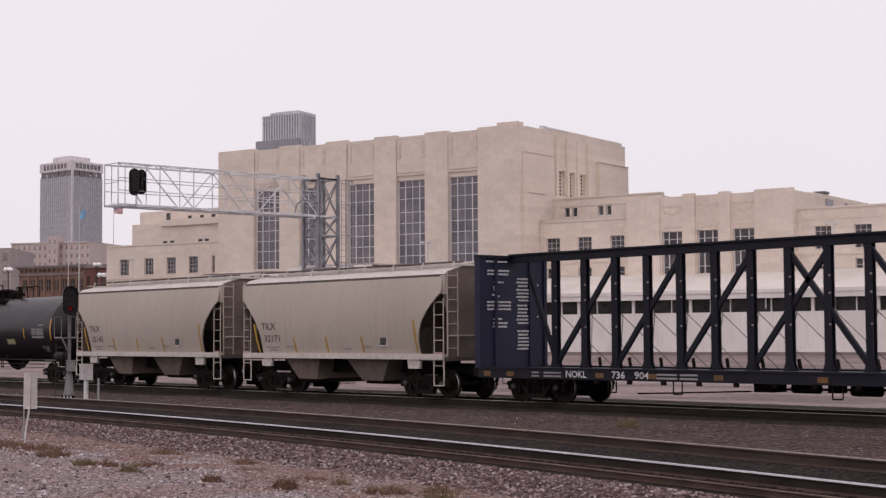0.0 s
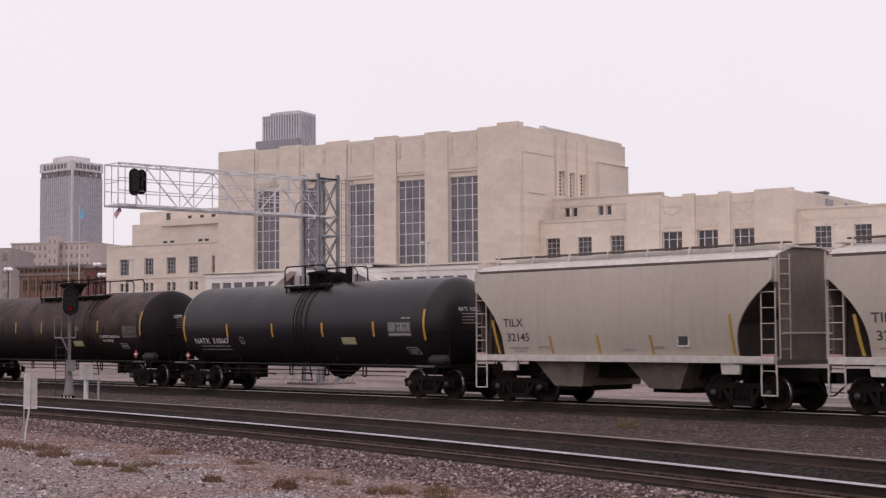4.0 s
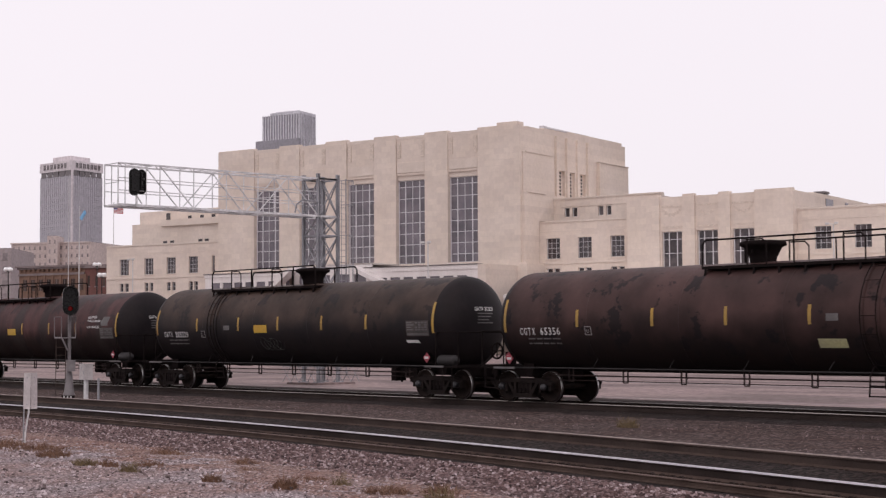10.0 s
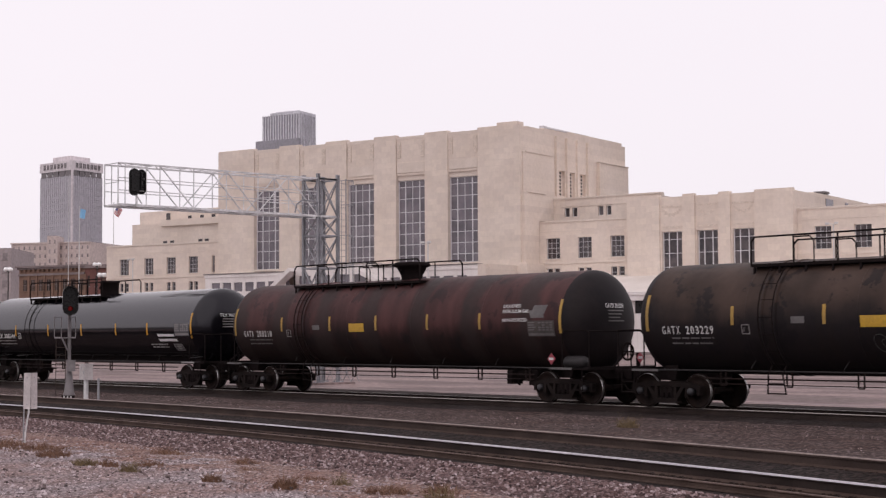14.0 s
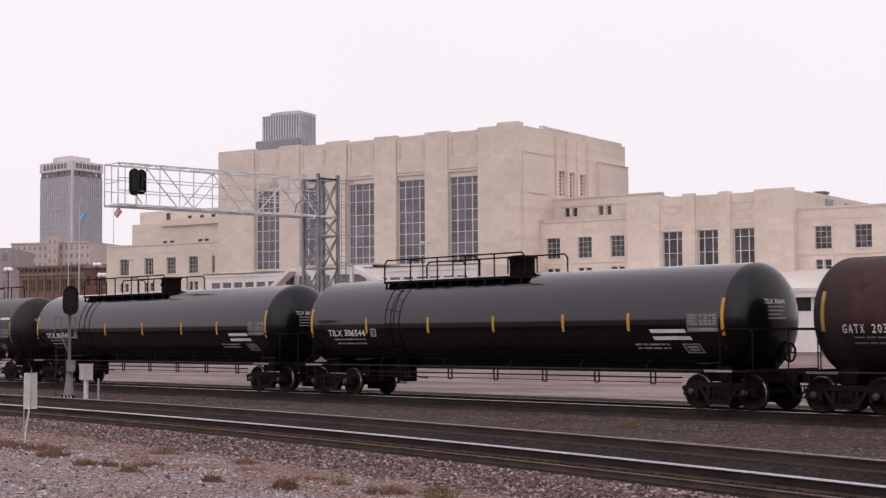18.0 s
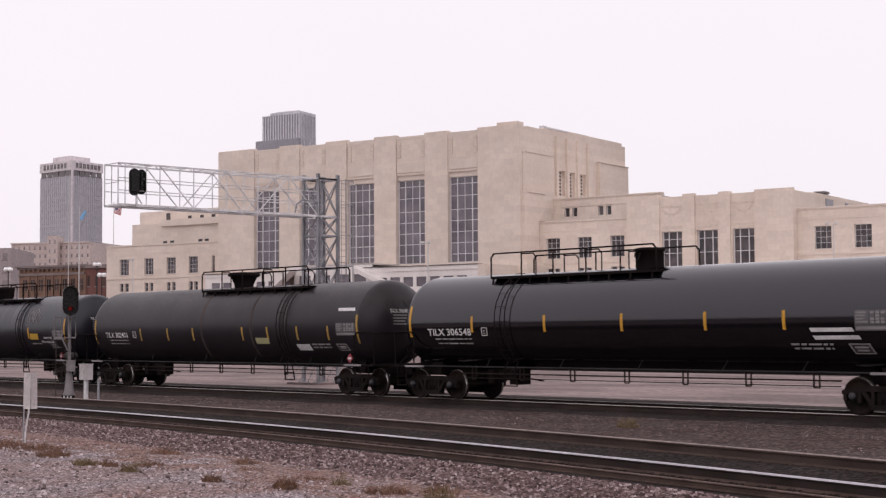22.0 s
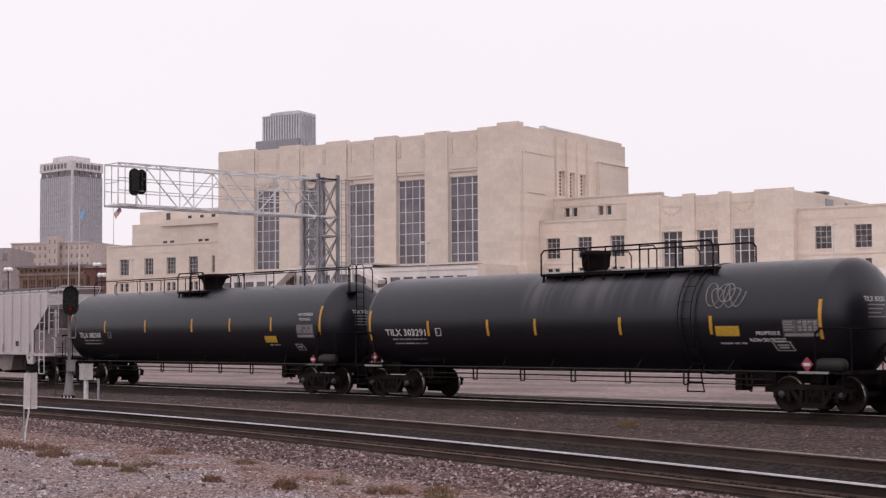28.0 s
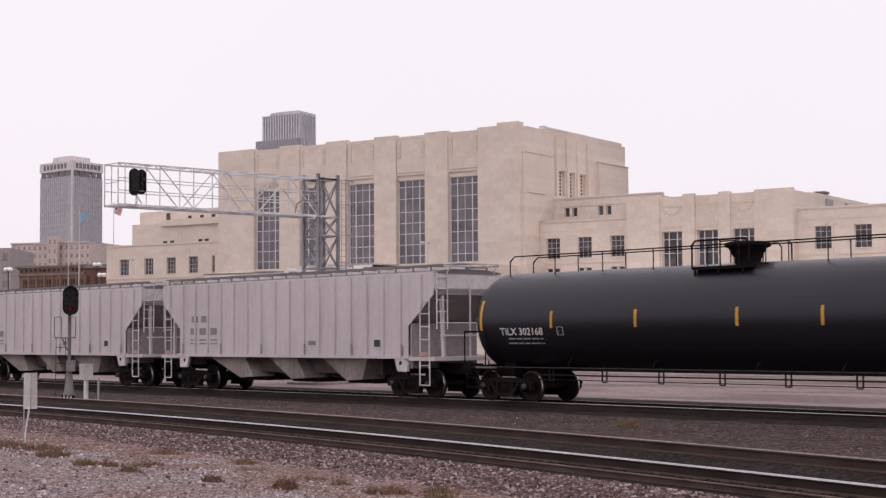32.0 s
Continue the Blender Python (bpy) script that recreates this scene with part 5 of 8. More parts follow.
def dome_bar(gg, y0, y1, z, h, hc):
    n = 5
    v = []
    for i in range(n + 1):
        y = y0 + (y1 - y0) * i / n
        for zz in (z, z + h):
            q = max(0.0, 1 - (y * y + (zz - TANK_Z) ** 2) / TANK_R ** 2)
            v.append((hc + 0.75 * math.sqrt(q) + 0.012, y, zz))
    return gg.add(v, [(i * 2, i * 2 + 2, i * 2 + 3, i * 2 + 1) for i in range(n)])


def bars(gg, x0, x1, z, rows, h=0.06, gap=0.12, seed=0, wob=True):
    """Lines of small writing, as broken bars."""
    rnd = random.Random(seed)
    for r in range(rows):
        x = x0 + (rnd.uniform(0, 0.15) if wob else 0)
        while x < x1 - 0.05:
            w = min(rnd.uniform(0.12, 0.42), x1 - x)
            decal(gg, x, x + w, z - r * gap - h, z - r * gap, n=1)
            x += w + 0.06
    return gg


def rail_frame(car, a, b, y, z0, z1, posts, material="under"):
    """Pipe handrail with posts, its ends bent down."""
    gg = Geo()
    gg.path([(a, y, z0), (a, y, z1 - 0.12), (a + 0.12, y, z1), (b - 0.12, y, z1), (b, y, z1 - 0.12), (b, y, z0)], 0.026)
    for i in range(1, posts):
        x = a + (b - a) * i / posts
        gg.tube((x, y, z0), (x, y, z1), 0.024, 6)
        if i % 2:
            gg.path([(x, y, z1 - 0.05), (x + 0.5, y, z1 - 0.05), (x + 0.62, y, z1 - 0.17), (x + 0.62, y, z0)], 0.02)
    part("handrail", gg, material, car)


def tank_car(s0, s1, paint, label, spec):
    """One tank car between coupler faces s0 and s1, in train metres."""
    half = (s1 - s0) / 2
    car = thing("tank_car", pose((s0 + s1) / 2, TRACK_Y, 0), label, "tank car", "freight train")
    hc = spec["hc"]
    n = int(hc / 1.2)
    prof = [(TANK_R, -hc + 2 * hc * i / n) for i in range(n + 1)]
    part("tank", Geo().lathe(prof, "x", (0, 0, TANK_Z), 72), paint, car, "cylindrical tank shell")
    for s in (-1, 1):
        head = []
        for i in range(10):
            a = math.pi / 2 * (1 - i / 9)
            head.append((max(0.012, TANK_R * math.sin(a)), s * (hc + 0.75 * math.cos(a))))
        part("tank_head", Geo().lathe(head, "x", (0, 0, TANK_Z), 72), spec.get("head", paint), car, "domed tank end")
    # weld seams
    for x in ((-hc * 0.6, -hc * 0.2, hc * 0.2, hc * 0.6) if spec.get("head") == "tank_dull" else ()):
        part("weld_seam", Geo().lathe([(TANK_R - 0.01, x - 0.03), (TANK_R + 0.0015, x - 0.02), (TANK_R + 0.0015, x + 0.02), (TANK_R - 0.01, x + 0.03)], "x", (0, 0, TANK_Z), 72), paint, car)
    # reflective stripes
    ye = spec.get("stripe", "yellow")
    zs = spec.get("zs", 2.33)
    for x in spec["stripes"]:
        part("stripe", decal(Geo(), x - 0.048, x + 0.048, zs - 0.24, zs + 0.25), ye, car)
    for x in (-hc + 0.02, hc - 0.02):
        part("stripe", decal(Geo(), x - 0.05, x + 0.05, zs - 0.38, zs + 0.62, n=8), ye, car)
    # ladder bands over the shell
    for x in spec.get("bands", ()):
        gg = Geo()
        gg.lathe([(TANK_R, x - 0.05), (TANK_R + 0.02, x - 0.05), (TANK_R + 0.02, x + 0.05), (TANK_R, x + 0.05)], "x", (0, 0, TANK_Z), 72)
        part("tank_band", gg, paint, car)
    for x in spec.get("rust_bands", ()):
        part("rust_streak", Geo().lathe([(TANK_R - 0.002, x - 0.09), (TANK_R + 0.005, x - 0.05), (TANK_R + 0.005, x + 0.05), (TANK_R - 0.002, x + 0.09)], "x", (0, 0, TANK_Z), 72), "rust_streak", car, "rusty stained seam band")
    if spec.get("dome_chalk"):
        pts = []
        for q in range(40):
            y, z = -0.75 + 1.3 * q / 40 + 0.08 * math.sin(q * 1.3), 2.95 + 0.28 * math.sin(q * 0.9) * (1 - q / 60) + 0.2 * q / 40
            k = max(0.0, 1 - (y * y + (z - TANK_Z) ** 2) / TANK_R ** 2)
            pts.append((hc + 0.75 * math.sqrt(k) + 0.008, y, z))
        part("scrawl", Geo().path(pts, 0.006, 4), "scrawl_dull", car, "faint rubbed chalk scrawl on the dome")
    lx = spec.get("ladder")
    if lx is not None:
        gg = Geo()
        for dx in (-0.22, 0.22):
            pts = [(lx + dx, -(TANK_R + 0.12) * math.cos(a), TANK_Z + (TANK_R + 0.12) * math.sin(a)) for a in [math.radians(q) for q in range(-50, 66, 12)]]
            gg.path(pts, 0.016)
            gg.path([pts[0], (lx + dx, -1.2, 0.95), (lx + dx * 1.3, -1.15, 0.45)], 0.022)
        for q in range(-48, 66, 16):
            a = math.radians(q)
            y, z = -(TANK_R + 0.12) * math.cos(a), TANK_Z + (TANK_R + 0.12) * math.sin(a)
            gg.tube((lx - 0.22, y, z), (lx + 0.22, y, z), 0.009, 5)
        gg.tube((lx - 0.28, -1.15, 0.47), (lx + 0.28, -1.15, 0.47), 0.02, 5)
        gg.tube((lx - 0.25, -1.18, 0.72), (lx + 0.25, -1.18, 0.72), 0.02, 5)
        part("side_ladder", gg, "under", car, "black side ladder")
    # top platform, rails and manway
    a2, b2 = spec["deck"]
    gg = Geo()
    for s in (-1, 1):
        gg.box(a2, b2, min(s * 0.5, s * 0.95), max(s * 0.5, s * 0.95), 3.72, 3.77)
        for i in range(int((b2 - a2) / 0.8) + 1):
            gg.beam((a2 + 0.1 + i * 0.8, s * 0.92, 3.74), (a2 + 0.1 + i * 0.8, s * 0.95, 3.5), 0.05, 0.05)
        k = a2
        while k < b2:
            gg.box(k, k + 0.03, min(s * 0.5, s * 0.95), max(s * 0.5, s * 0.95), 3.77, 3.8)
            k += 0.1
    part("platform", gg, "under", car, "black steel grating platform")
    for s in (-1, 1):
        rail_frame(car, a2, b2, s * 0.93, 3.75, 4.5, max(2, int((b2 - a2) / 1.25)))
        if spec.get("long_rail"):
            gg = Geo().path([(-hc + 0.3, s * 0.5, 3.8), (-hc + 0.3, s * 0.5, 4.25), (-hc + 0.5, s * 0.5, 4.4), (hc + 0.3, s * 0.5, 4.4), (hc + 0.42, s * 0.5, 4.28), (hc + 0.42, s * 0.5, 3.52)], 0.02)
            for i in range(1, 9):
                x = -hc + 0.3 + (2 * hc - 0.6) * i / 9
                gg.tube((x, s * 0.5, 3.78), (x, s * 0.5, 4.4), 0.018, 5)
            part("handrail", gg, "under", car)
    if spec.get("long_rail"):
        gg = Geo()
        for y in (-0.62, -0.3):
            gg.path([(hc + 0.5, y, 3.5), (hc + 0.5, y, 4.36), (hc + 0.6, y, 4.48), (hc + 0.84, y, 4.48), (hc + 0.94, y, 4.36), (hc + 0.94, y, 1.1)], 0.017)
        for k in range(9):
            gg.tube((hc + 0.94, -0.62, 1.35 + k * 0.28), (hc + 0.94, -0.3, 1.35 + k * 0.28), 0.011, 5)
        gg.box(hc + 0.42, hc + 0.92, -0.65, -0.27, 3.5, 3.54)
        gg.beam((hc + 0.3, -0.46, 3.3), (hc + 0.6, -0.46, 3.5), 0.05, 0.05)
        part("end_ladder", gg, "under", car, "black end ladder with hooped top")
    mx = spec.get("man", 0)
    if spec.get("bonnet", "funnel") == "funnel":
        prof = [(0.34, 3.8), (0.36, 4.0), (0.5, 4.28), (0.62, 4.33), (0.62, 4.42), (0.5, 4.46), (0.2, 4.48)]
    elif spec["bonnet"] == "bowl":
        prof = [(0.24, 3.78), (0.34, 3.86), (0.41, 4.0), (0.43, 4.3), (0.46, 4.32), (0.46, 4.42), (0.34, 4.46), (0.1, 4.48)]
    elif spec["bonnet"] == "drum":
        prof = [(0.4, 3.78), (0.4, 4.36), (0.44, 4.37), (0.44, 4.43), (0.32, 4.46), (0.1, 4.47)]
    else:
        prof = [(0.45, 3.8), (0.45, 4.2), (0.5, 4.22), (0.5, 4.3), (0.15, 4.36)]
    bo = part("manway_bonnet", Geo().lathe(prof, "z", (mx, 0, 0), 20), "under", car, "black valve bonnet")
    part("bonnet_latch", Geo().box(mx - 0.52, mx - 0.36, -0.06, 0.06, 4.2, 4.34).tube((mx, -0.4, 4.3), (mx, -0.5, 4.1), 0.03), "under", bo)
    if spec.get("valves"):
        part("valve", Geo().lathe([(0.3, 3.85), (0.3, 4.2), (0.1, 4.28)], "z", (0.75, 0, 0), 14).box(0.45, 1.05, -0.3, 0.3, 4.0, 4.15), "under", car)
        part("valve", Geo().tube((1.75, -0.3, 3.8), (1.75, -0.3, 4.4), 0.12), "under", car)
    # stub sills, bolsters, end gear
    xt = half - 1.95
    for s in (-1, 1):
        gg = Geo()
        gg.box(min(s * (xt - 1.2), s * (half - 0.45)), max(s * (xt - 1.2), s * (half - 0.45)), -0.3, 0.3, 0.72, 1.02)
        gg.prism([(s * (xt - 0.14), 0.76), (s * (xt + 0.14), 0.76), (s * (xt + 0.24), 1.15), (s * (xt - 0.24), 1.15)], -0.82, 0.82)
        gg.box(min(s * (half - 0.75), s * (half - 0.55)), max(s * (half - 0.75), s * (half - 0.55)), -1.45, 1.45, 0.98, 1.08)
        part("stub_sill", gg, "under", car, "black stub sill and bolster")
        for y in (-1.5, 0.85):
            part("end_platform", Geo().box(min(s * (half - 1.5), s * (half - 0.5)), max(s * (half - 1.5), s * (half - 0.5)), y, y + 0.65, 1.0, 1.04), "under", car)
        gg = Geo()
        for q in (-1, 1):
            gg.path([(s * (half - 1.55), q * 1.48, 1.05), (s * (half - 1.55), q * 1.48, 2.0), (s * (half - 1.4), q * 1.48, 2.12), (s * (half - 0.62), q * 1.48, 2.12), (s * (half - 0.55), q * 1.42, 2.05), (s * (half - 0.55), q * 1.42, 1.05)], 0.022)
        gg.path([(s * (half - 0.55), -1.42, 2.1), (s * (half - 0.55), 1.42, 2.1)], 0.022)
        part("end_handrail", gg, "under", car, "black bent-pipe end rail")
        gg = Geo()
        for dx in (0.15, 0.6):
            gg.tube((s * (half - 0.6 - dx), -1.5, 1.0), (s * (half - 0.6 - dx), -1.5, 0.4), 0.02, 5)
        for z in (0.42, 0.7):
            gg.tube((s * (half - 0.75), -1.5, z), (s * (half - 1.2), -1.5, z), 0.02, 5)
        part("sill_step", gg, "under", car)
        lip = Geo().box(min(s * (xt - 0.1), s * (xt + 0.8)), max(s * (xt - 0.1), s * (xt + 0.8)), -1.53, -1.5, 1.0, 1.06)
        part("sill_stencil", lip, "grey_mark" if spec.get("clean") else "dim_mark", car)
        coupler(car, half, s)
        truck(car, s * xt)
    xe = half - 0.72
    bw = part("brake_wheel", Geo().lathe([(0.22, -0.02), (0.27, -0.02), (0.27, 0.02), (0.22, 0.02), (0.22, -0.02)], "x", (xe, 0.4, 1.5), 20).beam((xe, 0.15, 1.5), (xe, 0.65, 1.5), 0.02, 0.04).beam((xe, 0.4, 1.25), (xe, 0.4, 1.75), 0.02, 0.04), "under", car, "black hand brake wheel at the end")
    part("brake_rod", Geo().tube((xe - 0.02, 0.4, 1.5), (xe - 0.02, -0.2, 1.05), 0.03), "under", bw)
    if any(q[0] == "hazard" for q in spec.get("labels", ())):
        hz = part("hazard_placard", Geo().prism([(0.7, 1.32), (0.86, 1.16), (1.02, 1.32), (0.86, 1.48)], xe + 0.06, xe + 0.08, "x"), "red_mark", car, "red and white diamond hazard placard")
        part("placard_centre", Geo().box(xe + 0.08, xe + 0.086, 0.77, 0.95, 1.28, 1.36), "white_mark", hz)
        part("placard_bracket", Geo().box(xe - 0.06, xe + 0.06, 0.83, 0.89, 1.04, 1.46), "under", hz)
    if not spec.get("clean") or spec.get("gear_right"):
        part("air_reservoir", Geo().lathe([(0.02, -0.42), (0.15, -0.38), (0.18, -0.3), (0.18, 0.3), (0.15, 0.38), (0.02, 0.42)], "x", (xt + 0.68, -1.2, 1.21), 16), "sill_grey", car, "dusty air reservoir on the end platform")
    if spec.get("valves"):
        bo_ = part("bottom_outlet", Geo().lathe([(0.5, 0.9), (0.42, 0.78), (0.16, 0.74), (0.16, 0.55), (0.06, 0.5)], "z", (1.0, 0, 0), 18), "under", car, "black bottom outlet with skid")
        for q in (-1, 1):
            part("skid", Geo().beam((1.0 + q * 0.9, 0, 0.95), (1.0 + q * 0.25, 0, 0.6), 0.3, 0.05), "under", bo_)
    # brake gear under the belly
    bx = -xt + 2.75 if (spec.get("clean") or spec.get("valves")) and not spec.get("gear_right") else xt - 2.2
    part("brake_reservoir", Geo().tube((bx - 0.35, -0.5, 0.78), (bx + 0.45, -0.5, 0.78), 0.17, 12), "under", car)
    part("brake_bracket", Geo().box(bx - 0.35, bx - 0.12, -0.85, -0.4, 0.52, 0.95), "under", car)
    part("brake_valve", Geo().box(bx + 0.6, bx + 0.95, -0.85, -0.3, 0.5, 0.95).tube((bx + 0.85, -0.5, 0.7), (bx + 1.6, -0.4, 0.62), 0.025, 6), "under", car)
    part("brake_lever", Geo().beam((bx - 0.8, -0.3, 0.8), (bx + 0.1, -0.75, 0.5), 0.05, 0.04), "under", car)
    gg = Geo()
    gg.tube((-xt + 1.3, -0.95, 0.82), (xt - 1.3, -0.95, 0.82), 0.024, 6)
    gg.tube((-xt + 1.3, -0.95, 0.68), (xt - 1.3, -0.95, 0.68), 0.015, 6)
    k = -xt + 1.8
    while k < xt - 1.5:
        for dx in (0, 0.17):
            gg.tube((k + dx, -0.95, 1.05), (k + dx, -0.95, 0.65), 0.026, 6)
        gg.tube((k, -0.95, 0.64), (k + 0.17, -0.95, 0.64), 0.02, 6)
        k += 2.1
    for s in (-1, 1):
        part("side_sill_pipe", Geo().tube((-xt - 0.6, s * 1.12, 1.03), (xt + 0.6, s * 1.12, 1.03), 0.026, 6), "sill_grey", car, "thin sill pipe along the belly")
    part("side_pipe_rail", gg, "pipe_rust", car, "thin pipe rail hung below the tank")
    # slanted shell braces near the belly
    for x in spec["stripes"]:
        part("belly_clip", Geo().beam((x + 0.46, -1.13, 1.3), (x + 0.26, -1.1, 1.06), 0.016, 0.018), "sill_grey", car)
    # writing
    ink = spec.get("ink", "white_mark")
    m, zm = spec["mark"], spec.get("zm", 2.0)
    part("reporting_mark", tank_text(Geo(), m[0], m[1], zm, 0.22, m[2] - 0.06, m[0][1] in "AG" and "  " not in m[0]), ink, car, "white stencilled reporting mark")
    tagged(part("data_writing", bars(Geo(), m[1] + 0.25, m[1] + m[2] - 0.1, zm - 0.1, 2, 0.042, 0.15, 3), spec.get("ink2", "grey_mark"), car), kind="stuff")
    if spec.get("box_mark"):
        x = spec["box_mark"] + 0.06
        gg = Geo()
        decal(gg, x, x + 0.25, zm + 0.215, zm + 0.235)
        decal(gg, x, x + 0.25, zm - 0.02, zm)
        decal(gg, x, x + 0.02, zm - 0.02, zm + 0.235)
        decal(gg, x + 0.23, x + 0.25, zm - 0.02, zm + 0.235)
        tank_text(gg, spec.get("box_letter", "C"), x + 0.07, zm + 0.05, 0.11)
        part("stencil_box", gg, ink if spec.get("clean") else "grey_mark", car)
    for i, (k, x0, x1, z0, z1) in enumerate(spec.get("labels", ())):
        gg = Geo()
        if k in ("placard", "placard_pale"):
            decal(gg, x0, x1, z0, z1)
            part("placard", gg, k, car, "yellow placard")
        elif k == "table":
            old = spec.get("head") == "tank_dull"
            decal(gg, x0, x1, z0, z1)
            tb = part("data_panel", gg, "panel_old" if old else "panel_grey", car, "stencilled data panel, grey with white cells")
            g2, g3 = Geo(), Geo()
            rnd = random.Random(5 + i)
            w, h = x1 - x0, z1 - z0
            for r in range(4):
                # short lines of writing beside a block of cells, a long line below
                zz = z1 - h * (0.08 + 0.15 * r)
                decal(g2, x0 + 0.03, x0 + w * rnd.uniform(0.24, 0.36), zz - h * 0.08, zz, n=1, up=0.011)
                for c in range(4):
                    xx = x0 + w * (0.42 + 0.14 * c)
                    if r != 1 or c % 2:
                        decal(g2, xx, xx + w * 0.1, zz - h * 0.1, zz, n=1, up=0.011)
            decal(g2, x0 + 0.03, x1 - 0.04, z0 + h * 0.06, z0 + h * 0.2, n=1, up=0.011)
            for xa, xb, za, zb in ((0.385, 0.4, 0.3, 1.0), (0.0, 1.0, 0.26, 0.3), (0.535, 0.55, 0.3, 1.0), (0.675, 0.69, 0.3, 1.0), (0.815, 0.83, 0.3, 1.0)):
                decal(g3, x0 + w * xa, x0 + w * xb, z0 + h * za, z0 + h * zb, n=2, up=0.009)
            tagged(part("panel_writing", g2, "dim_mark" if old else "grey_mark", tb), kind="stuff")
            tagged(part("panel_rules", g3, "black_mark", tb), kind="stuff")
        elif k == "scuff":
            part("scuff", decal(decal(gg, x0 + 0.2, x1, z0 + 0.1, z1, slant=-0.12), x0, x0 + 0.55, z0, z1 - 0.16, slant=0.1, up=0.009), "dim_mark", car, "pale scuffed patch of bared paint")
        elif k == "white":
            part("white_stripe", decal(gg, x0, x1, z0, z1, slant=0.06), "white_mark", car)
        elif k == "diamond":
            decal(gg, x0, x1, z1 - 0.03, z1, 0)
            decal(gg, x0 + 0.1, x1 + 0.1, z0, z0 + 0.03, 0)
            for q in range(4):
                zz = z0 + (z1 - z0) * q / 4
                sx = 0.1 * (1 - q / 4)
                decal(gg, x0 + sx - 0.02, x0 + sx + 0.02, zz, zz + (z1 - z0) / 4)
                decal(gg, x1 + sx - 0.02, x1 + sx + 0.02, zz, zz + (z1 - z0) / 4)
            sp_ = part("slanted_stencil", decal(Geo(), x0, x1, z0, z1, slant=0.1, up=0.004), "sill_grey", car)
            decal(gg, x0 + 0.14, x1 - 0.02, z1 - 0.13, z1 - 0.08)
            decal(gg, x0 + 0.18, x1 - 0.04, z0 + 0.08, z0 + 0.13)
            part("stencil_outline", gg, "grey_mark", sp_)
        elif k == "grey":
            part("grey_patch", decal(gg, x0, x1, z0, z1), "dim_mark", car)
        elif k == "bars":
            part("small_writing", bars(gg, x0, x1, z1, max(1, int((z1 - z0) / 0.12)), 0.048, 0.12, i + 7), spec.get("ink2", "grey_mark"), car)
        elif k == "hazard":
            xm, zm = (x0 + x1) / 2, (z0 + z1) / 2
            y = -TANK_R * 0.86
            d = (x1 - x0) / 2 * 0.82
            gg.prism([(xm - d, zm), (xm, zm - d), (xm + d, zm), (xm, zm + d)], y - 0.02, y)
            hz = part("hazard_placard", gg, "red_mark", car, "red and white diamond hazard placard")
            part("placard_centre", Geo().box(xm - d * 0.55, xm + d * 0.55, y - 0.03, y - 0.02, zm - d * 0.22, zm + d * 0.22), "white_mark", hz)
            part("placard_bracket", Geo().box(xm - 0.04, xm + 0.04, y, y + 0.25, zm - d, zm + d), "under", hz)
        elif k == "scribble":
            pts = []
            for q in range(97):
                a = 2 * math.pi * 5 * q / 96
                u = x0 + (x1 - x0) * (0.18 + 0.66 * q / 96) + (x1 - x0) * 0.15 * math.cos(a)
                w = (z0 + z1) / 2 + (z1 - z0) * (0.36 + 0.12 * math.sin(q * 0.21)) * math.sin(a + 0.25 * math.cos(a))
                pts.append(wrap(u, w, TANK_R + 0.006))
            part("scrawl", gg.path(pts, *spec.get("chalk", (0.008,)), 4), "grey_mark" if spec.get("chalk") else "scrawl_dull", car, "scrawled chalk loops")
    for text, x, z, h, w in spec.get("texts", ()):
        part("stencil_text", tank_text(Geo(), text, x, z, h, w), ink, car)
    gg = Geo()
    yd = -0.35 if spec.get("head") == "tank_dull" else -0.6
    dome_text(gg, m[0], yd, 2.78, 0.13, hc, 0.8)
    part("dome_mark", gg, spec.get("ink", "white_mark"), car)
    gg = Geo()
    for r in range(4):
        dome_bar(gg, yd + 0.1, yd + 0.78 - 0.1 * (r % 3), 2.68 - r * 0.1, 0.035, hc)
    tagged(part("dome_writing", gg, spec.get("ink2", "grey_mark"), car), kind="stuff")
    return car


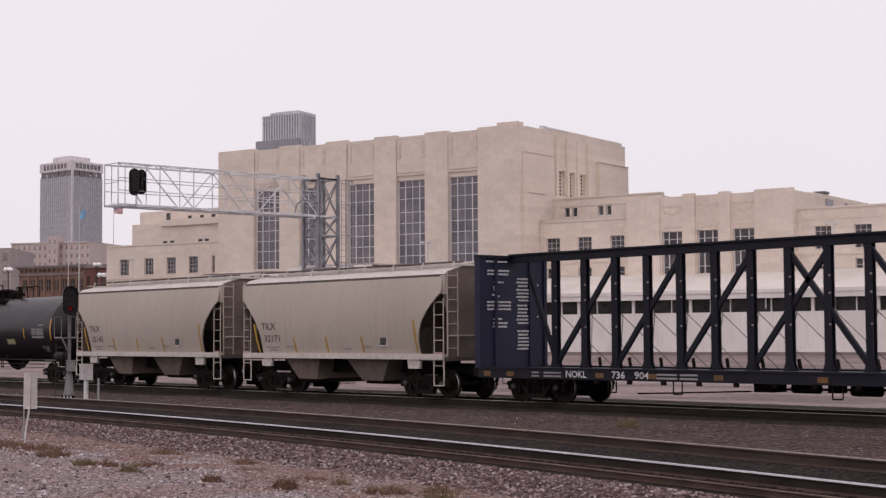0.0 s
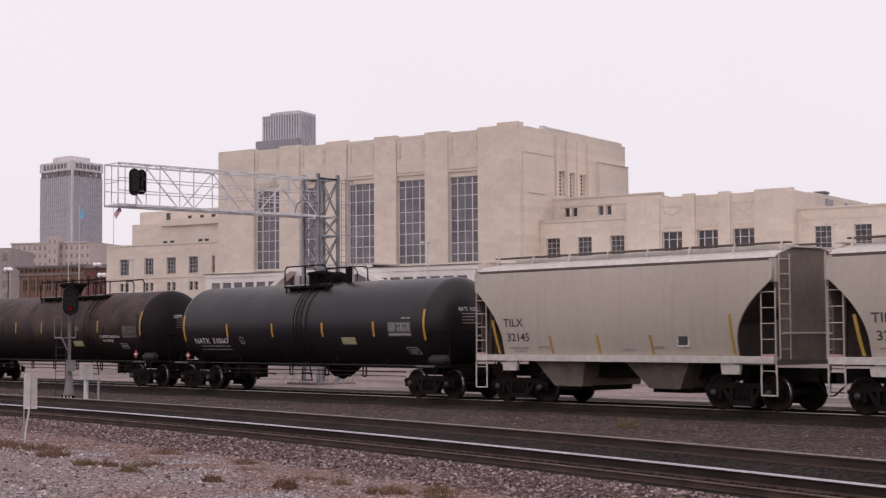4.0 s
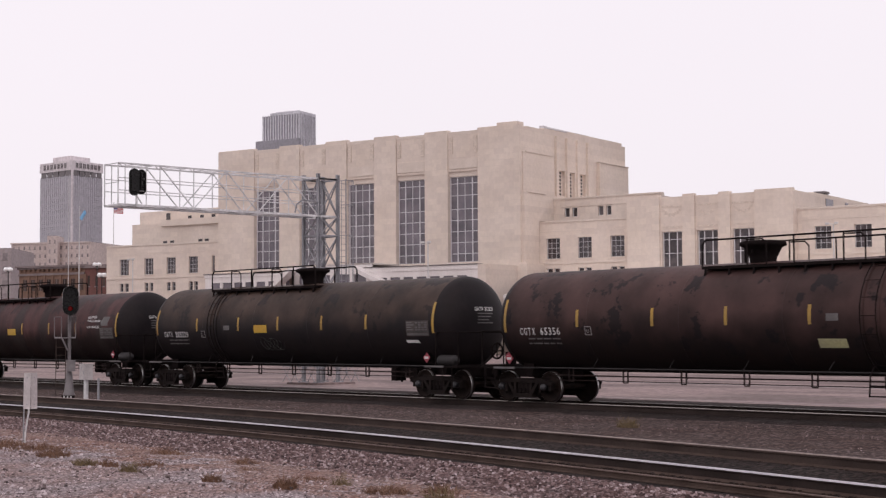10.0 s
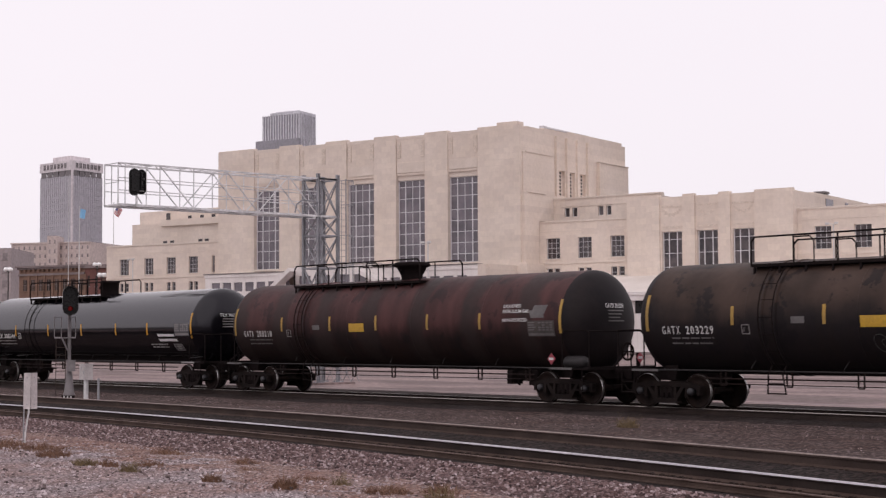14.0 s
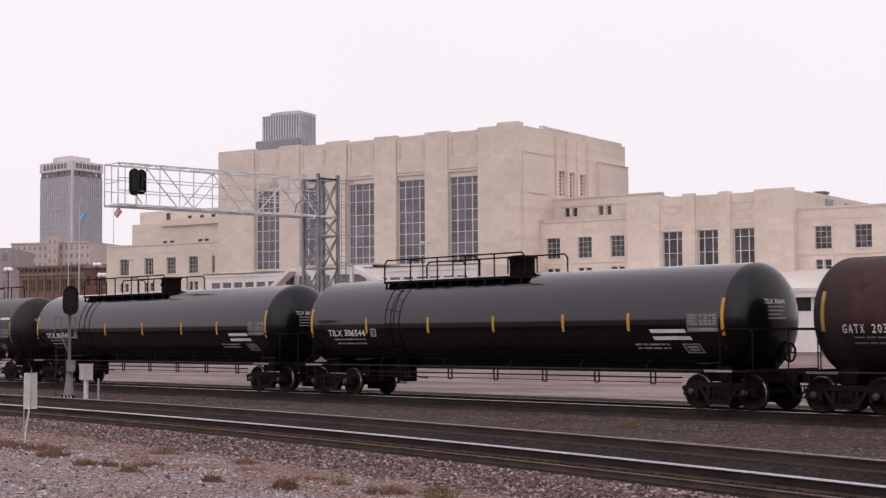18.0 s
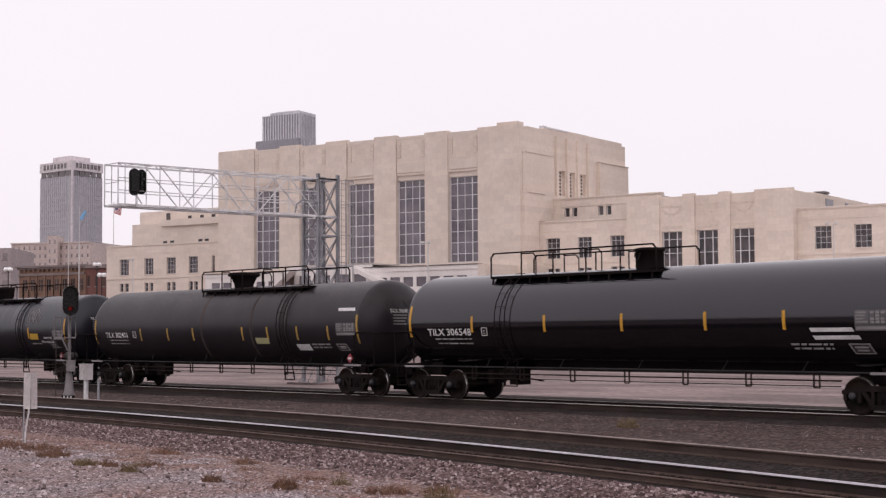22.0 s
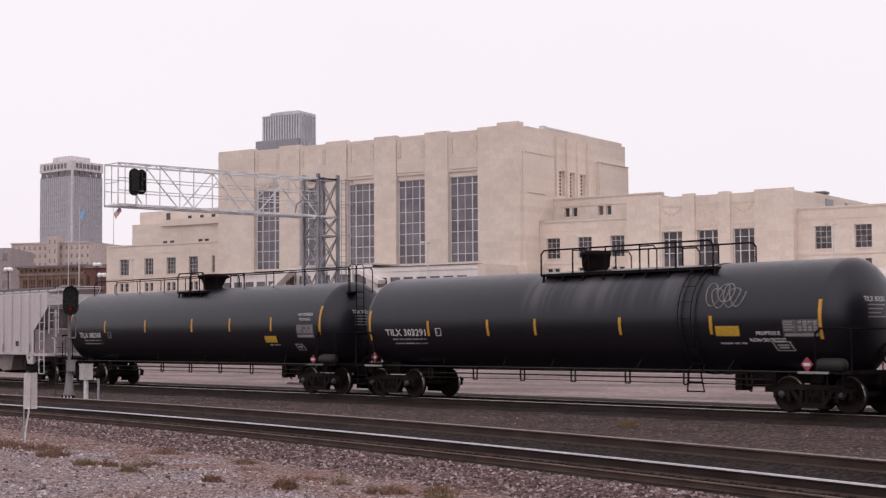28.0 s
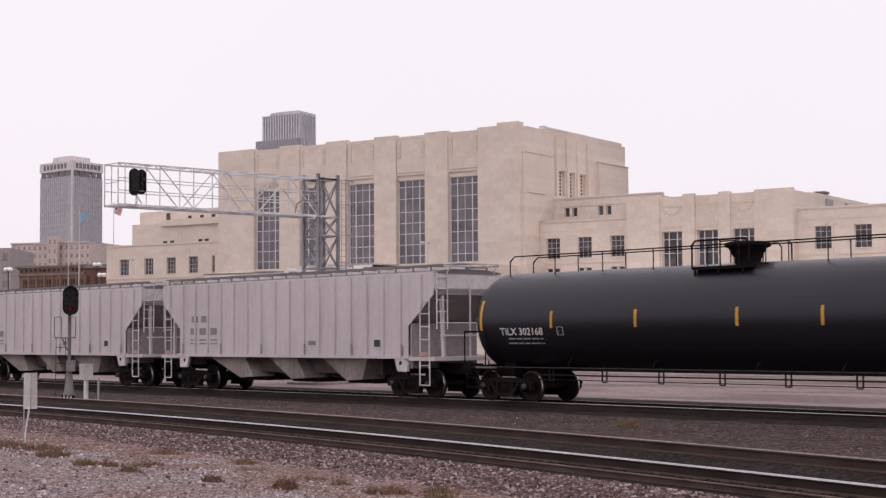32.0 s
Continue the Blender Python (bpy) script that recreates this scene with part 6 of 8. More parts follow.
NINE = (-5.9, -2.78, 0.23, 3.16, 5.66)
OLD = (-5.42, -2.62, -0.12, 2.47, 4.92)
TANKS = [
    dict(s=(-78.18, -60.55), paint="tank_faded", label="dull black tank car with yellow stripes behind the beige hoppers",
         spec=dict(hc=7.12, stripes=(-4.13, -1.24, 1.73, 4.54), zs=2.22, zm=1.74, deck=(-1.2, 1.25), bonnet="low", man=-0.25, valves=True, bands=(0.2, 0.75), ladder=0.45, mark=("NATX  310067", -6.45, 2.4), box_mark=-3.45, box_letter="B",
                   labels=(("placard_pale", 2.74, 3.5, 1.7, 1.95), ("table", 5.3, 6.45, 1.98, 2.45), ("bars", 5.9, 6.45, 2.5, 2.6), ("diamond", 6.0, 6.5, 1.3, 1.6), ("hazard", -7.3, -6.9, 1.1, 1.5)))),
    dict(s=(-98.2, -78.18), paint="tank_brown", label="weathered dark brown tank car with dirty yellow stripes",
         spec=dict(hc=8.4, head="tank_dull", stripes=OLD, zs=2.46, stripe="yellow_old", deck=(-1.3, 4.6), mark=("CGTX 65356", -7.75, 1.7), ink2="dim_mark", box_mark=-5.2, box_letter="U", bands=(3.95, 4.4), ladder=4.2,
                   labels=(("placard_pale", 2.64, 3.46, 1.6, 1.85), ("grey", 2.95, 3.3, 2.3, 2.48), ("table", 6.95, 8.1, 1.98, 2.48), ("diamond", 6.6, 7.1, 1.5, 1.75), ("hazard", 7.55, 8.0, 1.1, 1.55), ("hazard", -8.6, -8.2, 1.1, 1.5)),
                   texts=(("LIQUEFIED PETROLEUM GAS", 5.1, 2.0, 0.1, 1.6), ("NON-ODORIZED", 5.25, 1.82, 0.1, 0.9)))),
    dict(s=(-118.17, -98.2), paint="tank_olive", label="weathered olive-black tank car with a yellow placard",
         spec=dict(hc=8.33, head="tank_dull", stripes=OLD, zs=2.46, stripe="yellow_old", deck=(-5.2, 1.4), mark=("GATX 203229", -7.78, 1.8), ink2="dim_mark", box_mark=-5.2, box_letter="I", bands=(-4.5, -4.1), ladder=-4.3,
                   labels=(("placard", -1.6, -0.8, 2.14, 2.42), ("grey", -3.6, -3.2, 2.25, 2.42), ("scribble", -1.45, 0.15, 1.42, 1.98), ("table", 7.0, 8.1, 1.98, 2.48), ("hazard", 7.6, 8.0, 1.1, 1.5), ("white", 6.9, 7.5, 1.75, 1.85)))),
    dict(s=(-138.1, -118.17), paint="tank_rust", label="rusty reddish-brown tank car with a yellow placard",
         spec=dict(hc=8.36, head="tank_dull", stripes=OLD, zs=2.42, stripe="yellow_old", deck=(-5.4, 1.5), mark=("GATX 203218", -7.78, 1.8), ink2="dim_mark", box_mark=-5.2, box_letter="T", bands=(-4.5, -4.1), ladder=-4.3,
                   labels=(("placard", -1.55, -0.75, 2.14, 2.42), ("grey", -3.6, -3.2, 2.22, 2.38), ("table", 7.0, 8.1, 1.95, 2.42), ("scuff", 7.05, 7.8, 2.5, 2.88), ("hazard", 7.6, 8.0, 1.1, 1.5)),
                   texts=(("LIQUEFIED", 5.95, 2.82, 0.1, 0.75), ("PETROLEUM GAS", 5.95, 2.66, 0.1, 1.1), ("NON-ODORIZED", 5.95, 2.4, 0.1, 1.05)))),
    dict(s=(-158.83, -138.1), paint="tank_gloss", label="clean glossy black tank car with bright yellow stripes",
         spec=dict(hc=8.93, head="gloss_head", stripes=NINE, clean=True, deck=(-5.6, 1.05), bonnet="drum", mark=("TILX 306544", -7.99, 2.06), box_mark=-5.75, ladder=-4.55, bands=(),
                   labels=(("white", 6.4, 7.62, 2.03, 2.13), ("white", 6.47, 7.78, 1.83, 1.93), ("bars", 5.7, 7.0, 1.45, 1.72), ("diamond", 7.45, 8.0, 1.42, 1.72), ("table", 7.72, 8.76, 2.05, 2.55)))),
    dict(s=(-179.23, -158.83), paint="tank_gloss", label="clean glossy black tank car with bright yellow stripes",
         spec=dict(hc=8.84, head="gloss_head", stripes=NINE, clean=True, deck=(-5.6, 1.05), bonnet="drum", mark=("TILX 306548", -7.97, 2.08), box_mark=-5.55, ladder=-4.55, bands=(),
                   labels=(("white", 6.4, 7.62, 2.03, 2.13), ("white", 6.47, 7.78, 1.83, 1.93), ("bars", 5.7, 7.0, 1.45, 1.72), ("diamond", 7.45, 8.0, 1.42, 1.72), ("table", 7.72, 8.76, 2.05, 2.55)))),
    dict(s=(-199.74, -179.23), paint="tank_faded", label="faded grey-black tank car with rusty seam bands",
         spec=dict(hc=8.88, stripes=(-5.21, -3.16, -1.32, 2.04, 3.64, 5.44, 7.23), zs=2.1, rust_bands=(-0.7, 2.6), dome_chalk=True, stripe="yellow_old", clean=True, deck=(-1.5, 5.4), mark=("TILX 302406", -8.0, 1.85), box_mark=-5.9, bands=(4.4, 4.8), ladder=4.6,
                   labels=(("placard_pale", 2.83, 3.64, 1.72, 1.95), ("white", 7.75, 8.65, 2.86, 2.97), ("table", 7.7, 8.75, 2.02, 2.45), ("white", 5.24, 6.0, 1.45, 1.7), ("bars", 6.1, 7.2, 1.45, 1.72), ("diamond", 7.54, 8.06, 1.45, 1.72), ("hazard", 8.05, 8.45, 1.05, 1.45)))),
    dict(s=(-220.14, -199.74), paint="tank_washed", label="black tank car with orange-yellow stripes and a chalk scrawl",
         spec=dict(hc=8.83, stripes=(-5.88, -3.13, -1.09, 2.24, 5.42), zs=2.22, head="tank_black", gear_right=True, bonnet="bowl", chalk=(0.014,), clean=True, deck=(-1.35, 5.1), mark=("TILX 303291", -8.0, 2.05), box_mark=-5.6, box_letter="I", bands=(4.4, 4.85), ladder=4.63,
                   labels=(("placard", 5.56, 6.32, 1.93, 2.2), ("bars", 5.6, 6.5, 1.52, 1.75), ("table", 7.69, 8.78, 1.9, 2.34), ("diamond", 7.28, 7.8, 1.5, 1.78), ("hazard", 8.05, 8.5, 1.0, 1.45), ("scribble", 5.05, 6.5, 2.62, 3.42), ("hazard", -9.0, -8.6, 1.1, 1.5)),
                   texts=(("PROPYLENE", 6.85, 1.96, 0.1, 0.75), ("NON-ODORIZED", 6.62, 1.78, 0.1, 1.12)))),
    dict(s=(-240.75, -220.14), paint="tank_black", label="black tank car with a full-length top handrail and orange stripes",
         spec=dict(hc=8.95, stripes=(-5.95, -2.72, 0.75, 3.36, 6.02), zs=2.44, deck=(-1.15, 0.75), long_rail=True, mark=("TILX 302168", -8.1, 1.85), box_mark=-5.8, box_letter="I",
                   labels=(("placard", 5.55, 6.28, 1.77, 2.02), ("table", 7.57, 8.55, 1.95, 2.42), ("bars", 5.7, 6.4, 1.5, 1.7), ("hazard", 8.1, 8.5, 1.0, 1.4), ("diamond", 7.3, 7.7, 1.45, 1.72)),
                   texts=(("NON-ODORIZED", 7.65, 2.72, 0.1, 0.85), ("PROPYLENE", 7.75, 2.55, 0.1, 0.65)))),
]
TRAIN = []
for c in TANKS:
    TRAIN.append((tank_car(*c["s"], c["paint"], c["label"], c["spec"]), sum(c["s"]) / 2))


def ladder(gg, x, y, z0, z1, w, n, r=0.03):
    for d in (-w / 2, w / 2):
        gg.tube((x + d, y, z0), (x + d, y, z1), r, 6)
    for i in range(n):
        z = z0 + 0.1 + (z1 - z0 - 0.2) * i / (n - 1)
        gg.tube((x - w / 2, y, z), (x + w / 2, y, z), r * 0.75, 6)
    return gg


def body_shell(sections, prof_fn, n):
    """Closed shell: rings of n points at each x in sections."""
    gg = Geo()
    v, f = [], []
    for x in sections:
        v += prof_fn(x)
    for i in range(len(sections) - 1):
        for j in range(n):
            f.append((i * n + j, (i + 1) * n + j, (i + 1) * n + (j + 1) % n, i * n + (j + 1) % n))
    f += [tuple(range(n)), tuple(range((len(sections) - 1) * n, len(sections) * n))[::-1]]
    return gg.add(v, f)


def hopper_car(s0, s1, ribbed, label, mark):
    half = (s1 - s0) / 2
    car = thing("covered_hopper_car", pose((s0 + s1) / 2, TRACK_Y, 0), label, "hopper car", "freight train")
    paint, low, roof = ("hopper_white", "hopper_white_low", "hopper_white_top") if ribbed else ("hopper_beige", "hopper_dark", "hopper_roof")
    e = 8.1 if ribbed else 5.5
    cut = 1.25 if ribbed else 1.15
    zb, zt = 1.32, 4.02 if ribbed else 3.9
    W = 1.5
    # side sheets with raked ends
    for s in (-1, 1):
        if ribbed:
            poly = [(-e + cut, zb), (e - cut, zb), (e - cut, 2.3), (e, 3.3), (e, zt), (-e, zt), (-e, 3.3), (-e + cut, 2.3)]
            sd = part("side_sheet", Geo().prism(poly, s * (W - 0.02), s * (W - 0.06)), paint, car, "grey-white ribbed side sheet")
            x = -e + cut + 0.25
            while x < e - cut:
                part("rib", Geo().box(x - 0.035, x + 0.035, min(s * (W - 0.02), s * (W + 0.05)), max(s * (W - 0.02), s * (W + 0.05)), zb, zt - 0.05), paint, sd)
                x += 0.875
            for q in (-1, 1):
                part("rib", Geo().box(q * (e - 0.55) - 0.035, q * (e - 0.55) + 0.035, min(s * (W - 0.02), s * (W + 0.05)), max(s * (W - 0.02), s * (W + 0.05)), 2.95, zt - 0.05), paint, sd)
            part("side_sill", Geo().box(-e + cut - 0.1, e - cut + 0.1, min(s * (W - 0.1), s * (W + 0.03)), max(s * (W - 0.1), s * (W + 0.03)), zb - 0.06, zb + 0.06), paint, car)
        else:
            # sides bulge outwards in a shallow arc, ends sweep in below
            nz, nx = 14, 24
            v, f = [], []
            for j in range(nz + 1):
                z = zb + 0.1 + (zt - zb - 0.1) * j / nz
                r = (z - 2.75) / 1.75
                y = s * (W + 0.12 - 0.3 * r * r)
                if z > 3.35:
                    ex = e
                else:
                    q = (3.35 - z) / (3.35 - zb)
                    ex = e - cut * (1 - (1 - min(1, q * 1.25)) ** 2)
                for i in range(nx + 1):
                    v.append((-ex + 2 * ex * i / nx, y, z))
            for j in range(nz):
                for i in range(nx):
                    k = j * (nx + 1) + i
                    f.append((k, k + 1, k + nx + 2, k + nx + 1))
            gg = Geo().add(v, f, True)
            v2 = [(x, y - s * 0.05, z) for x, y, z in v]
            gg.add(v2, f, True)
            part("side_sheet", gg, paint, car, "smooth bulging beige side sheet")
            part("side_sill", Geo().box(-e, e, min(s * 1.32, s * 1.56), max(s * 1.32, s * 1.56), zb - 0.08, zb + 0.1), roof, car, "pale side sill")
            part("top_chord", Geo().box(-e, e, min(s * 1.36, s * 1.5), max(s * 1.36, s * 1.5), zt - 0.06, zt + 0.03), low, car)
    # roof
    if ribbed:
        prof = [(-1.47, zt), (-1.3, zt + 0.03), (-0.7, zt + 0.1), (0.7, zt + 0.1), (1.3, zt + 0.03), (1.47, zt), (1.3, zt - 0.05), (-1.3, zt - 0.05)]
    else:
        prof = [(-1.48, zt), (-1.3, zt + 0.13), (-0.7, zt + 0.28), (-0.5, zt + 0.31), (0.5, zt + 0.31), (0.7, zt + 0.28), (1.3, zt + 0.13), (1.48, zt), (1.3, zt - 0.04), (-1.3, zt - 0.04)]
    re = e + (0.05 if ribbed else 0.0)

    def ring(x):
        k = 1.0
        return [(x, y * k, z) for y, z in prof]

    part("roof", body_shell([-re, -re * 0.5, 0, re * 0.5, re], ring, len(prof)), "hopper_roof_grey" if ribbed else roof, car, "grey roof" if ribbed else "arched pale roof")
    gg = Geo()
    hatch = Geo()
    for s in (-1, 1):
        if ribbed:
            gg.box(-re - 0.1, re + 0.1, min(s * 1.2, s * 1.24), max(s * 1.2, s * 1.24), zt + 0.2, zt + 0.25)
            gg.box(-re - 0.1, re + 0.1, min(s * 0.62, s * 0.66), max(s * 0.62, s * 0.66), zt + 0.2, zt + 0.24)
            x = -re + 0.1
            while x < re:
                gg.box(x - 0.025, x + 0.025, min(s * 1.2, s * 1.24), max(s * 1.2, s * 1.24), zt, zt + 0.22)
                gg.box(x - 0.02, x + 0.02, min(s * 0.62, s * 1.22), max(s * 0.62, s * 1.22), zt + 0.17, zt + 0.2)
                x += 0.875
            continue
        gg.box(-re + 0.1, re - 0.1, min(s * 0.52, s * 0.82), max(s * 0.52, s * 0.82), zt + 0.42, zt + 0.46)
        x = -re + 0.3
        while x < re:
            part("walkway_bracket", Geo().beam((x, s * 0.84, zt + 0.46), (x, s * 0.92, zt + 0.2), 0.05, 0.03), roof, car)
            x += 1.5
    hatch.box(-re + 0.5, re - 0.5, -0.3, 0.3, zt + (0.09 if ribbed else 0.3), zt + (0.2 if ribbed else 0.42))
    part("running_board", gg, "hopper_roof_grey" if ribbed else low, car, "roof walkway on brackets")
    part("roof_hatch", hatch, roof, car, "long trough hatch")
    # slope sheets and hoppers below
    for s in (-1, 1):
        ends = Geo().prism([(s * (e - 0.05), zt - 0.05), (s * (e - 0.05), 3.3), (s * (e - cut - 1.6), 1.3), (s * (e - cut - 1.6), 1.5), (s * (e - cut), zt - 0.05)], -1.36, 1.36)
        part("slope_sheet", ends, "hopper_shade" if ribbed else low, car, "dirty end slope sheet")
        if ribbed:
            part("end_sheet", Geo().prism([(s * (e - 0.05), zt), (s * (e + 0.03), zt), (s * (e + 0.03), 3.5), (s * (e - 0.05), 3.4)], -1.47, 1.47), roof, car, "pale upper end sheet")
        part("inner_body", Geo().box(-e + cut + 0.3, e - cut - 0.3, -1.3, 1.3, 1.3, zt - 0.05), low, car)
    if not ribbed:
        for s in (-1, 1):
            arch = [(-1.3, 1.33), (1.3, 1.33), (1.48, 2.2), (1.48, zt), (1.3, zt + 0.13), (0.7, zt + 0.28), (-0.7, zt + 0.28), (-1.3, zt + 0.13), (-1.48, zt), (-1.48, 3.0), (-1.3, 2.6)]
            part("end_sheet", Geo().prism(arch, min(s * e, s * (e + 0.04)), max(s * e, s * (e + 0.04)), "x"), "hopper_end", car, "grimy brown arched end sheet")
            for y in (-1.46, 1.46):
                part("corner_post", Geo().box(min(s * (e - 0.12), s * (e + 0.1)), max(s * (e - 0.12), s * (e + 0.1)), y - 0.05, y + 0.05, 3.3, zt), paint, car)
    outs = (-3.2, 0.0, 3.2) if ribbed else (-2.0, 1.6)
    for o in outs:
        gg = Geo()
        if ribbed:
            l, r = (2.3 if o < -1 else 1.3), (2.3 if o > 1 else 1.3)
        else:
            l, r = (1.35, 0.75) if o < 0 else (1.4, 0.95)
        if ribbed:
            gg.prism([(o - (2.0 if o < -1 else 1.3), 1.3), (o + (1.3 if o > 1 else 0.45), 1.3), (o + 1.0, 0.55), (o + 0.15, 0.5)], -1.25, -0.3)
            gg.prism([(o - 0.95, 1.3), (o + 1.1, 1.3), (o + 1.0, 0.55), (o + 0.05, 0.5)], 0.3, 1.25)
        else:
            gg.prism([(o - l, 1.3), (o + r, 1.3), (o + 0.62, 0.52), (o - 0.45, 0.52)], -1.25, 1.25)
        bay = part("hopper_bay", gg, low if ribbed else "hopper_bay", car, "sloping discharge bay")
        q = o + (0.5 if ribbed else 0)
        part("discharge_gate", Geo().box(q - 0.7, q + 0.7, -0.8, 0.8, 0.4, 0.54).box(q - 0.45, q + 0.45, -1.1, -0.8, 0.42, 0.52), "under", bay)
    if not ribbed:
        # added dark box stands in for shade between the beige bays
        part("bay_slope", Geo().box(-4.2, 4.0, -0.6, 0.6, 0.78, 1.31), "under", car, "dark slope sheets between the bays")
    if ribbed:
        # added dark box fills the shaded recesses of the ribbed car
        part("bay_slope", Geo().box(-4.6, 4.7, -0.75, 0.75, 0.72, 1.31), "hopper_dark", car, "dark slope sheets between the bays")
    part("centre_sill", Geo().box(-half + 0.4, half - 0.4, -0.25, 0.25, 0.75, 1.1), "under", car)
    xt = half - (2.45 if ribbed else 2.2)
    for s in (-1, 1):
        # end frame: posts, ladders, platform
        gg = Geo()
        xe = half - 0.75
        gg.box(min(s * (e - cut - 0.1), s * xe), max(s * (e - cut - 0.1), s * xe), -1.5, 1.5, 1.2, 1.32)
        for y in (-1.0, 1.0):
            gg.beam((s * (xe - 0.15), y, 1.3), (s * (e - 0.15), y, 3.4), 0.09, 0.12)
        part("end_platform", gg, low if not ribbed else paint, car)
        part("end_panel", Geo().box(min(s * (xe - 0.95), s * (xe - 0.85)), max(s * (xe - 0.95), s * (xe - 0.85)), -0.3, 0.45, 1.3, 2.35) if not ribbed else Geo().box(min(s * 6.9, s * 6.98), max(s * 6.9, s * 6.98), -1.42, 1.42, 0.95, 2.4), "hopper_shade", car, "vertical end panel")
        for y in (-1.5, 1.5):
            lx = s * (half - (1.25 if ribbed else 1.0))
            part("corner_ladder", ladder(Geo(), lx, y, 0.95, 3.2, 0.44, 6, r=0.022) if ribbed else ladder(Geo(), lx, y, 0.95, 3.15, 0.44, 6, r=0.022), roof if ribbed else paint, car, "pale corner ladder")
            st = Geo()
            for dx in (-0.24, 0.24):
                st.tube((lx + dx, y, 1.2), (lx + dx, y, 0.42), 0.022, 6)
            st.tube((lx - 0.24, y, 0.43), (lx + 0.24, y, 0.43), 0.022, 6)
            part("sill_step", st, roof, car)
            part("corner_stripe", Geo().box(lx - 0.2, lx + 0.2, y * 1.025 - 0.006, y * 1.025 + 0.006, 1.36, 1.48), "corner_red", car, "faded red and white corner stripe")
        part("bolster_plate", Geo().prism([(s * (xt - 0.15), 0.85), (s * (xt + 0.32), 0.85), (s * (xt + 0.36), 1.28), (s * (xt - 0.32), 1.28)] if ribbed else [(s * (xt - 0.3), 0.95), (s * (xt + 0.25), 0.95), (s * (xt + 0.3), 1.28), (s * (xt - 0.35), 1.28)], -1.5, -1.4), roof, car, "pale jacking plate")
        end = Geo()
        if ribbed:
            end.path([(s * (e + 0.1), -1.0, 3.95), (s * (half - 0.5), -1.0, 4.3), (s * (half - 0.5), 1.0, 4.3), (s * (e + 0.1), 1.0, 3.95)], 0.025)
        end.box(min(s * (e - 0.05), s * (half - 0.7)), max(s * (e - 0.05), s * (half - 0.7)), -1.0, 1.0, 4.2, 4.24)
        part("end_walkway", end, roof, car)
        if ribbed:
            part("plate_hole", Geo().lathe([(0.01, -1.512), (0.07, -1.511), (0.07, -1.5)], "y", (s * xt, 0, 1.12), 12), "dark", car)
            lad = Geo()
            for y in (-1.4, -0.95):
                lad.tube((s * (e + 0.08), y, 2.2), (s * (e + 0.08), y, 4.0), 0.022, 6)
            for k in range(5):
                lad.tube((s * (e + 0.08), -1.4, 2.4 + k * 0.36), (s * (e + 0.08), -0.95, 2.4 + k * 0.36), 0.018, 6)
            lad.tube((s * (e + 0.05), 0.05, 1.2), (s * (e + 0.05), 0.05, 3.6), 0.03, 6)
            lad.tube((s * (e + 0.06), -1.4, 2.4), (s * (e + 0.06), 1.2, 2.4), 0.02, 6)
        else:
            lad = Geo()
            for y in (-1.42, -0.98):
                lad.tube((s * (e + 0.12), y, 1.35), (s * (e + 0.12), y, 4.02), 0.022, 6)
            for k in range(7):
                lad.tube((s * (e + 0.12), -1.42, 1.6 + k * 0.38), (s * (e + 0.12), -0.98, 1.6 + k * 0.38), 0.018, 6)
        lad.path([(s * (half - 0.7), -1.3, 2.0), (s * (half - 0.7), 1.3, 2.0)], 0.03)
        part("end_ladder", lad, roof if ribbed else paint, car)
        coupler(car, half, s)
        truck(car, s * xt)
    part("brake_cylinder", Geo().tube((-half + 2.0, 0.2, 0.9), (-half + 1.4, 0.2, 0.9), 0.16), "under", car)
    # reflectors and writing
    ys = -(W + 0.12) if not ribbed else -(W - 0.0)
    if not ribbed:
        for x, dx, z1 in ((-4.55, -0.16, 2.45), (-2.3, -0.06, 1.98), (-0.45, -0.05, 1.98), (1.5, -0.05, 1.98), (4.25, -0.06, 2.5)):
            v, f = [], []
            for k in range(7):
                q = k / 6
                z = 1.45 + (z1 - 1.45) * q
                y = -(W + 0.13 - 0.3 * ((z - 2.75) / 1.75) ** 2)
                v += [(x - 0.045 + dx * q, y, z), (x + 0.045 + dx * q, y, z), (x - 0.045 + dx * q, y + 0.03, z), (x + 0.045 + dx * q, y + 0.03, z)]
                if k:
                    o = k * 4 - 4
                    f += [(o, o + 1, o + 5, o + 4), (o, o + 4, o + 6, o + 2), (o + 1, o + 3, o + 7, o + 5)]
            part("reflector", Geo().add(v, f), "yellow_old", car)
    else:
        x = -e + cut + 0.3
        while x < e - cut:
            part("reflector", Geo().box(x - 0.03, x + 0.03, -W - 0.06, -W - 0.045, 1.38, 1.75), "grey_mark", car)
            x += 2.63

    def flat_text(text, x, z, h, mk, w=None):
        v, f = letters(text, h)
        k = w / max(p[0] for p in v) if w else 1
        yy = -(W + 0.13) if not ribbed else -(W - 0.005)
        pts = []
        for p in v:
            zz = z + p[1]
            r = (zz - 2.75) / 1.75
            pts.append((x + p[0] * k, (-(W + 0.128 - 0.3 * r * r)) if not ribbed else yy, zz))
        part("reporting_mark", Geo().add(pts, f), mk, car, "stencilled reporting mark")

    def patch(x0, x1, z0, z1, mk, name):
        r = ((z0 + z1) / 2 - 2.75) / 1.75
        yy = -(W + 0.125 - 0.3 * r * r) if not ribbed else -(W - 0.012)
        part(name, Geo().box(x0, x1, yy - (0.014 if mk == "black_mark" else 0.008), yy + 0.02, z0, z1), mk, car)

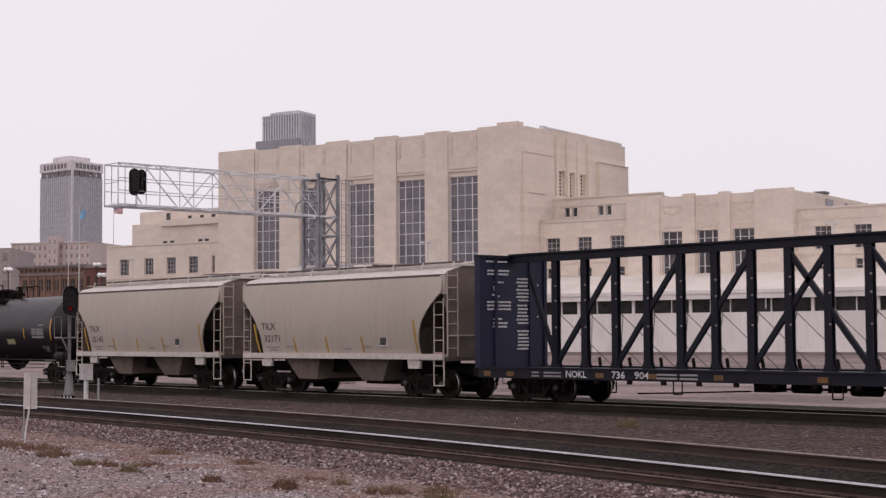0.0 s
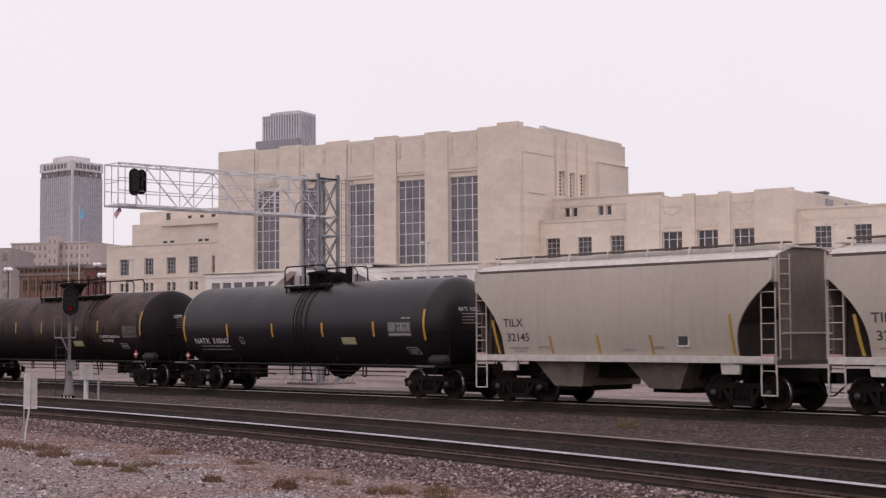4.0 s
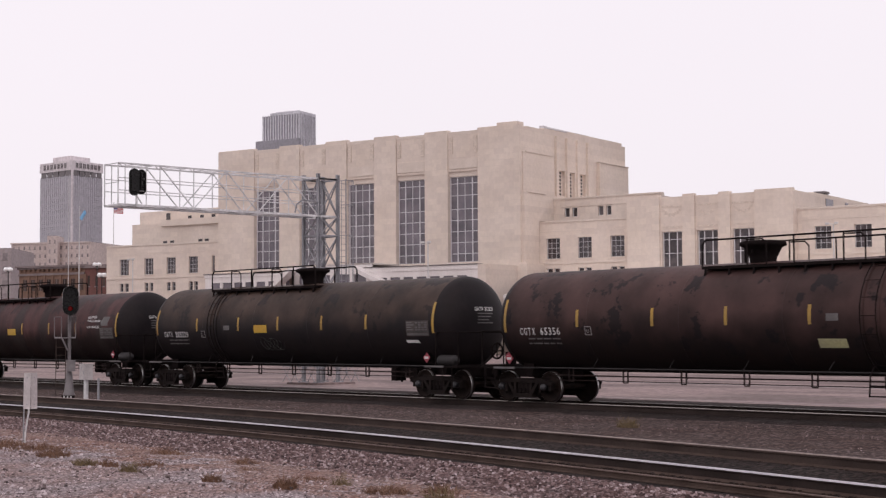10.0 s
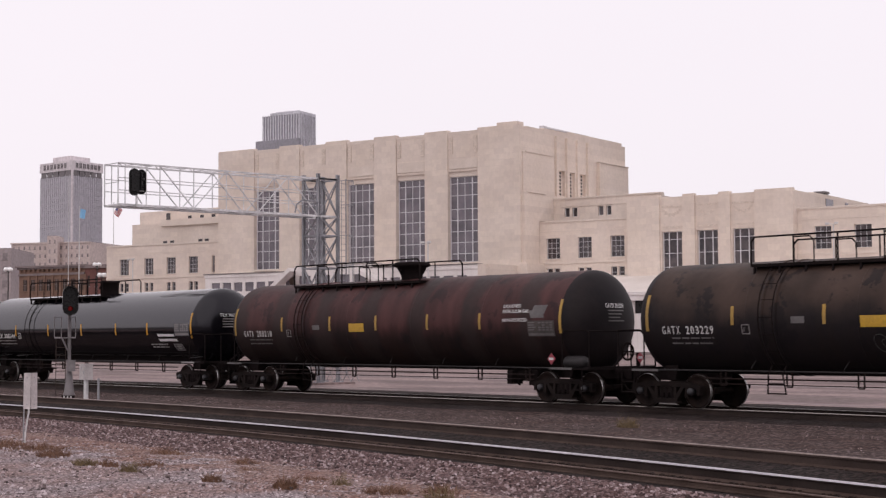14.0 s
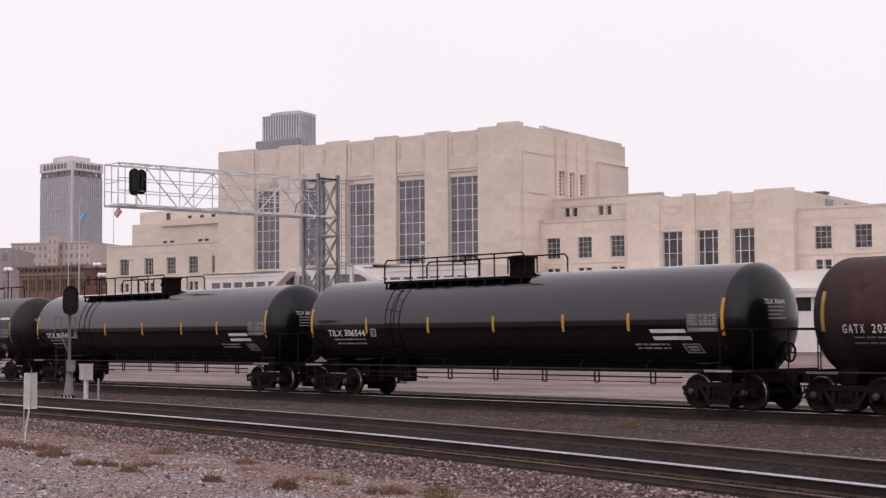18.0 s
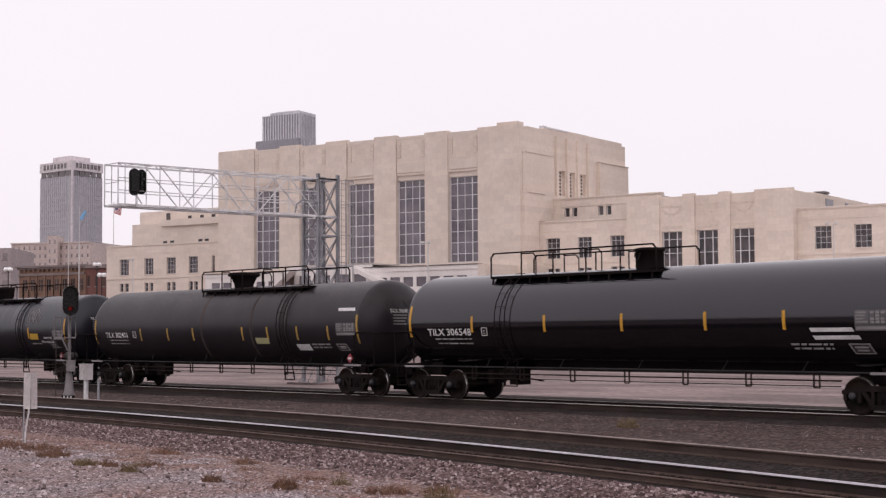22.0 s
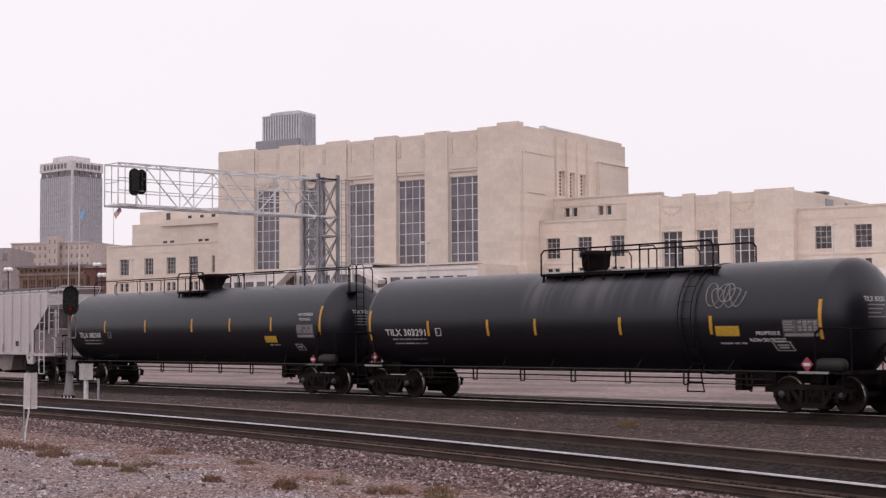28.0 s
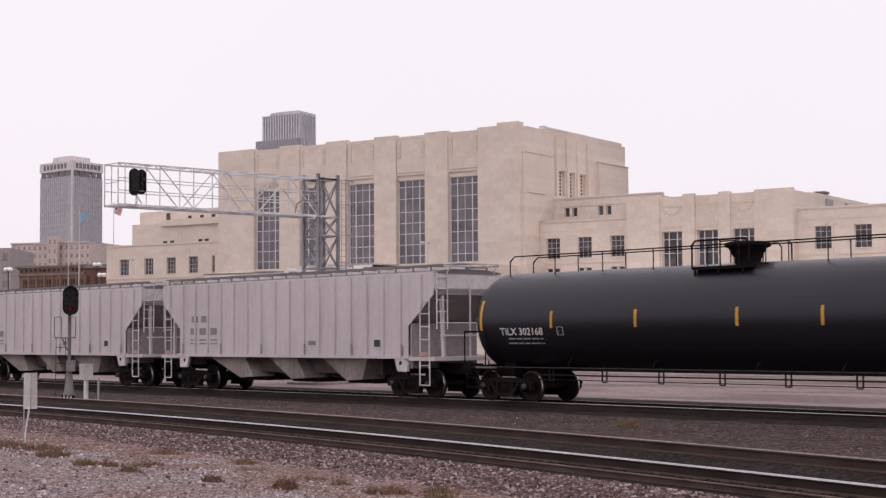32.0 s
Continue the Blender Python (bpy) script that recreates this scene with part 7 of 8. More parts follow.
    if not ribbed:
        flat_text(mark[0], -4.25, 2.25, 0.24, "black_mark", 0.85)
        flat_text(mark[1], -4.15, 1.82, 0.24, "black_mark", 0.95)
        patch(2.4, 2.78, 1.66, 1.98, "white_mark", "data_panel")
        patch(2.43, 2.75, 1.7, 1.95, "black_mark", "data_panel")
        for x0, x1, z in ((-4.1, -3.3, 1.6), (-2.9, -2.4, 1.62), (-3.9, -3.4, 1.5), (1.5, 1.9, 1.62), (0.4, 0.9, 1.55)):
            patch(x0, x1, z, z + 0.05, "hopper_shade", "small_writing")
    else:
        for k, x in enumerate((-6.0, -5.35, -4.6)):
            if k < 2:
                patch(x, x + 0.42, 2.55, 2.8, "hopper_shade", "reporting_mark")
            patch(x - 0.1, x + 0.32, 2.08, 2.34, "hopper_shade", "reporting_mark")
            for r in range(2):
                patch(x - 0.1, x + 0.35, 1.72 + r * 0.14, 1.78 + r * 0.14, "grey_mark", "small_writing")
        patch(5.1, 5.5, 1.6, 1.92, "white_mark", "data_panel")
        patch(5.14, 5.46, 1.64, 1.88, "black_mark", "data_panel")
        patch(1.5, 1.9, 1.7, 1.85, "hopper_shade", "small_writing")
    return car


for s, rib, lab, mk in (((-47.9, -35.3), False, "beige smooth-sided covered hopper car with a rounded body", ("TILX", "32171")),
                        ((-60.55, -47.9), False, "beige smooth-sided covered hopper car with a rounded body", ("TILX", "32145")),
                        ((-258.65, -240.75), True, "grey-white ribbed covered hopper car with dark discharge bays", None),
                        ((-276.55, -258.65), True, "grey-white ribbed covered hopper car with dark discharge bays", None)):
    TRAIN.append((hopper_car(*s, rib, lab, mk), sum(s) / 2))


def centerbeam_car(s0, s1):
    half = (s1 - s0) / 2
    car = thing("centerbeam_flatcar", pose((s0 + s1) / 2, TRACK_Y, 0), "empty dark blue centerbeam flatcar with bulkheads and diagonal braces", "flatcar", "freight train")
    bx = half - 0.8
    for s in (-1, 1):
        part("side_sill", Geo().box(-bx, bx, min(s * 1.3, s * 1.48), max(s * 1.3, s * 1.48), 0.72, 1.04).box(-bx, bx, min(s * 1.25, s * 1.52), max(s * 1.25, s * 1.52), 1.0, 1.05), "blue_dark", car, "dark side sill")
        bh = part("bulkhead", Geo().box(min(s * bx, s * (bx + 0.18)), max(s * bx, s * (bx + 0.18)), -1.45, 1.45, 1.0, 4.38), "blue", car, "dark blue end bulkhead")
        for y in (-1.4, -0.75, 0.75, 1.4):
            part("bulkhead_post", Geo().box(min(s * (bx - 0.06), s * bx), max(s * (bx - 0.06), s * bx), y - 0.06, y + 0.06, 1.0, 4.38), "blue", bh)
        part("bulkhead_cap", Geo().box(min(s * (bx - 0.08), s * (bx + 0.2)), max(s * (bx - 0.08), s * (bx + 0.2)), -1.47, 1.47, 4.38, 4.46), "blue_dark", bh)
    part("floor", Geo().box(-bx, bx, -1.3, 1.3, 0.92, 1.0), "blue_dark", car)
    part("centre_sill", Geo().box(-half + 0.4, half - 0.4, -0.3, 0.3, 0.7, 0.95), "under", car)
    part("top_chord", Geo().box(-bx, bx, -0.12, 0.12, 4.24, 4.48).box(-bx, bx, -0.2, 0.2, 4.46, 4.51), "blue_dark", car, "dark top chord")
    posts = [-8.52 + 1.217 * i for i in range(15)]
    for i, x in enumerate(posts):
        w = 0.22
        p = part("post", Geo().box(x - w / 2, x + w / 2, -0.09, -0.065, 1.0, 4.26).box(x - w / 2, x + w / 2, 0.065, 0.09, 1.0, 4.26).box(x - 0.02, x + 0.02, -0.065, 0.065, 1.0, 4.26), "blue_dark", car)
        for z in (2.2, 3.0, 3.45):
            part("cable_eye", Geo().box(x + w / 2 - 0.05, x + w / 2, -0.11, -0.09, z, z + 0.05), "grey_mark", p)
    for k in range(0, 7):
        right = k < 4
        a, b = (posts[2 * k], posts[2 * k + 2]) if right else (posts[2 * k - 1], posts[2 * k + 1])
        p0, p1 = ((a, 1.1), (b, 4.15)) if right else ((a, 4.15), (b, 1.1))
        gg = Geo()
        gg.beam((p0[0], 0, p0[1]), (p1[0], 0, p1[1]), 0.1, 0.15)
        part("diagonal_brace", gg, "blue_dark", car)
    part("diagonal_brace", Geo().beam((-bx + 0.75, 0, 3.9), (posts[0], 0, 1.2), 0.1, 0.13), "blue_dark", car)
    for x in posts:
        gus = Geo()
        for y in (-0.07, 0.07):
            gus.prism([(x - 0.2, 1.0), (x + 0.2, 1.0), (x + 0.08, 1.35), (x - 0.08, 1.35)], y - 0.01, y + 0.01)
        part("gusset", gus, "blue_dark", car)
    # tie-down cables hung in crosses on the far side, ratchets along the sill
    for i, x in enumerate(posts[:-1]):
        gg = Geo()
        gg.tube((x, 0.2, 2.6), (x + 1.0, 1.4, 1.05), 0.012, 5)
        gg.tube((x + 1.3, 0.2, 2.6), (x + 0.1, 1.4, 1.1), 0.012, 5)
        part("tie_down_cable", gg, "cable", car, "thin slack tie-down cable")
        part("ratchet", Geo().beam((x + 0.55, 1.35, 1.05), (x + 0.48, 1.38, 1.3), 0.06, 0.1), "under", car)
        part("ratchet", Geo().box(x + 0.5, x + 0.62, -1.5, -1.4, 0.62, 0.74), "under", car)
    # writing on the sill and on the bulkhead's inner face
    gg = Geo()
    for text, x, w in (("NOKL", -6.72, 0.82), ("736", -4.95, 0.5), ("904", -4.1, 0.52)):
        v, f = letters(text, 0.2)
        k = w / max(p[0] for p in v)
        gg.add([(x + p[0] * k, -1.488, 0.78 + p[1]) for p in v], f)
    part("reporting_mark", gg, "white_mark", car, "white stencilled reporting mark")
    rnd = random.Random(3)
    gg = Geo()
    for x0, x1 in ((-8.1, -7.8), (-7.6, -6.9), (-3.3, -2.6), (-2.5, -1.9)):
        for r in range(2):
            gg.box(x0, x1, -1.49, -1.478, 0.78 + r * 0.1, 0.83 + r * 0.1)
    tagged(part("sill_writing", gg, "grey_mark", car), kind="stuff")
    for x, mk in ((-10.0, "orange"), (-9.0, "orange"), (-5.4, "orange"), (-3.45, "orange"), (-1.2, "orange"), (2.0, "orange"), (4.5, "orange")):
        part("reflector", Geo().box(x - 0.15, x + 0.15, -1.494, -1.478, 0.78, 0.92), mk, car)
    gg = Geo()
    z = 4.15
    xb = -bx + 0.015
    for y0, y1, zt, rows in ((-1.15, -0.25, 4.3, 1), (-1.1, -0.15, 4.02, 2), (-0.9, -0.4, 3.66, 1), (-1.15, -0.1, 3.05, 3), (-0.9, -0.45, 2.53, 1), (-0.95, -0.25, 2.4, 2),
                             (0.15, 0.65, 3.78, 3), (0.15, 0.72, 3.44, 4), (0.15, 0.65, 2.95, 6), (0.15, 0.7, 2.15, 6), (1.05, 1.12, 3.6, 2), (1.02, 1.1, 2.6, 1)):
        for r in range(rows):
            y = y0 + rnd.uniform(0, 0.1)
            while y < y1 - 0.03:
                w = min(rnd.uniform(0.05, 0.17), y1 - y)
                gg.box(-bx, xb, y, y + w, zt - r * 0.11 - 0.055, zt - r * 0.11)
                y += w + 0.035
    gg.beam((xb, -0.8, 3.52), (xb, -0.72, 3.2), 0.03, 0.1).beam((xb, -0.9, 3.25), (xb, -0.6, 3.2), 0.03, 0.05)
    tagged(part("bulkhead_writing", gg, "white_mark", car, "rows of small white stencilled notices"), kind="stuff")
    steps_ = Geo()
    for x in (-half + 1.4, -4.95, -2.6, 2.4, half - 1.4):
        for d in (-0.15, 0.15):
            steps_.tube((x + d, -1.45, 0.75), (x + d, -1.45, 0.38), 0.02, 5)
        steps_.tube((x - 0.15, -1.45, 0.39), (x + 0.15, -1.45, 0.39), 0.02, 5)
    part("sill_step", steps_, "under", car)
    part("brake_gear", Geo().box(-0.6, 0.0, -0.8, -0.2, 0.48, 0.75).tube((0.5, -0.6, 0.6), (1.3, -0.6, 0.6), 0.13).box(1.6, 1.9, -0.7, -0.3, 0.5, 0.75).tube((2.2, -0.5, 0.58), (3.0, -0.5, 0.58), 0.15).tube((-0.2, -0.5, 0.55), (4.5, -0.5, 0.62), 0.03).tube((-4.5, -0.9, 0.35), (-0.6, -0.9, 0.5), 0.02), "under", car)
    for s in (-1, 1):
        coupler(car, half, s)
        truck(car, s * (half - 2.85))
        part("end_sill", Geo().box(min(s * (half - 0.85), s * (half - 0.5)), max(s * (half - 0.85), s * (half - 0.5)), -1.4, 1.4, 0.75, 1.02), "under", car)
    return car


TRAIN.append((centerbeam_car(-35.3, -12.9), -24.1))


def ran(t):
    """Metres the train has gone by t seconds; it slowly gathers speed."""
    return 6.29 * t + 0.00365 * t * t


# ---- signals beside the track ----
def gantry():
    x0, x1, y0, y1 = -61.56, -60.36, 45.2, 46.4
    t = thing("signal_gantry", pose(x0, y0, -0.35), "galvanised cantilever signal gantry reaching over the train's track", "signal gantry")
    X, Y, G = x1 - x0, y1 - y0, 0.35
    H = 10.0 + G
    zb, zt = 7.9 + G, 9.75 + G
    part("footing", Geo().box(-0.6, X + 0.6, -0.6, Y + 0.6, -0.05, 0.1), "asphalt", t, "low weathered concrete footing")
    for y in (-0.75, Y + 0.75):
        part("base_rail", Geo().beam((-0.75, y, 0.9), (X + 0.75, y, 0.9), 0.03, 0.035), "galv_dark", t, "low galvanised rail round the tower foot")
        for k in range(4):
            x = -0.75 + (X + 1.5) * k / 4
            part("base_brace", Geo().beam((x, y, 0.1), (x + (X + 1.5) / 4, y, 0.9), 0.022, 0.022), "galv_dark", t)
            part("base_brace", Geo().beam((x + (X + 1.5) / 4, y, 0.1), (x, y, 0.9), 0.022, 0.022), "galv_dark", t)
    for x in (0, X):
        for y in (0, Y):
            part("leg", Geo().box(x - 0.075, x + 0.075, y - 0.075, y - 0.055, 0.1, H).box(x - 0.075, x + 0.075, y + 0.055, y + 0.075, 0.1, H).box(x - 0.012, x + 0.012, y - 0.055, y + 0.055, 0.1, H), "galv_dark", t, "steel tower leg")
            part("base_plate", Geo().box(x - 0.2, x + 0.2, y - 0.2, y + 0.2, 0.1, 0.14), "galv_dark", t)
    lv = [0.6, 2.3, 4.0, 5.7, 7.3, zb, zt]
    for a, b in zip(lv, lv[1:]):
        for p, q in (((0, 0), (X, 0)), ((0, Y), (X, Y)), ((0, 0), (0, Y)), ((X, 0), (X, Y))):
            part("brace", Geo().beam((p[0], p[1], a), (q[0], q[1], b), 0.05, 0.05).beam((q[0], q[1], a), (p[0], p[1], b), 0.05, 0.05), "galv_dark", t)
            part("tie_bar", Geo().beam((p[0], p[1], b), (q[0], q[1], b), 0.065, 0.085), "galv_dark", t)
    L = -(y0 - 34.15)
    # arm: four chords, posts and diagonals
    for x in (0, X):
        part("arm_chord", Geo().beam((x, Y, zb), (x, L, zb), 0.08, 0.1), "galv", t, "lower arm chord")
        part("arm_chord", Geo().beam((x, Y, zt), (x, L, zt), 0.065, 0.07), "galv", t, "upper arm chord")
        n = 6
        for i in range(n + 1):
            y = L + 0.35 + (0 - L - 0.35) * i / n
            part("arm_post", Geo().beam((x, y, zb), (x, y, zt), 0.035, 0.035), "galv", t)
            if i < n and i > 0:
                y2 = L + 0.35 + (0 - L - 0.35) * (i + 1) / n
                a, b = (zt, zb) if i % 2 else (zb, zt)
                part("arm_diagonal", Geo().beam((x, y, a), (x, y2, b), 0.045, 0.045), "galv", t)
        part("arm_rail", Geo().tube((x, L, zb + 0.65), (x, 0, zb + 0.65), 0.02).tube((x, L, zb + 1.2), (x, 0, zb + 1.2), 0.02), "galv", t)
    for i in range(13):
        y = L + (0 - L) * i / 12
        part("cross_bar", Geo().beam((0, y, zt), (X, y, zt), 0.035, 0.035), "galv", t)
        part("cross_bar", Geo().beam((0, y, zb - 0.02), (X, y, zb - 0.02), 0.045, 0.05), "galv", t)
        if i < 12:
            part("cross_bar", Geo().beam((0 if i % 2 else X, y, zt), (X if i % 2 else 0, y + (0 - L) / 12, zt), 0.03, 0.03), "galv", t)
    gr = Geo()
    for i in range(44):
        y = L + 0.05 + i * 0.25
        gr.box(0.04, X - 0.04, y, y + 0.08, zb + 0.02, zb + 0.045)
    part("walkway", gr, "galv", t, "steel grating walkway along the arm")
    part("end_rail", Geo().path([(0, L, zb), (0, L, zt)], 0.03).path([(X, L, zb), (X, L, zt)], 0.03).path([(0, L, zb + 1.0), (X, L, zb + 1.0)], 0.02), "galv", t)
    # ladder with cage behind the tower
    ld = Geo()
    for d in (-0.22, 0.22):
        ld.tube((X + 0.25, Y + 0.1 + d, 0.4), (X + 0.25, Y + 0.1 + d, H - 0.2), 0.03, 6)
    for i in range(32):
        ld.tube((X + 0.25, Y - 0.12, 0.6 + i * 0.3), (X + 0.25, Y + 0.32, 0.6 + i * 0.3), 0.014, 5)
    part("ladder", ld, "galv_dark", t, "caged access ladder")
    cg = Geo()
    for z in (2.6, 4.2, 5.8, 7.3, 8.8, 10.0):
        pts = [(X + 0.25 + 0.75 * math.sin(a), Y + 0.1 - 0.38 * math.cos(a), z) for a in steps(0, math.pi, 8)]
        cg.path(pts, 0.02, 5)
    for a in (0.5, 1.2, 1.95, 2.64):
        cg.tube((X + 0.25 + 0.75 * math.sin(a), Y + 0.1 - 0.38 * math.cos(a), 2.6), (X + 0.25 + 0.75 * math.sin(a), Y + 0.1 - 0.38 * math.cos(a), 10.0), 0.014, 5)
    part("ladder_cage", cg, "galv_dark", t)
    # cable bend from arm to tower
    part("conduit", Geo().path([(X, -1.4, zb + 0.1), (X, -1.3, zb + 0.5), (X, -1.0, zb + 0.72), (X, -0.5, zb + 0.72), (X, 0, zb + 0.65)], 0.038), "galv_dark", t, "curved cable conduit")
    # signal head
    hy = 35.05 - y0
    part("signal_bracket", Geo().tube((X + 0.05, hy, zb - 0.05), (X + 0.05, hy, zb + 0.5), 0.05).box(X - 0.1, X + 0.3, hy - 0.15, hy + 0.15, zb - 0.1, zb + 0.02).tube((X, hy + 0.3, zb + 0.1), (X + 0.1, hy, zb + 0.4), 0.03), "galv", t)
    return t


def signal_head(parent, at, w, h, lenses):
    """Black signal target with hooded lenses, facing +x, built round its own middle."""
    n = 20
    poly = []
    for i in range(n + 1):
        a = math.pi * i / n
        poly.append((w / 2 * math.cos(a), h / 2 - w / 2 + w / 2 * math.sin(a)))
    for i in range(n + 1):
        a = math.pi + math.pi * i / n
        poly.append((w / 2 * math.cos(a), -h / 2 + w / 2 + w / 2 * math.sin(a)))
    tg = part("signal_target", Geo().prism(poly, -0.02, 0.02, "x"), "signal_black", parent, "rounded black signal target", at)
    part("lamp_case", Geo().box(-0.28, -0.02, -w * 0.3, w * 0.3, -h * 0.36, h * 0.36), "signal_black", tg)
    k = len(lenses)
    for i, ln in enumerate(lenses):
        if not ln:
            continue
        z = (i - (k - 1) / 2) * h * 0.27
        hood = Geo()
        v, f = [], []
        m = 14
        for j in range(m + 1):
            a = math.radians(-20 + 220 * j / m)
            for r in (w * 0.2, w * 0.215):
                v.append((0.02, r * math.cos(a), z + r * math.sin(a)))
                v.append((0.3, r * math.cos(a), z + r * math.sin(a) - 0.03))
        for j in range(m):
            q = j * 4
            f += [(q, q + 1, q + 5, q + 4), (q + 2, q + 6, q + 7, q + 3), (q + 1, q + 3, q + 7, q + 5)]
        part("hood", hood.add(v, f, True), "signal_black", tg)
        part("lens", Geo().lathe([(0.01, 0.05), (w * 0.12, 0.045), (w * 0.15, 0.03), (w * 0.15, 0.02)], "x", (0, 0, z), 16), ln, tg)
    return tg


gan = gantry()
signal_head(gan, pose(-60.25 + 61.56, 34.9 - 45.2, 8.93 + 0.35, 0, 0, 158), 0.47, 1.22, ["lens_dark", "lens_dark", "lens_dark"])
signal_head(gan, pose(-60.48 + 61.56, 35.4 - 45.2, 8.98 + 0.35, 0, 0, 126), 0.44, 1.14, ["lens_dark", "lens_dark", "lens_dark"])


def mast_signal():
    """Stands square to the lot: x along its platform, y towards the train."""
    t = thing("mast_signal", pose(-49.86, 26.3, -0.24, 0, 0, 62.2), "grey mast signal with a black head showing red", "railway signal")
    part("mast", Geo().tube((0, 0, 0.9), (0, 0, 3.3), 0.06, 14), "mast", t, "grey tubular mast")
    part("mast_base", Geo().lathe([(0.2, 0.2), (0.2, 0.27), (0.17, 0.32), (0.11, 0.95), (0.075, 1.06)], "z", n=16), "mast", t, "flared cast mast base")
    part("footing", Geo().box(-0.26, 0.2, -0.2, 0.25, -0.1, 0.2), "truck", t, "dark iron footing")
    for x in (-0.17, -0.05, 0.07):
        part("footing_rib", Geo().box(x - 0.02, x + 0.02, -0.225, -0.2, 0.0, 0.18), "galv", t)
    jb = part("junction_box", Geo().box(-0.1, 0.21, -0.24, -0.03, 1.05, 1.42), "mast", t, "grey junction box on the mast")
    part("box_lid", Geo().box(-0.12, 0.23, -0.26, -0.02, 1.42, 1.45), "mast", jb)
    for x0, x1 in ((-0.52, -0.28), (0.0, 0.21)):
        fr = Geo().path([(x0, -0.05, 2.26), (x0, -0.05, 2.98), (x1, -0.05, 2.98), (x1, -0.05, 2.26), (x0, -0.05, 2.26)], 0.016)
        part("guard_rail", fr, "mast", t, "pale pipe guard hoop beside the head")
    part("platform", Geo().box(-0.52, 0.22, -0.1, 0.25, 2.22, 2.26), "mast", t)
    part("bracket", Geo().beam((-0.26, -0.03, 2.24), (-0.05, -0.03, 1.78), 0.05, 0.06), "mast", t)
    ld = Geo()
    for x in (-0.46, -0.13):
        ld.tube((x, -0.02, 0.0), (x, -0.02, 2.26), 0.012, 6)
    for i in range(7):
        ld.tube((-0.46, -0.02, 0.22 + i * 0.28), (-0.13, -0.02, 0.22 + i * 0.28), 0.012, 5)
    part("ladder", ld, "rail", t, "narrow iron ladder")
    hd = signal_head(t, pose(0.02, -0.2, 3.56, 0, 0, -86), 0.54, 1.04, ["lens_red", None, None])
    rim = Geo()
    v, f = [], []
    for j in range(41):
        a = 2 * math.pi * j / 40
        yy, zz = math.cos(a), math.sin(a)
        zz = 0.25 * (1 if zz > 0 else -1) + 0.27 * zz if abs(zz) > 1e-6 else 0.25 * zz
        for k in (1.0, 0.94):
            v += [(0.02, 0.27 * yy * k, zz * k), (0.24, 0.27 * yy * k, zz * k)]
    for j in range(40):
        q = j * 4
        f += [(q, q + 1, q + 5, q + 4), (q + 2, q + 6, q + 7, q + 3), (q + 1, q + 3, q + 7, q + 5)]
    part("rim_hood", rim.add(v, f, True), "signal_black", hd, "deep black rim round the target")
    part("head_bracket", Geo().tube((0, 0, 3.2), (0, 0, 3.7), 0.06).tube((0, 0, 3.5), (0.02, -0.2, 3.5), 0.05), "signal_black", t)


mast_signal()


def cabinet_post():
    t = thing("trackside_box", pose(-47.7, 25.8, -0.24), "small pale grey metal case on a post beside the signal", "equipment box")
    part("post", Geo().tube((0, 0, -0.1), (0, 0, 0.85), 0.08, 12), "galv", t)
    part("post", Geo().tube((0.5, 0.2, -0.1), (0.5, 0.2, 0.85), 0.04, 10), "galv_dark", t)
    c = part("case", Geo().box(-0.2, 0.2, -0.15, 0.15, 0.8, 1.32).box(-0.22, 0.22, -0.17, 0.17, 1.32, 1.345), "white_board", t, "pale grey steel case")
    part("case_door", Geo().box(-0.17, 0.17, -0.165, -0.15, 0.83, 1.29), "white_board", c)
    part("latch", Geo().box(0.12, 0.14, -0.18, -0.165, 1.0, 1.1).box(-0.03, 0.02, -0.18, -0.165, 1.18, 1.24), "galv_dark", c)


cabinet_post()


def marker_sign():
    t = thing("marker_sign", pose(-32.1, 15.95, -0.36, 0, 0, 63.6), "weathered white two-board trackside marker on thin leaning posts", "sign")
    part("post", Geo().tube((-0.12, 0.05, -0.2), (-0.105, 0.03, 1.45), 0.016, 8), "galv_dark", t, "thin grey post")
    part("post", Geo().path([(-0.1, 0.04, -0.2), (-0.075, 0.04, 0.25), (-0.005, 0.04, 0.7), (0.0, 0.04, 1.5)], 0.02, 8), "galv", t, "bent pale post")
    for m, w in ((pose(-0.045, -0.01, 1.17, 0, 0.5, -14), 0.15), (pose(0.105, 0.035, 1.17, 0, -0.5, 46), 0.185)):
        bd = part("board", Geo().boxm(m, w, 0.018, 0.81), "white_board", t, "scratched white board")
        for z in (-0.3, 0.3):
            part("bolt", Geo().boxm(m @ Matrix.Translation((0, -0.013, z)), 0.022, 0.012, 0.022), "galv_dark", bd)


marker_sign()


# ---- yard lamps, flagpoles ----
def street_lamp(x, y, z0, z1, label):
    t = thing("street_lamp", pose(x, y, z0), label, "street lamp")
    h = z1 - z0
    part("pole", Geo().tube((0, 0, 0), (0, 0, h), 0.11, 10, 0.07), "pole_white", t)
    for s, a in ((-1, 0.0), (1, 0.4)):
        part("arm", Geo().tube((0, 0, h - 0.05), (s * 0.55, -0.3, h + 0.02), 0.04), "pole_white", t)
        hd = part("lamp_head", Geo().boxm(pose(s * 0.6, -0.34, h + 0.05, 10, 0, 30), 0.42, 0.3, 0.2), "pole_white", t, "box floodlight head")
        part("lens", Geo().boxm(pose(s * 0.6, -0.345, h - 0.1, 10, 0, 30), 0.34, 0.24, 0.02), "glass", hd)


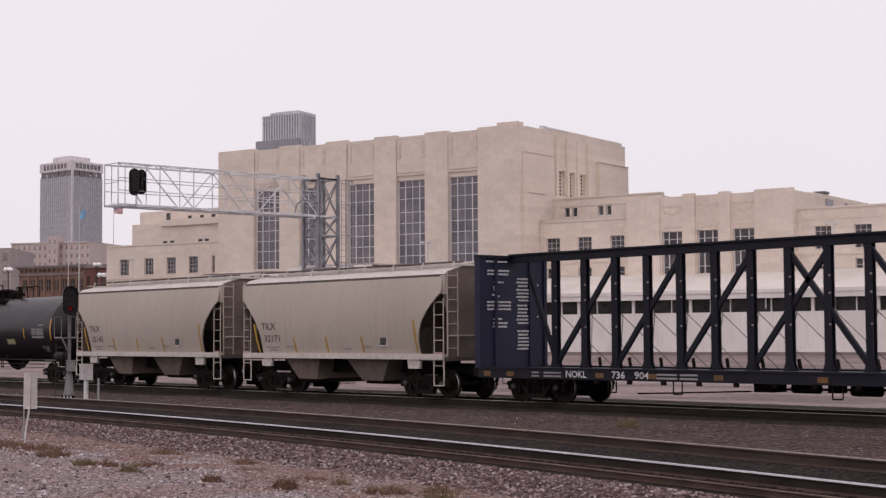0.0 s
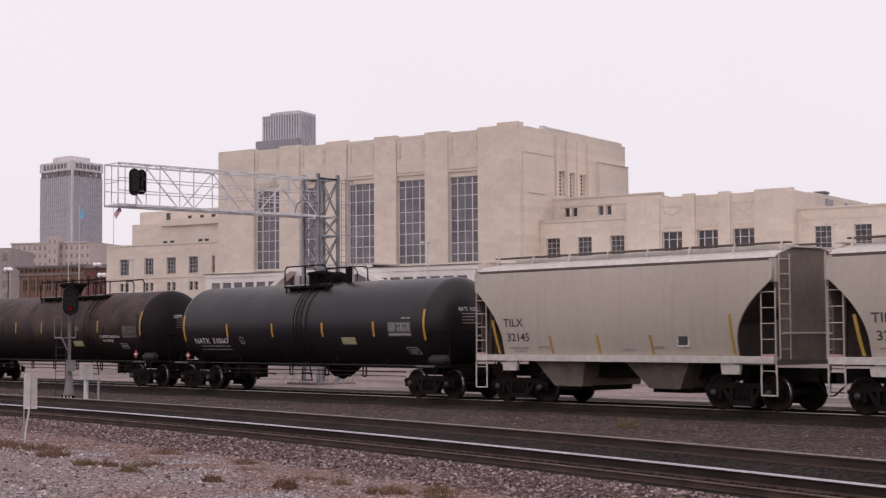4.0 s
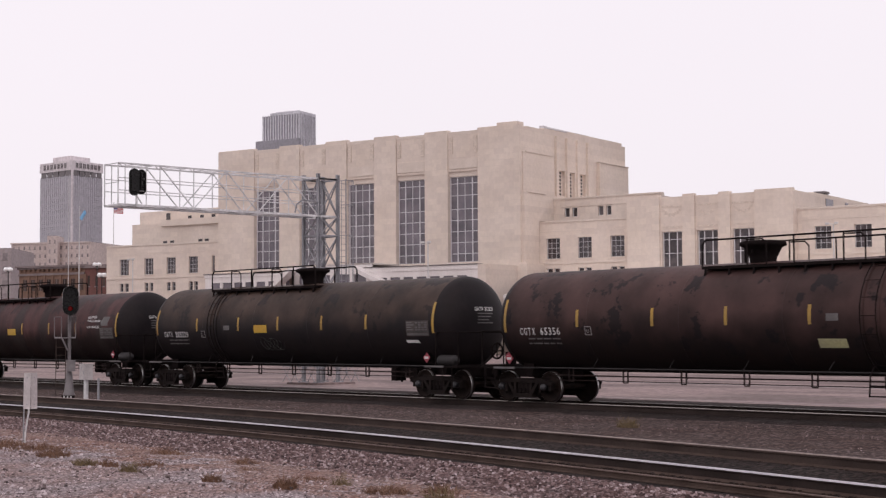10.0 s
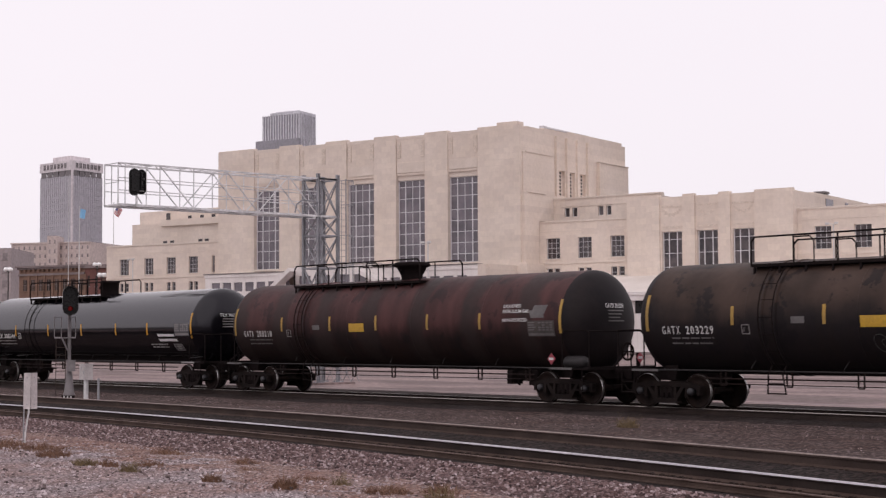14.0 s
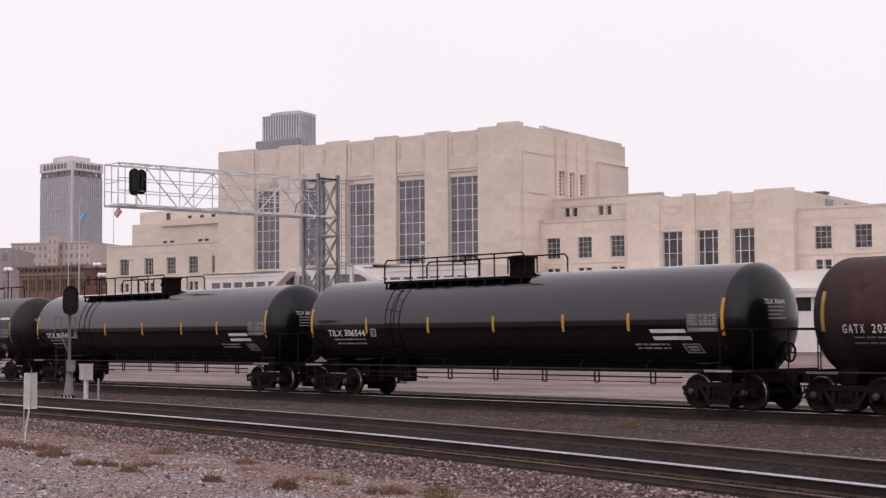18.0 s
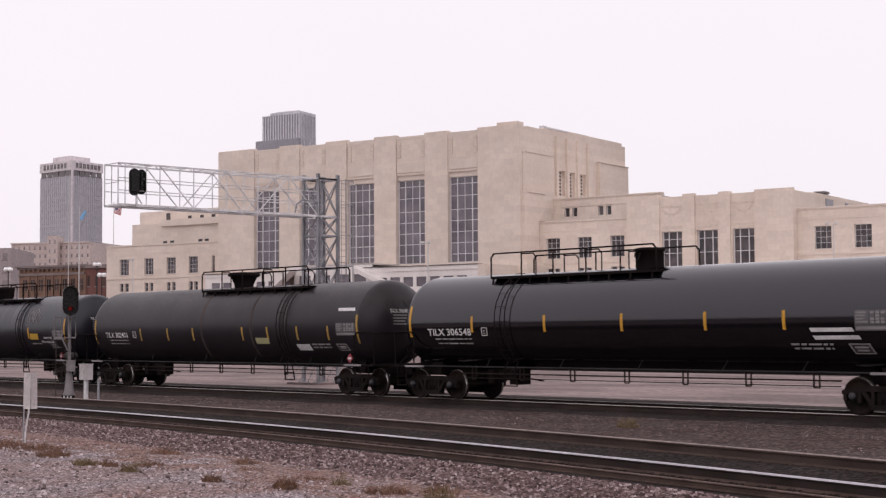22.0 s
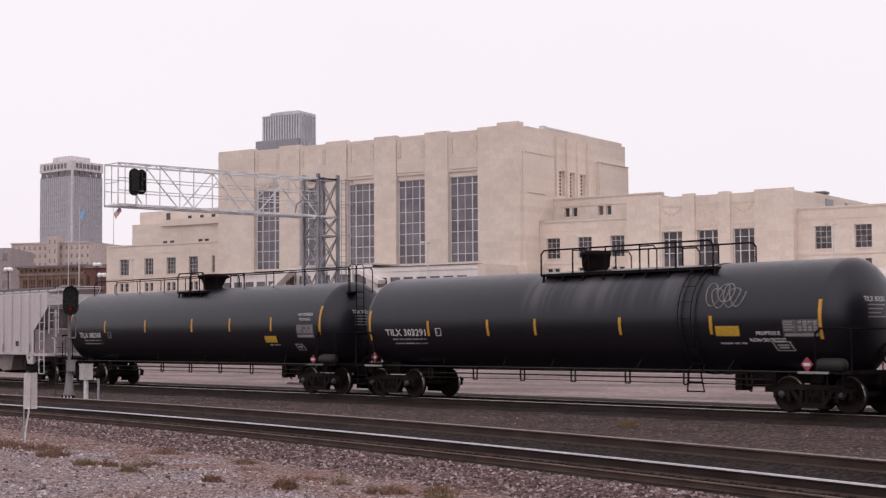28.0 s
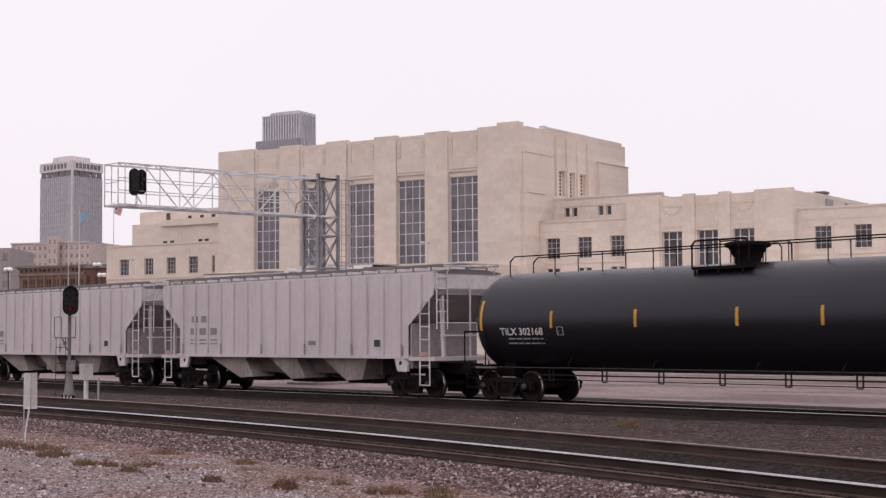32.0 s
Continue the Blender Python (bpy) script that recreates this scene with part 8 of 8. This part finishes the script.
street_lamp(-132.0, 114.4, -0.35, 12.6, "pale twin-headed yard lamp before the station")
street_lamp(-100.7, 148.0, -0.35, 14.4, "pale twin-headed yard lamp before the outer wing")
street_lamp(-194.0, 112.2, -0.35, 13.15, "pale twin-headed yard lamp before the far wing")

FLAGS = []


def flagpole(x, y, z1, w, h, stripes, label):
    z0 = -0.35
    t = thing("flagpole", pose(x, y, z0), label, "flagpole", "flagpoles")
    H = z1 - z0
    part("pole", Geo().tube((0, 0, 0), (0, 0, H), 0.11, 10, 0.05), "pole_white", t)
    part("finial", Geo().lathe([(0.01, H - 0.02), (0.12, H + 0.08), (0.01, H + 0.2)], "z", n=10), "pole_white", t)
    # cloth in rigid vertical pieces that swing
    n = 6
    prev = None
    for i in range(n):
        gw = w / n
        if stripes:
            gg = Geo().box(0, gw, -0.015, 0.015, 0, h)
            p = part("flag_panel", gg, "flag_white", t, "red and white striped flag piece", pose(0, 0, 0))
            for k in range(7):
                part("stripe", Geo().box(0, gw, -0.02, 0.02, h * k * 2 / 13, h * (k * 2 + 1) / 13), "flag_red", p)
            if i < 2:
                part("canton", Geo().box(0, gw, -0.024, 0.024, h * 0.46, h), "flag_navy", p)
        else:
            p = part("flag_panel", Geo().box(0, gw, -0.015, 0.015, 0, h), "flag_blue", t, "sky blue flag piece")
        FLAGS.append((p, i, gw, H - h - 0.25, 1 if stripes else 0))
    return t


flagpole(-207.9, 111.15, 21.6, 1.1, 1.35, False, "tall pale flagpole with a sky blue flag")
def bare_pole(x, y, z1):
    t = thing("flagpole", pose(x, y, -0.35), "tall thin pale pole with no flag", "flagpole", "flagpoles")
    part("pole", Geo().tube((0, 0, 0), (0, 0, z1 + 0.35), 0.06, 10, 0.03), "pole_white", t)
    part("finial", Geo().lathe([(0.01, z1 + 0.33), (0.1, z1 + 0.42), (0.01, z1 + 0.52)], "z", n=10), "pole_white", t)


bare_pole(-214.0, 112.6, 26.5)
flagpole(-226.2, 127.2, 24.27, 1.9, 1.4, True, "tall pale flagpole with a red and white striped flag")


def wave():
    """The flags hang and swing in a light wind, piece after piece."""
    for p, i, gw, z, kind in FLAGS:
        rows = []
        for q in range(65):
            t = q * 0.5
            x = y = 0.0
            drop = 0.0
            lift = 0.45 + 0.3 * math.sin(t * 0.55 + kind * 2.2) + 0.12 * math.sin(t * 1.3 + kind)
            base = 0.75 if kind else 0.85
            ang = 0.0
            for j in range(i + 1):
                ang = base + 0.55 * math.sin(t * 2.1 - j * 0.95 + kind) * (0.4 + 0.12 * j)
                if j < i:
                    x += gw * math.cos(ang) * lift
                    y += gw * math.sin(ang) * lift
                    drop += gw * 0.55 * (1 - lift)
            tilt = math.atan2(0.55 * (1 - lift), lift)
            rows.append((t, Matrix.Translation((x, y, z - drop)) @ Matrix.Rotation(ang, 4, "Z") @ Matrix.Rotation(tilt * 0.6, 4, "Y")))
        walk(p, rows)


# ---- far town ----
def box_tower(name, corner, left, right, z1, label, band, floors):
    """A tower from its near corner and two base edges, with its storeys as window bands."""
    t = thing(name, pose(corner[0], corner[1], -0.35), label, "tower")
    a, b = Vector((left[0] - corner[0], left[1] - corner[1], 0)), Vector((right[0] - corner[0], right[1] - corner[1], 0))

    def slab(gg, p0, p1, q0, q1, z0, za):
        """Block spanning fractions p of edge a and q of edge b."""
        pts = [a * p + b * q for p, q in ((p0, q0), (p1, q0), (p1, q1), (p0, q1))]
        return gg.add([(p.x, p.y, z0) for p in pts] + [(p.x, p.y, za) for p in pts], [(0, 1, 2, 3), (4, 5, 6, 7), (0, 1, 5, 4), (1, 2, 6, 5), (2, 3, 7, 6), (3, 0, 4, 7)])

    return t, slab


def insurance_tower():
    t, slab = box_tower("office_tower", (-1113.1, 588.5), (-1156.0, 582.5), (-1124.0, 621.5), 143, "tall grey office tower with a pale crown", 0, 30)
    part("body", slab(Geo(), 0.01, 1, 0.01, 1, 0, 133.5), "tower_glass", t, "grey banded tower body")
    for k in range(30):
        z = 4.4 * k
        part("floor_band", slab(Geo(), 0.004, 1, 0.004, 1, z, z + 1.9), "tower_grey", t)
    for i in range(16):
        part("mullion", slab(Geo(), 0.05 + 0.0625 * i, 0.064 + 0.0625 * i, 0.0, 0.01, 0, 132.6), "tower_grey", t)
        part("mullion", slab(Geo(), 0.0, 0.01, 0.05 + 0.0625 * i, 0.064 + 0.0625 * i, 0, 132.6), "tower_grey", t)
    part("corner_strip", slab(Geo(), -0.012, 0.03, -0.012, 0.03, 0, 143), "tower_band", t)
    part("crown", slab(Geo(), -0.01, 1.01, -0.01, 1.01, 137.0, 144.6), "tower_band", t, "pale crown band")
    for i in range(5):
        part("crown_opening", slab(Geo(), 0.05 + 0.19 * i, 0.21 + 0.19 * i, 0.0, 0.01, 132.6, 137.5), "tower_shade", t)
        part("crown_opening", slab(Geo(), 0.0, 0.01, 0.05 + 0.19 * i, 0.21 + 0.19 * i, 132.6, 137.5), "tower_shade", t)
    for i in range(7):
        for d in (0.0, 0.038):
            part("crown_lettering", slab(Geo(), 0.17 + 0.108 * i + d, 0.193 + 0.108 * i + d, -0.02, -0.012, 139.0, 143.0), "tower_shade", t, "dark bars of crown lettering")
            part("crown_lettering", slab(Geo(), -0.02, -0.012, 0.1 + 0.122 * i + d * 1.2, 0.127 + 0.122 * i + d * 1.2, 139.0, 143.0), "tower_shade", t, "dark bars of crown lettering")
    part("penthouse", slab(Geo(), 0.2, 0.75, 0.15, 0.8, 143.5, 149.5), "tower_band", t)


def finned_tower():
    t, slab = box_tower("office_tower", (-1055.0, 771.4), (-1093.0, 758.8), (-1066.3, 796.1), 193, "tall grey office tower with vertical fins", 0, 0)
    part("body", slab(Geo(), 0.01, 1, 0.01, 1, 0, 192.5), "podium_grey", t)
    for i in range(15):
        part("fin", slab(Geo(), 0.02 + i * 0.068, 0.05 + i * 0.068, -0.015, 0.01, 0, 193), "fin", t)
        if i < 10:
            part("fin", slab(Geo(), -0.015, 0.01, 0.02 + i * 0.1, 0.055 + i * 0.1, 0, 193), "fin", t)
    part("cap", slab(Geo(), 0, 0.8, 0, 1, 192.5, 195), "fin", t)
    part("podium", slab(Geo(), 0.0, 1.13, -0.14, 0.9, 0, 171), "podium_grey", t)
    part("penthouse", slab(Geo(), 0.1, 0.72, 0.15, 0.85, 194, 196.2), "fin", t)


def block(name, p0, p1, depth, z0, z1, wall, label, rows, cols, win=(0.55, 0.6), cornice=None, pane="haze_pane"):
    """A building from its near front edge p0 to p1, with a grid of windows."""
    t = thing(name, pose(p0[0], p0[1], -0.35), label, "building")
    d = Vector((p1[0] - p0[0], p1[1] - p0[1], 0))
    L = d.length
    d.normalize()
    n = Vector((-d.y, d.x, 0))
    m = Matrix(((d.x, n.x, 0, 0), (d.y, n.y, 0, 0), (0, 0, 1, 0), (0, 0, 0, 1)))
    H = z1 + 0.35
    part("wall", Geo().box(0, L, 0, depth, 0, H), wall, t, at=m)
    part("roof", Geo().box(0.3, L - 0.3, 0.3, depth - 0.3, H, H + 0.15), "roof_dark", t, at=m)
    if cornice:
        part("cornice", Geo().box(-0.3, L + 0.3, -0.35, 0.2, H - 0.5, H + 0.2), cornice, t, at=m)
    fh = (H - 1.0) / rows
    for r in range(rows):
        for c in range(cols):
            w = L / cols
            x, z = w * (c + 0.5), 0.6 + fh * (r + 0.5)
            wn_ = part("window", Geo().box(x - w * win[0] / 2, x + w * win[0] / 2, -0.05, 0.02, z - fh * win[1] / 2, z + fh * win[1] / 2), pane, t, at=m)
            part("sill", Geo().box(x - w * win[0] / 2 - 0.1, x + w * win[0] / 2 + 0.1, -0.14, -0.04, z - fh * win[1] / 2 - 0.2, z - fh * win[1] / 2), "concrete", wn_)
    return t


def warehouse():
    """Old tan warehouse: overhanging cornice, frieze, pilasters with a row of windows between them."""
    t = thing("brick_warehouse", pose(-284.9, 139.2, -0.35, 0, 0, math.degrees(math.atan2(5.87, 15.85))), "old tan brick warehouse with a deep cornice and brown windows", "building")
    L, D, H = 16.9, 30.0, 16.3
    part("wall", Geo().box(0, L, 0, D, 0, H), "brick_tan", t, "tan brick wall")
    part("cornice", Geo().box(-0.5, L + 0.3, -0.7, 0.3, H, H + 0.35).box(-0.3, L + 0.2, -0.35, 0.2, H - 0.35, H), "brick_dim", t, "dark overhanging cornice")
    part("belt_course", Geo().box(-0.1, L, -0.25, 0, H - 1.6, H - 1.3).box(-0.1, L, -0.15, 0, H - 1.3, H - 1.15), "brick_dim", t, "brown moulded belt course")
    part("roof", Geo().box(0.3, L - 0.3, 0.4, D - 0.3, H, H + 0.15), "roof_dark", t)
    for k in range(14):
        part("bracket", Geo().box(0.4 + k * 1.2, 0.75 + k * 1.2, -0.45, 0, H - 0.8, H - 0.35), "brick_tan", t)
    for i in range(8):
        x = L * (0.094 + 0.122 * i)
        for z in (H - 4.6, H - 9.0):
            w = part("window", Geo().box(x - 0.5, x + 0.5, -0.05, 0.02, z, z + 2.2), "brown_pane", t, "brown sash window")
            part("window_frame", Geo().box(x - 0.04, x + 0.04, -0.08, -0.05, z, z + 2.2).box(x - 0.5, x + 0.5, -0.08, -0.05, z + 1.05, z + 1.13), "brick_dim", w)
            part("sill", Geo().box(x - 0.6, x + 0.6, -0.2, -0.03, z - 0.18, z), "brick_tan", w)
            part("lintel", Geo().box(x - 0.65, x + 0.65, -0.12, -0.02, z + 2.2, z + 2.5), "brick_tan", w)
        part("pilaster", Geo().box(x + 0.75, x + 1.3, -0.22, 0, 0.3, H - 1.6), "brick_tan", t)


insurance_tower()
finned_tower()
warehouse()
block("brick_warehouse", (-269.0, 145.1), (-264.3, 147.5), 20, 0, 16.0, "brick_red", "dark red brick warehouse end", 3, 3, (0.3, 0.4), "brick_dim", "brown_pane")
block("apartment_block", (-653.7, 315.4), (-620.9, 337.5), 40, 0, 45.2, "brick_pale", "pale brick apartment block with rows of small windows", 12, 15, (0.3, 0.36), "brick_pale")
block("apartment_block", (-633.0, 322.6), (-630.0, 326.0), 12, 0, 47.9, "brick_pale", "pale brick stair tower", 11, 2, (0.3, 0.36))
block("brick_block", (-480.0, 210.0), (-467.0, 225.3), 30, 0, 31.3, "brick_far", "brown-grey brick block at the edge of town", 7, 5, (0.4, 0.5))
block("low_shed", (-300.0, 118.0), (-228.0, 131.0), 8, 0, 8.2, "brick_dim", "low dark shed behind the tracks", 1, 14, (0.5, 0.4))


def globe_lamp(x, y, z, label):
    t = thing("globe_lamp", pose(x, y, -0.35), label, "street lamp", "globe lamps")
    h = z + 0.35
    part("pole", Geo().tube((0, 0, 0), (0, 0, h), 0.12, 10, 0.08), "signal_black", t)
    part("arm", Geo().tube((-0.6, 0, h - 0.35), (0.6, 0, h - 0.35), 0.05).tube((0, -0.5, h - 0.35), (0, 0.5, h - 0.35), 0.05), "signal_black", t)
    for dx, dy in ((-0.55, 0), (0.55, 0), (0, -0.45), (0, 0.45)):
        part("globe", Geo().lathe([(0.02, h - 0.35)] + [(0.36 * math.sin(a), h - 0.0 - 0.36 * math.cos(a)) for a in steps(0.2, 3.0, 8)], "z", (dx, dy, 0), 14), "globe", t)


globe_lamp(-234.0, 112.4, 13.2, "four-globe street lamp beside the warehouse")
globe_lamp(-233.3, 128.1, 14.4, "four-globe street lamp beside the warehouse")
globe_lamp(-215.0, 118.9, 11.8, "four-globe street lamp beside the warehouse")


# ---- small things that lie on the ground come last ----
scatter_stones()
for i, (x, y, w, h, n, mk) in enumerate(TUFTS):
    tuft(x, y, -0.36, w * 1.2, h, int(n * 3.2), mk, 100 + i, "low tuft of dry russet grass in the gravel" if mk == "grass_dry" else "withered olive weed in the gravel")
tuft(-25.0, 28.0, -0.25, 0.32, 0.34, 520, "grass_olive", 150, "pale withered bush beside the track")
tuft(-34.6, 24.6, -0.24, 0.15, 0.12, 60, "grass_dry", 151, "small rusty weed beside the near track")
tuft(-24.2, 23.3, -0.16, 0.7, 0.12, 260, "grass_dry", 152, "low brown weeds along the ballast")


def motions():
    for car, s in TRAIN:
        walk(car, [(t, pose(s + ran(t), TRACK_Y, 0)) for t in range(0, 33, 2)])
    for w, x in WHEELSETS:
        rows = []
        for i in range(321):
            t = i / 10
            rows.append((t, pose(x, 0, WHEEL_R) @ Matrix.Rotation(ran(t) / WHEEL_R, 4, "Y")))
        walk(w, rows)
    wave()


motions()
